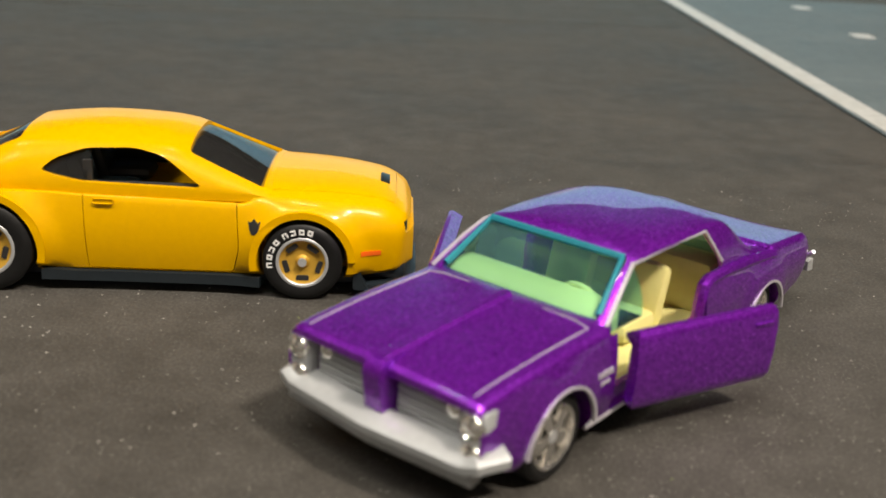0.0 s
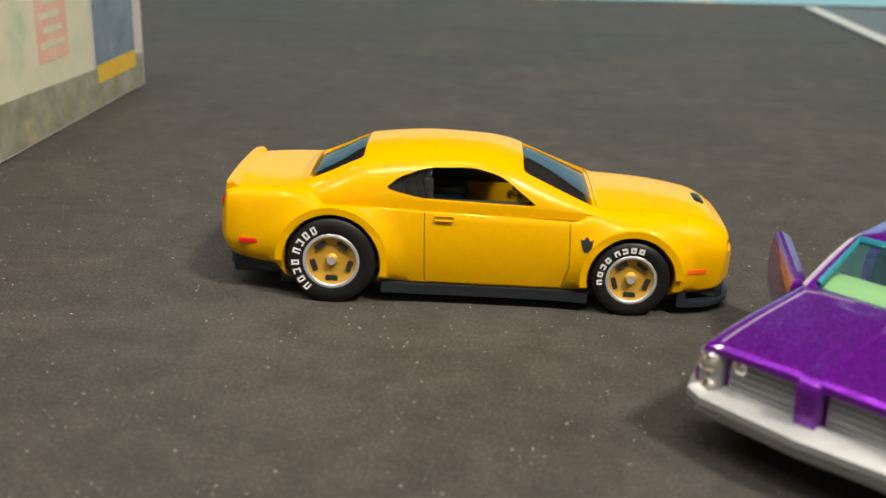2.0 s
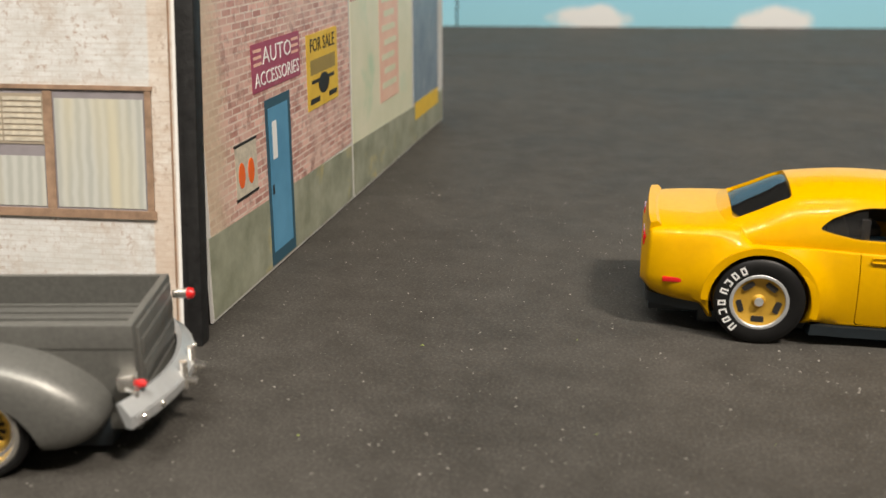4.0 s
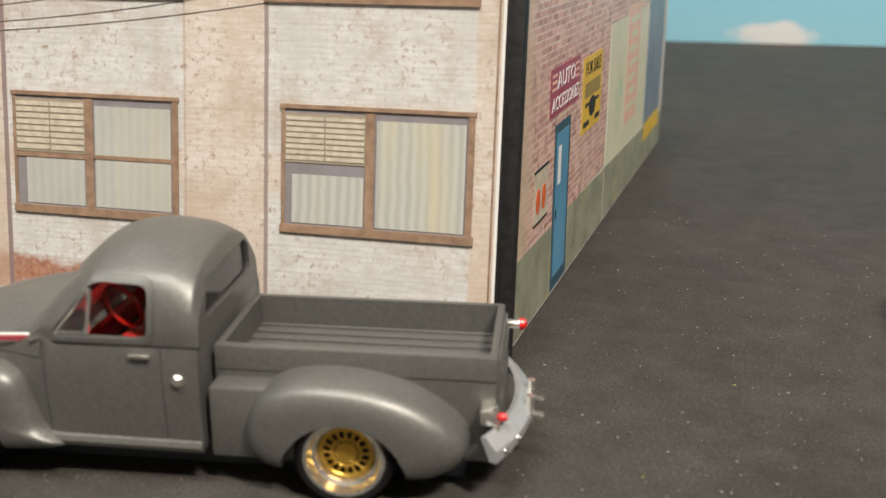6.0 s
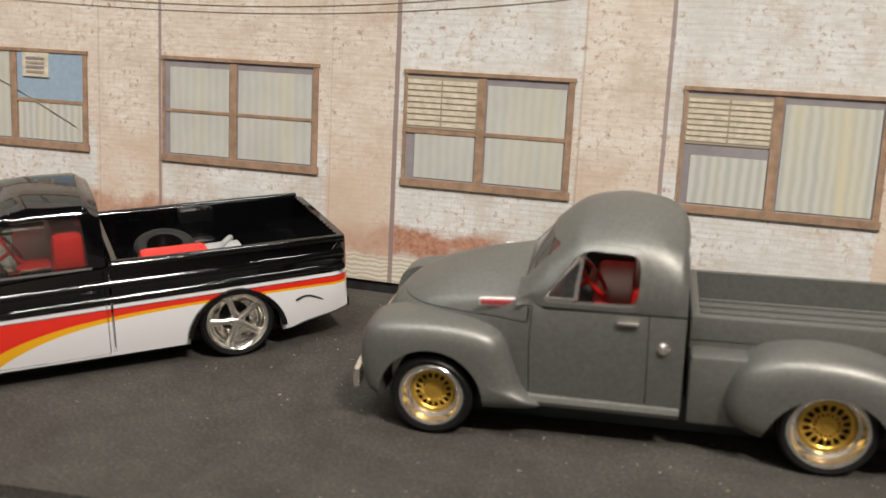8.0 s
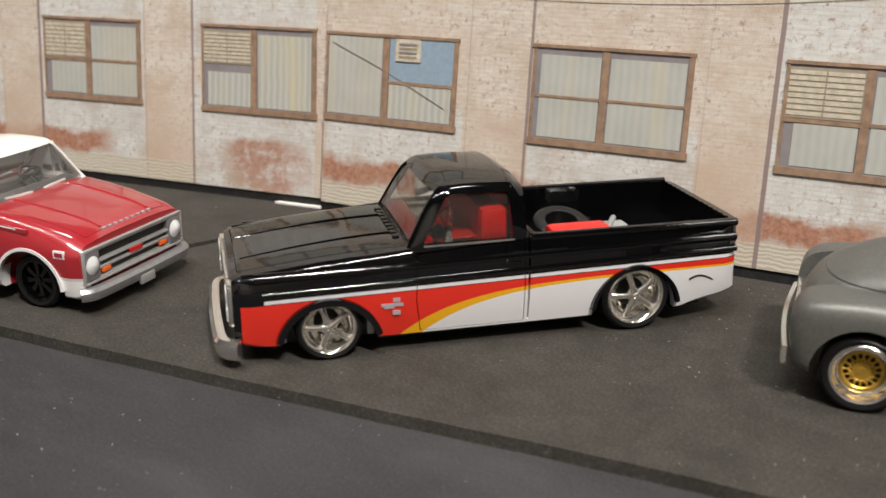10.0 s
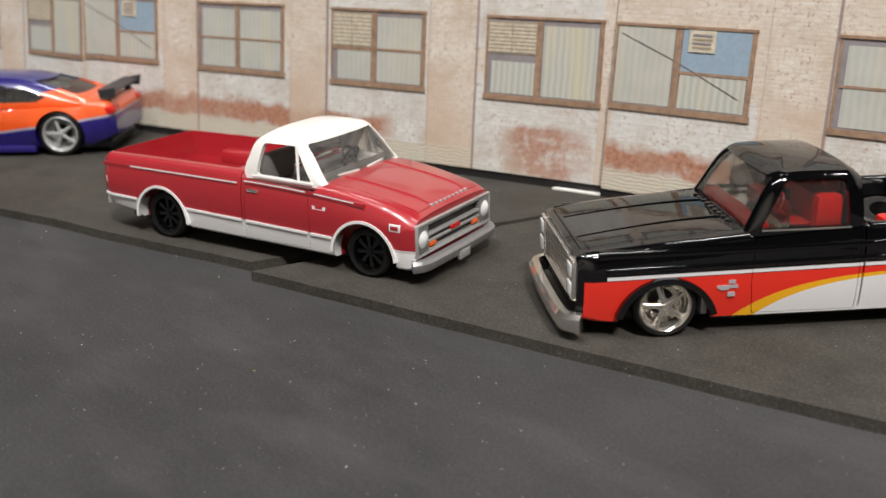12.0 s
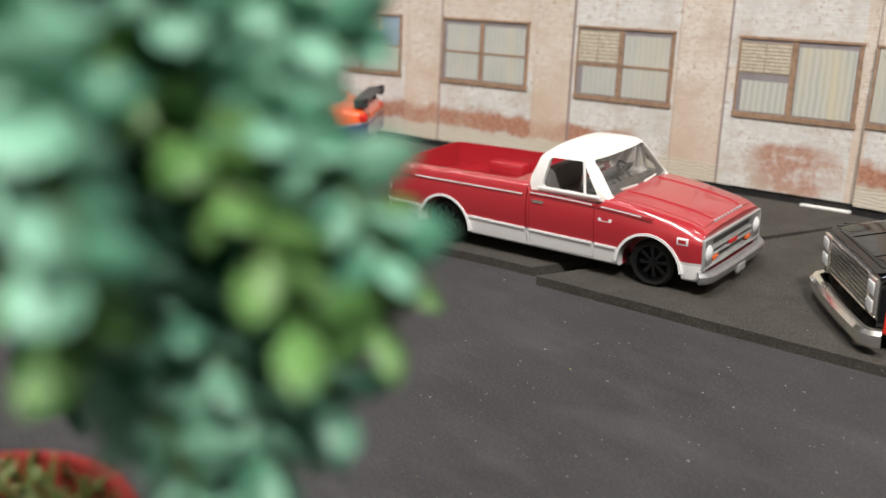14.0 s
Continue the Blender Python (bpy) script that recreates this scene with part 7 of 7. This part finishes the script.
    for s in (1, -1):
        part("vent_frame", rod((9.3, s * 12.0, 15.2), (8.4, s * 10.9, 21.2), 0.3), WHITE, car, "white quarter light bar")
        part("window_seal", box(-0.8, 12.6, s * 12.5 - 0.2, s * 12.5 + 0.2, 14.9, 15.4, 0.1), BRIGHTPAINT, car, "silver sill strip")
        part("wheel_lip", arch_lip(23.4, 3.6, 6.55, s * 13.3, 0.5, 0.7, 4, 176), BRIGHTPAINT, car, "silver wheel lip")
        part("wheel_lip", arch_lip(-23.4, 3.9, 6.55, s * 13.3, 0.5, 0.7, 0, 180), BRIGHTPAINT, car, "silver wheel lip")
        part("bed_line", bar([(-38.5 + 34.5 * t, s * 13.02, 13.5 + 0.05 * t) for t in np.linspace(0, 1, 6)], [(-0.25, -0.3), (0.15, -0.25), (0.28, 0.0), (0.15, 0.25), (-0.25, 0.3)] if s > 0 else [(-0.15, 0.25), (-0.28, 0.0), (-0.15, -0.25), (0.25, -0.3), (0.25, 0.3)]), red, car)
        # pale bar put on the bed crease in place of its highlight
        part("bright_line", bar([(-31.0 + 27.0 * t, s * 13.27, 13.62 + 0.05 * t) for t in np.linspace(0, 1, 6)], [(-0.06, -0.12), (0.06, -0.12), (0.06, 0.12), (-0.06, 0.12)]), BRIGHTPAINT, car, "thin pale line drawn for the crease highlight")
        for a, e in ((-17.0, -3.4), (-2.2, 11.6), (12.4, 16.8), (-39.0, -30.0)):
            part("bright_line", bar([(x, s * f["wm"](x) - s * 0.02, 6.75 - 0.018 * x) for x in np.linspace(a, e, 6)], [(-0.1, -0.2), (0.1, -0.2), (0.1, 0.2), (-0.1, 0.2)]), BRIGHTPAINT, car, "bright trim line over the white flank")
        lamp = part("marker_lamp", box(-37.9, -35.6, s * 13.1 - 0.27, s * 13.1 + 0.27, 9.7, 11.0, 0.1), BRIGHTPAINT, car, "silver framed side marker")
        part("lens", box(-37.5, -36.0, s * 13.1 - 0.34, s * 13.1 + 0.34, 10.0, 10.7), red, lamp)
        lamp = part("marker_lamp", box(28.9, 31.1, s * 13.3 - 0.25, s * 13.3 + 0.25, 9.4, 10.7, 0.1), BRIGHTPAINT, car, "silver framed side marker")
        part("lens", box(29.25, 30.75, s * 13.3 - 0.31, s * 13.3 + 0.31, 9.72, 10.4), red, lamp)
        part("emblem", prism(rounded([(12.9, 11.7), (13.6, 11.7), (13.6, 11.2), (15.2, 11.2), (15.2, 11.7), (15.9, 11.7), (15.7, 10.9), (15.0, 10.7), (14.8, 9.5), (14.0, 9.5), (13.8, 10.7), (13.1, 10.9)], 0.15), "y", s * 13.3 - 0.12, s * 13.3 + 0.12), BRIGHTPAINT, car, "small silver emblem")
        part("wheel_tub", box(-27.5, -18.0, s * 9.4 - 1.8, s * 9.4 + 1.8, 9.8, 13.0, 1.0), red, car)
        head = part("headlight", box(32.4, 33.8, s * 10.5 - 1.75, s * 10.5 + 1.75, 5.5, 10.3, 0.3), plain("dark_silver_bezel", (0.24, 0.24, 0.25), 0.35, metal=0.4), car, "square silver headlamp surround")
        part("lens", moved(lathe([(0.02, 0.6), (0.9, 0.45), (1.5, 0.0), (1.5, -0.5)], 24), Matrix.Translation((33.8, s * 10.5, 7.9)) @ Matrix.Rotation(radians(-90), 4, "Z")), LAMPWHITE, head)
        part("indicator", box(33.0, 33.8, s * 7.3 - 1.0, s * 7.3 + 1.0, 6.0, 6.8, 0.15), ORANGELENS, car, "orange indicator in the grille")
        part("tail_lamp", box(-39.8, -39.0, s * 11.2 - 0.8, s * 11.2 + 0.8, 8.2, 12.4, 0.2), REDLENS, car)
        part("wiper", bar([(14.6 - 0.5 * t, s * (1.4 + 5.5 * t), 15.5 + 0.2 * t) for t in np.linspace(0, 1, 5)], [(-0.2, -0.12), (0.2, -0.12), (0.2, 0.2), (-0.2, 0.2)]), WHITE, car)
    grille = part("grille", box(32.1, 32.8, -8.8, 8.8, 5.4, 10.4), INKBLACK, car, "black grille with silver bars")
    for z in (5.5, 7.0, 8.1, 10.1):
        part("grille_bar", box(32.4, 33.7, -8.9, 8.9, z - 0.22, z + 0.22, 0.1), SILVER, grille)
    part("grille_emblem", prism(rounded([(-1.5, 7.25), (1.5, 7.25), (1.5, 7.95), (-1.5, 7.95)], 0.2), "x", 33.4, 33.9), REDLENS, grille)
    part("grille_surround", joined([box(32.4, 33.9, -12.3, 12.3, 10.2, 10.65, 0.12), box(32.4, 33.9, -12.3, 12.3, 5.0, 5.4, 0.12)] + [box(32.4, 33.9, c - 0.2, c + 0.2, 5.0, 10.6, 0.12) for c in (-12.3, 12.3)]), SILVER, car)
    for k in range(9):
        part("hood_letter", box(32.2, 32.7, -5.6 + 1.4 * k - 0.38, -5.6 + 1.4 * k + 0.38, 12.0, 12.62), INKSILVER, car)
    part("front_bumper", bar([(34.8 + 0.3 * math.cos(y / 9.0) - 1.5 * (abs(y) / 13.3) ** 14, y, 3.75) for y in np.linspace(-13.3, 13.3, 33)], [(-0.9, -1.0), (0.3, -1.0), (0.6, -0.35), (0.6, 0.4), (0.2, 0.95), (-0.9, 0.95)]), plain("worn_silver_bumper", (0.33, 0.33, 0.34), 0.3, metal=0.6, grain=0.1), car, "dull silver front bumper")
    part("number_plate", box(35.2, 35.8, -1.8, 1.8, 2.0, 3.6, 0.15), SILVER, car, "blank silver plate on the bumper")
    part("rear_bumper", bar([(-39.6, y, 5.4) for y in np.linspace(-11.6, 11.6, 9)], [(-0.5, -0.6), (0.5, -0.6), (0.5, 0.6), (-0.5, 0.6)]), WHITE, car, "white rear bumper")
    part("tailgate", box(-39.6, -38.6, -10.4, 10.4, 6.0, 15.0, 0.3), red, car)
    part("bed_floor", box(-38.0, -4.4, -10.9, 10.9, 10.0, 10.4, 0.1), red, car)
    part("spare_cover", prism(rounded([(-12.5, -6.0), (-5.2, -6.0), (-5.2, 6.0), (-12.5, 6.0)], 2.5), "z", 10.2, 13.2), red, car, "red moulded cover in the bed")
    part("interior", joined([box(-2.0, 0.6, -10.6, 10.6, 10.8, 18.4, 0.7), box(-1.0, 5.5, -10.6, 10.6, 10.8, 13.6, 0.7), box(10.4, 12.8, -10.6, 10.6, 11, 15.6, 0.5)]), plain("grey_interior_plastic", (0.16, 0.155, 0.15), 0.5), car, "dark bench seat and dashboard")
    part("steering_wheel", steering(8.2, 5.0, 16.2, 2.0), DARKIN, car)
    part("base", box(-36, 29, -9.2, 9.2, 1.8, 4.2, 0.4), BASEBLACK, car, "black base")
    add_wheels(car, "spokes", [(-23.6, 12.2, 4.7, 4.7, 3.6), (23.6, 12.2, 4.5, 4.5, 3.5)], 4.4)
    return car


red_pickup(from_hubs((-339.0, 6.3), (-294.0, 19.8), 13.0, -1))

# ---- the small street cars at the far end of the row ----


def street_paint(name, base, stops):
    """Enamel with slanting printed stripes: (height at the front, slope, thickness, colour)."""
    m, nt, b = material(name)
    x, y, z = mm_axes(nt)
    col = None
    for z0, slope, thick, colour in stops:
        line = calc(nt, "MULTIPLY_ADD", x, slope, z0)
        inside = calc(nt, "MULTIPLY", step(nt, z, calc(nt, "SUBTRACT", line, thick), 0.15), step(nt, line, z, 0.15))
        col = mix(nt, inside, base if col is None else col, colour)
    link(nt, col, b.inputs["Base Color"])
    b.inputs["Roughness"].default_value = 0.32
    b.inputs["Coat Weight"].default_value, b.inputs["Coat Roughness"].default_value = 1.0, 0.05
    return m


def street_coupe(m, label, paint, wing, wing_mat, glass_mat, group="die-cast cars", rear_black=False):
    car = thing("toy_car", m, label, "toy car", group)
    f = dict(zb=curve_of((-35.0, 4.6), (-31, 3.2), (-28, 1.9), (29, 1.9), (36, 2.4)),
             wb=curve_of((-35.0, 9.6), (-32.8, 11.6), (30, 11.8), (36, 7.0)), zm=const(7.6),
             wm=curve_of((-35.0, 10.4), (-32.8, 12.3), (-21, 13.0), (0, 12.4), (21, 12.8), (31, 11.8), (36, 7.2)),
             zs=curve_of((-35.0, 10.6), (-33.6, 12.8), (-24, 13.2), (-8, 12.4), (14, 11.4), (28, 9.6), (36, 6.8)),
             ws=curve_of((-35.0, 9.4), (-32.8, 11.2), (-20, 11.8), (14, 11.4), (30, 10.2), (36, 6.0)),
             zt=curve_of((-35.0, 11.0), (-33.6, 13.4), (-28, 13.8), (-27, 9.0), (14, 9.0), (15.5, 12.4), (28, 10.6), (36, 7.2)), r=const(1.4), p=curve_of((-28, 3.0), (-27, 9.0), (14, 9.0), (16, 2.5)))
    hull = loft(-35.0, 36, f, 90, [(-21.7, 4.8, 6.0, 0.6, 1.5), (21.7, 4.8, 6.0, 0.6, 1.5)], side=12)
    for x in (-21.7, 21.7):
        hull = boolean(hull, joined([tube(x, s * 8.6, s * 18, 5.2, 6.0) for s in (1, -1)]))
    hull, left, right = door_pair(hull, rounded([(-7, 2.6), (12, 2.6), (13, 7), (12, 15), (-8, 15)], 0.6), 10.8, 18)
    part("body", hull, paint, car)
    for me in (left, right):
        part("door", me, paint, car)
    g = dict(zb=const(11.0), wb=const(11.2), zm=const(12.2), wm=const(11.4),
             zs=curve_of((-29, 13.2), (-20, 15.6), (-10, 17.4), (0, 17.6), (6, 16.4), (17, 11.8)), ws=curve_of((-29, 9.4), (-10, 9.0), (4, 9.2), (17, 10.4)),
             zt=curve_of((-29, 13.7), (-20, 17.0), (-10, 19.0), (-1, 19.2), (6, 17.8), (17, 12.3)), r=const(1.6), p=const(2.4))
    cabin = boolean(loft(-29, 17, g, 60), loft(-27, 15.6, shrunk(g, 0.7, 4.0), 40))
    side_glass = rounded([(-18.6, 14.2), (-12, 16.3), (-1, 16.5), (3.2, 15.6), (8.4, 12.6), (-16, 13.0)], 0.5)
    cabin = boolean(cabin, prism(side_glass, "y", -16, 16))
    cabin = boolean(cabin, prism(rounded([(-9.4, 12.6), (9.4, 12.6), (8.0, 17.0), (-8.0, 17.0)], 0.8), "x", 4.4, 24))
    cabin = boolean(cabin, prism(rounded([(-8.4, 14.3), (8.4, 14.3), (7.0, 17.6), (-7.0, 17.6)], 0.8), "x", -34, -13.0))
    part("roof", cabin, paint, car)
    part("glass", loft(-28, 16.4, shrunk(g, 0.42), 40), glass_mat, car, "tinted plastic windows")
    part("interior", joined([seat(-5, y, 6, 7, 7, 9.0, 14) for y in (-5, 5)] + [box(9, 13, -10, 10, 9, 12, 0.5), box(-16, -12, -9, 9, 9, 13, 0.8)]), DARKIN, car, "dark moulded seats")
    for s in (1, -1):
        part("pillar", box(-8.6, -7.6, s * 10.2 - 0.3, s * 10.2 + 0.3, 12.0, 17.0), DARKIN, car)
        part("tail_lamp", box(-35.1, -32.7, s * 9.4 - 2.4, s * 9.4 + 2.4, 10.0, 11.8, 0.4), REDLENS, car)
        part("headlight", box(31.0, 34.0, s * 8.4 - 2.0, s * 8.4 + 2.0, 7.2, 8.6, 0.5), LAMPWHITE, car)
        part("side_skirt", box(-15.4, 15.4, s * 12.0 - 0.9, s * 12.0 + 0.9, 1.0, 2.6, 0.3), paint if not rear_black else BASEBLACK, car)
        part("mirror", box(9.0, 11.4, s * 12.6 - 1.0, s * 12.6 + 1.0, 12.4, 13.8, 0.5), paint, car)
        if rear_black:
            part("exhaust", moved(ring_of(0.6, 1.0, -1.0, 0.6, 20), Matrix.Translation((-35.1, s * 7.0, 3.2)) @ Matrix.Rotation(radians(90), 4, "Z")), CHROME, car, "chrome exhaust tip")
            part("vent", box(-34.5, -33.4, s * 0.1 - 0.05 + s * 4.0 - 3.6, s * 4.0 + 3.6, 8.2, 8.8, 0.1), INKBLACK, car, "dark vent slot")
    if rear_black:
        part("diffuser", box(-35.4, -30.5, -10.6, 10.6, 1.4, 4.8, 0.6), BASEBLACK, car, "black rear diffuser")
    if wing:
        blade = bar([(-33.2 + 0.4 * math.cos(y / 8), y, wing) for y in np.linspace(-10.4, 10.4, 15)], [(-2.0, -0.1), (-1.8, 0.35), (1.6, 0.9), (2.0, 0.7), (0, 0.1)])
        part("wing", blade, wing_mat, car, "raised rear wing")
        for s in (1, -1):
            part("wing_plate", prism(rounded([(-35.2, wing - 1.3), (-31.6, wing - 1.3), (-31.4, wing + 0.6), (-35.6, wing + 1.3)], 0.4), "y", s * 10.4 - 0.25, s * 10.4 + 0.25), wing_mat, car)
            part("wing_stay", box(-34.0, -32.4, s * 6.4 - 0.4, s * 6.4 + 0.4, 12.4, wing + 0.2, 0.1), wing_mat, car)
    part("base", box(-33, 33, -9.4, 9.4, 1.2, 3.2, 0.4), BASEBLACK, car, "black base")
    add_wheels(car, "fivedull", [(-21.7, 12.9, 5.4, 5.4, 4.3), (21.7, 12.8, 5.4, 5.4, 4.3)], 4.2)
    return car


INDIGO, ORANGE, STEEL = (0.013, 0.007, 0.14), (0.78, 0.095, 0.008), (0.36, 0.36, 0.44)
street_coupe(from_hubs((-422.5, 21.0), (-453.5, -11.8), 13.6, 1) @ Matrix.Scale(1.06, 4), "indigo and orange die-cast street coupe with a dark rear wing",
             street_paint("indigo_orange_enamel", INDIGO, [(11.6, -0.2, 14.0, ORANGE), (5.2, -0.14, 20.0, INDIGO), (5.2, -0.14, 0.5, STEEL)]), 14.9, plain("dark_grey_wing", (0.03, 0.03, 0.034), 0.35), GLASS_SMOKE)
street_coupe(stand(-440.0, -45.0, 200.0, -0.0018), "white die-cast sports car with black rear diffuser on the road sheet",
             street_paint("white_enamel_red_marks", (0.78, 0.76, 0.71), [(12.9, 0.0, 0.5, (0.72, 0.22, 0.18)), (5.6, 0.0, 0.4, (0.72, 0.22, 0.18))]), 0, WHITE, GLASS_SMOKE, rear_black=True)
street_coupe(stand(-530.0, 3.0, 206.0), "silver die-cast street car with blue flashes and blue wing",
             street_paint("silver_blue_enamel", (0.56, 0.58, 0.62), [(9.6, -0.06, 1.6, (0.05, 0.19, 0.62)), (7.4, -0.12, 0.9, (0.06, 0.2, 0.6)), (6.4, -0.03, 0.6, (0.4, 0.45, 0.6))]), 17.6, plain("blue_wing_plastic", (0.03, 0.12, 0.5), 0.35), GLASS_DIM)

# ---- the small potted plant beside the road ----


def leaf_material(name, a, c):
    m, nt, b = material(name)
    oi = nt.nodes.new("ShaderNodeNewGeometry")
    v = coords(nt, 1.0)
    col = ramp(nt, oi.outputs["Random Per Island"], ((0.0, a), (1.0, c)))
    col = mix(nt, calc(nt, "MULTIPLY", noise_of(nt, v, 600.0), 0.4), col, tuple(x * 0.5 for x in a))
    link(nt, col, b.inputs["Base Color"])
    b.inputs["Roughness"].default_value = 0.45
    b.inputs["Subsurface Weight"].default_value = 0.0
    return m


LEAFBLUE = leaf_material("blue_green_leaf", (0.09, 0.28, 0.18), (0.36, 0.67, 0.50))
LEAFLIME = leaf_material("yellow_green_leaf", (0.08, 0.2, 0.05), (0.22, 0.42, 0.13))
STEM = plain("green_stem", (0.07, 0.11, 0.03), 0.55, grain=0.2)
POTRED = plain("red_glazed_pot", (0.42, 0.05, 0.04), 0.35, grain=0.12, size=200.0, coat=0.3)
MOSS = leaf_material("dry_moss", (0.14, 0.20, 0.05), (0.30, 0.34, 0.10))


def leaf(bm, m, long, wide, thick):
    """A plump pointed leaf along +x."""
    rows = []
    for t, w in ((0.0, 0.15), (0.25, 0.8), (0.55, 1.0), (0.8, 0.65), (1.0, 0.05)):
        ring = []
        for a in (0, 60, 120, 180, 240, 300):
            c, s = math.cos(radians(a)), math.sin(radians(a))
            ring.append(bm.verts.new(m @ Vector((long * t, wide * 0.5 * w * c, thick * w * s - 0.18 * long * t * t))))
        rows.append(ring)
    for r0, r1 in zip(rows, rows[1:]):
        for j in range(6):
            bm.faces.new((r0[j], r0[(j + 1) % 6], r1[(j + 1) % 6], r1[j]))
    bm.faces.new(rows[0][::-1])
    bm.faces.new(rows[-1])


def potted_plant(x, y, z):
    rng = random.Random(5)
    plant = thing("potted_plant", Matrix.Translation((x, y, z)), "small potted plant with plump blue-green leaves in a red pot", "plant")
    pot = lathe([(0.02, 0.0), (8.0, 0.0), (8.4, 0.8), (9.4, 27.0), (10.5, 27.6), (10.8, 28.4), (10.8, 33.0), (10.4, 33.6), (9.6, 33.6), (9.3, 32.6), (9.0, 31.0), (0.02, 31.0)], 48)
    part("pot", moved(pot, Matrix.Translation((-19.0, 1.5, -1.0)) @ Matrix.Rotation(radians(90), 4, "X")), POTRED, plant, "red glazed pot with a rolled rim")
    bm = bmesh.new()
    for i in range(560):
        a, r = rng.uniform(0, 2 * math.pi), 9.6 * math.sqrt(rng.random())
        m = Matrix.Translation((r * math.cos(a) - 19.0, r * math.sin(a) + 1.5, 31.0)) @ Euler((0, -rng.uniform(0.3, 1.5), rng.uniform(0, 6.3))).to_matrix().to_4x4()
        leaf(bm, m, rng.uniform(1.4, 3.2), 0.6, 0.15)
    part("moss", mesh_of(bm), MOSS, plant, "yellow-green moss in the pot", angle=80)
    part("stem", bar([(-19.0 * (1 - t) ** 1.5 + 0.6 * math.sin(t * 3), 1.5 * (1 - t) + 0.6 * math.sin(t * 5), 30.5 + 34.5 * t) for t in np.linspace(0, 1, 8)], [(1.3 * math.cos(a), 1.3 * math.sin(a)) for a in np.linspace(0, 5.24, 6)], (0, 1, 0)), STEM, plant)
    for i in range(170):
        az = i * 2.39996 + rng.uniform(-0.2, 0.2)
        lift = 1.0 - 2.0 * ((i + 0.5) / 170) * 0.9
        reach = rng.uniform(15.8, 19.6)
        # bare below, but for the side that hangs past the pot
        if lift < -0.08 and math.sin(az) < 0.45:
            continue
        out = Vector((math.cos(az), math.sin(az), 0))
        path = []
        for k in range(9):
            t = k / 8
            flat = math.sqrt(max(0.05, 1 - lift * lift))
            path.append(Vector((0, 0, 60.0)) + out * reach * flat * (t ** 0.9) + Vector((0, 0, lift * reach * 0.95 * math.sin(t * 1.7) + (6 if lift < 0.2 else 2) * math.sin(t * math.pi) - 3.0 * t * t)))
        spray = part("branch", bar(path, [(0.35 * math.cos(a), 0.35 * math.sin(a)) for a in np.linspace(0, 5.03, 5)], (0.01, 0, 1)), STEM, plant)
        bm = bmesh.new()
        for k in range(34):
            t = 0.35 + 0.65 * k / 33
            p = path[0].lerp(path[-1], t) if t > 1 else path[min(8, int(t * 8))].lerp(path[min(8, int(t * 8) + 1)], t * 8 - int(t * 8))
            d = (path[min(8, int(t * 8) + 1)] - path[max(0, int(t * 8) - 1)]).normalized()
            q = d.to_track_quat("X", "Z").to_matrix().to_4x4()
            m = Matrix.Translation(p) @ q @ Euler((k * 2.4, 0, 0)).to_matrix().to_4x4() @ Euler((0, rng.uniform(0.2, 0.7), rng.uniform(0.5, 1.0))).to_matrix().to_4x4()
            leaf(bm, m, rng.uniform(2.1, 3.3), rng.uniform(1.4, 2.2), 0.4)
        part("leaves", mesh_of(bm), LEAFLIME if i % 4 == 1 else LEAFBLUE, spray, "plump green leaves", angle=80)
    return plant


potted_plant(-0.2134, -0.1062, -0.0018)

# ---- dust and crumbs on the mats ----


def dust(name, count, spread, z, mat, label, seed, small, large, power=2.5):
    rng = random.Random(seed)
    verts, faces = [], []
    for i in range(count):
        x, y = rng.uniform(*spread[0]), rng.uniform(*spread[1])
        r = small + (large - small) * rng.random() ** power
        n, turn, b = rng.choice((3, 4, 5)), rng.uniform(0, 6.3), len(verts)
        for k in range(n):
            a = turn + 2 * math.pi * k / n
            q = r * rng.uniform(0.5, 1.2)
            verts.append((x + q * math.cos(a), y + q * 0.7 * math.sin(a), z + 0.02))
        verts.append((x, y, z + 0.02 + r * 0.5))
        faces += [(b + k, b + (k + 1) % n, b + n) for k in range(n)]
    me = bpy.data.meshes.new(name)
    me.from_pydata(verts, [], faces)
    return tagged(part(name, me, mat, None, label, angle=5), category="dust", kind="stuff")


DUSTPALE = plain("pale_dust", (0.25, 0.235, 0.21), 0.8, grain=0.3, size=1500.0)
DUSTGREEN = plain("green_crumb", (0.22, 0.27, 0.06), 0.7, grain=0.3)
dust("dust", 9000, ((-210, 110), (62, 220)), 0.0, DUSTPALE, "pale dust specks scattered over the charcoal mat", 3, 0.03, 0.26, 4.5)
dust("dust", 1300, ((-420, -120), (15, 110)), 0.0, DUSTPALE, "pale dust specks scattered by the parked trucks", 4, 0.04, 0.22, 3.5)
dust("dust", 3600, ((-420, -100), (-110, 10)), -1.8, DUSTPALE, "pale dust specks on the black road sheet", 6, 0.03, 0.24, 4.5)
dust("dust", 5000, ((10, 110), (62, 140)), 0.0, DUSTPALE, "dense fine dust by the open door", 12, 0.03, 0.13, 2.5)
dust("crumbs", 26, ((-200, 60), (70, 170)), 0.0, DUSTGREEN, "tiny green crumbs on the mat", 8, 0.15, 0.35, 1.5)
dust("crumbs", 10, ((-360, -200), (-60, 5)), -1.8, DUSTGREEN, "tiny green crumbs on the road sheet", 9, 0.12, 0.3, 1.5)
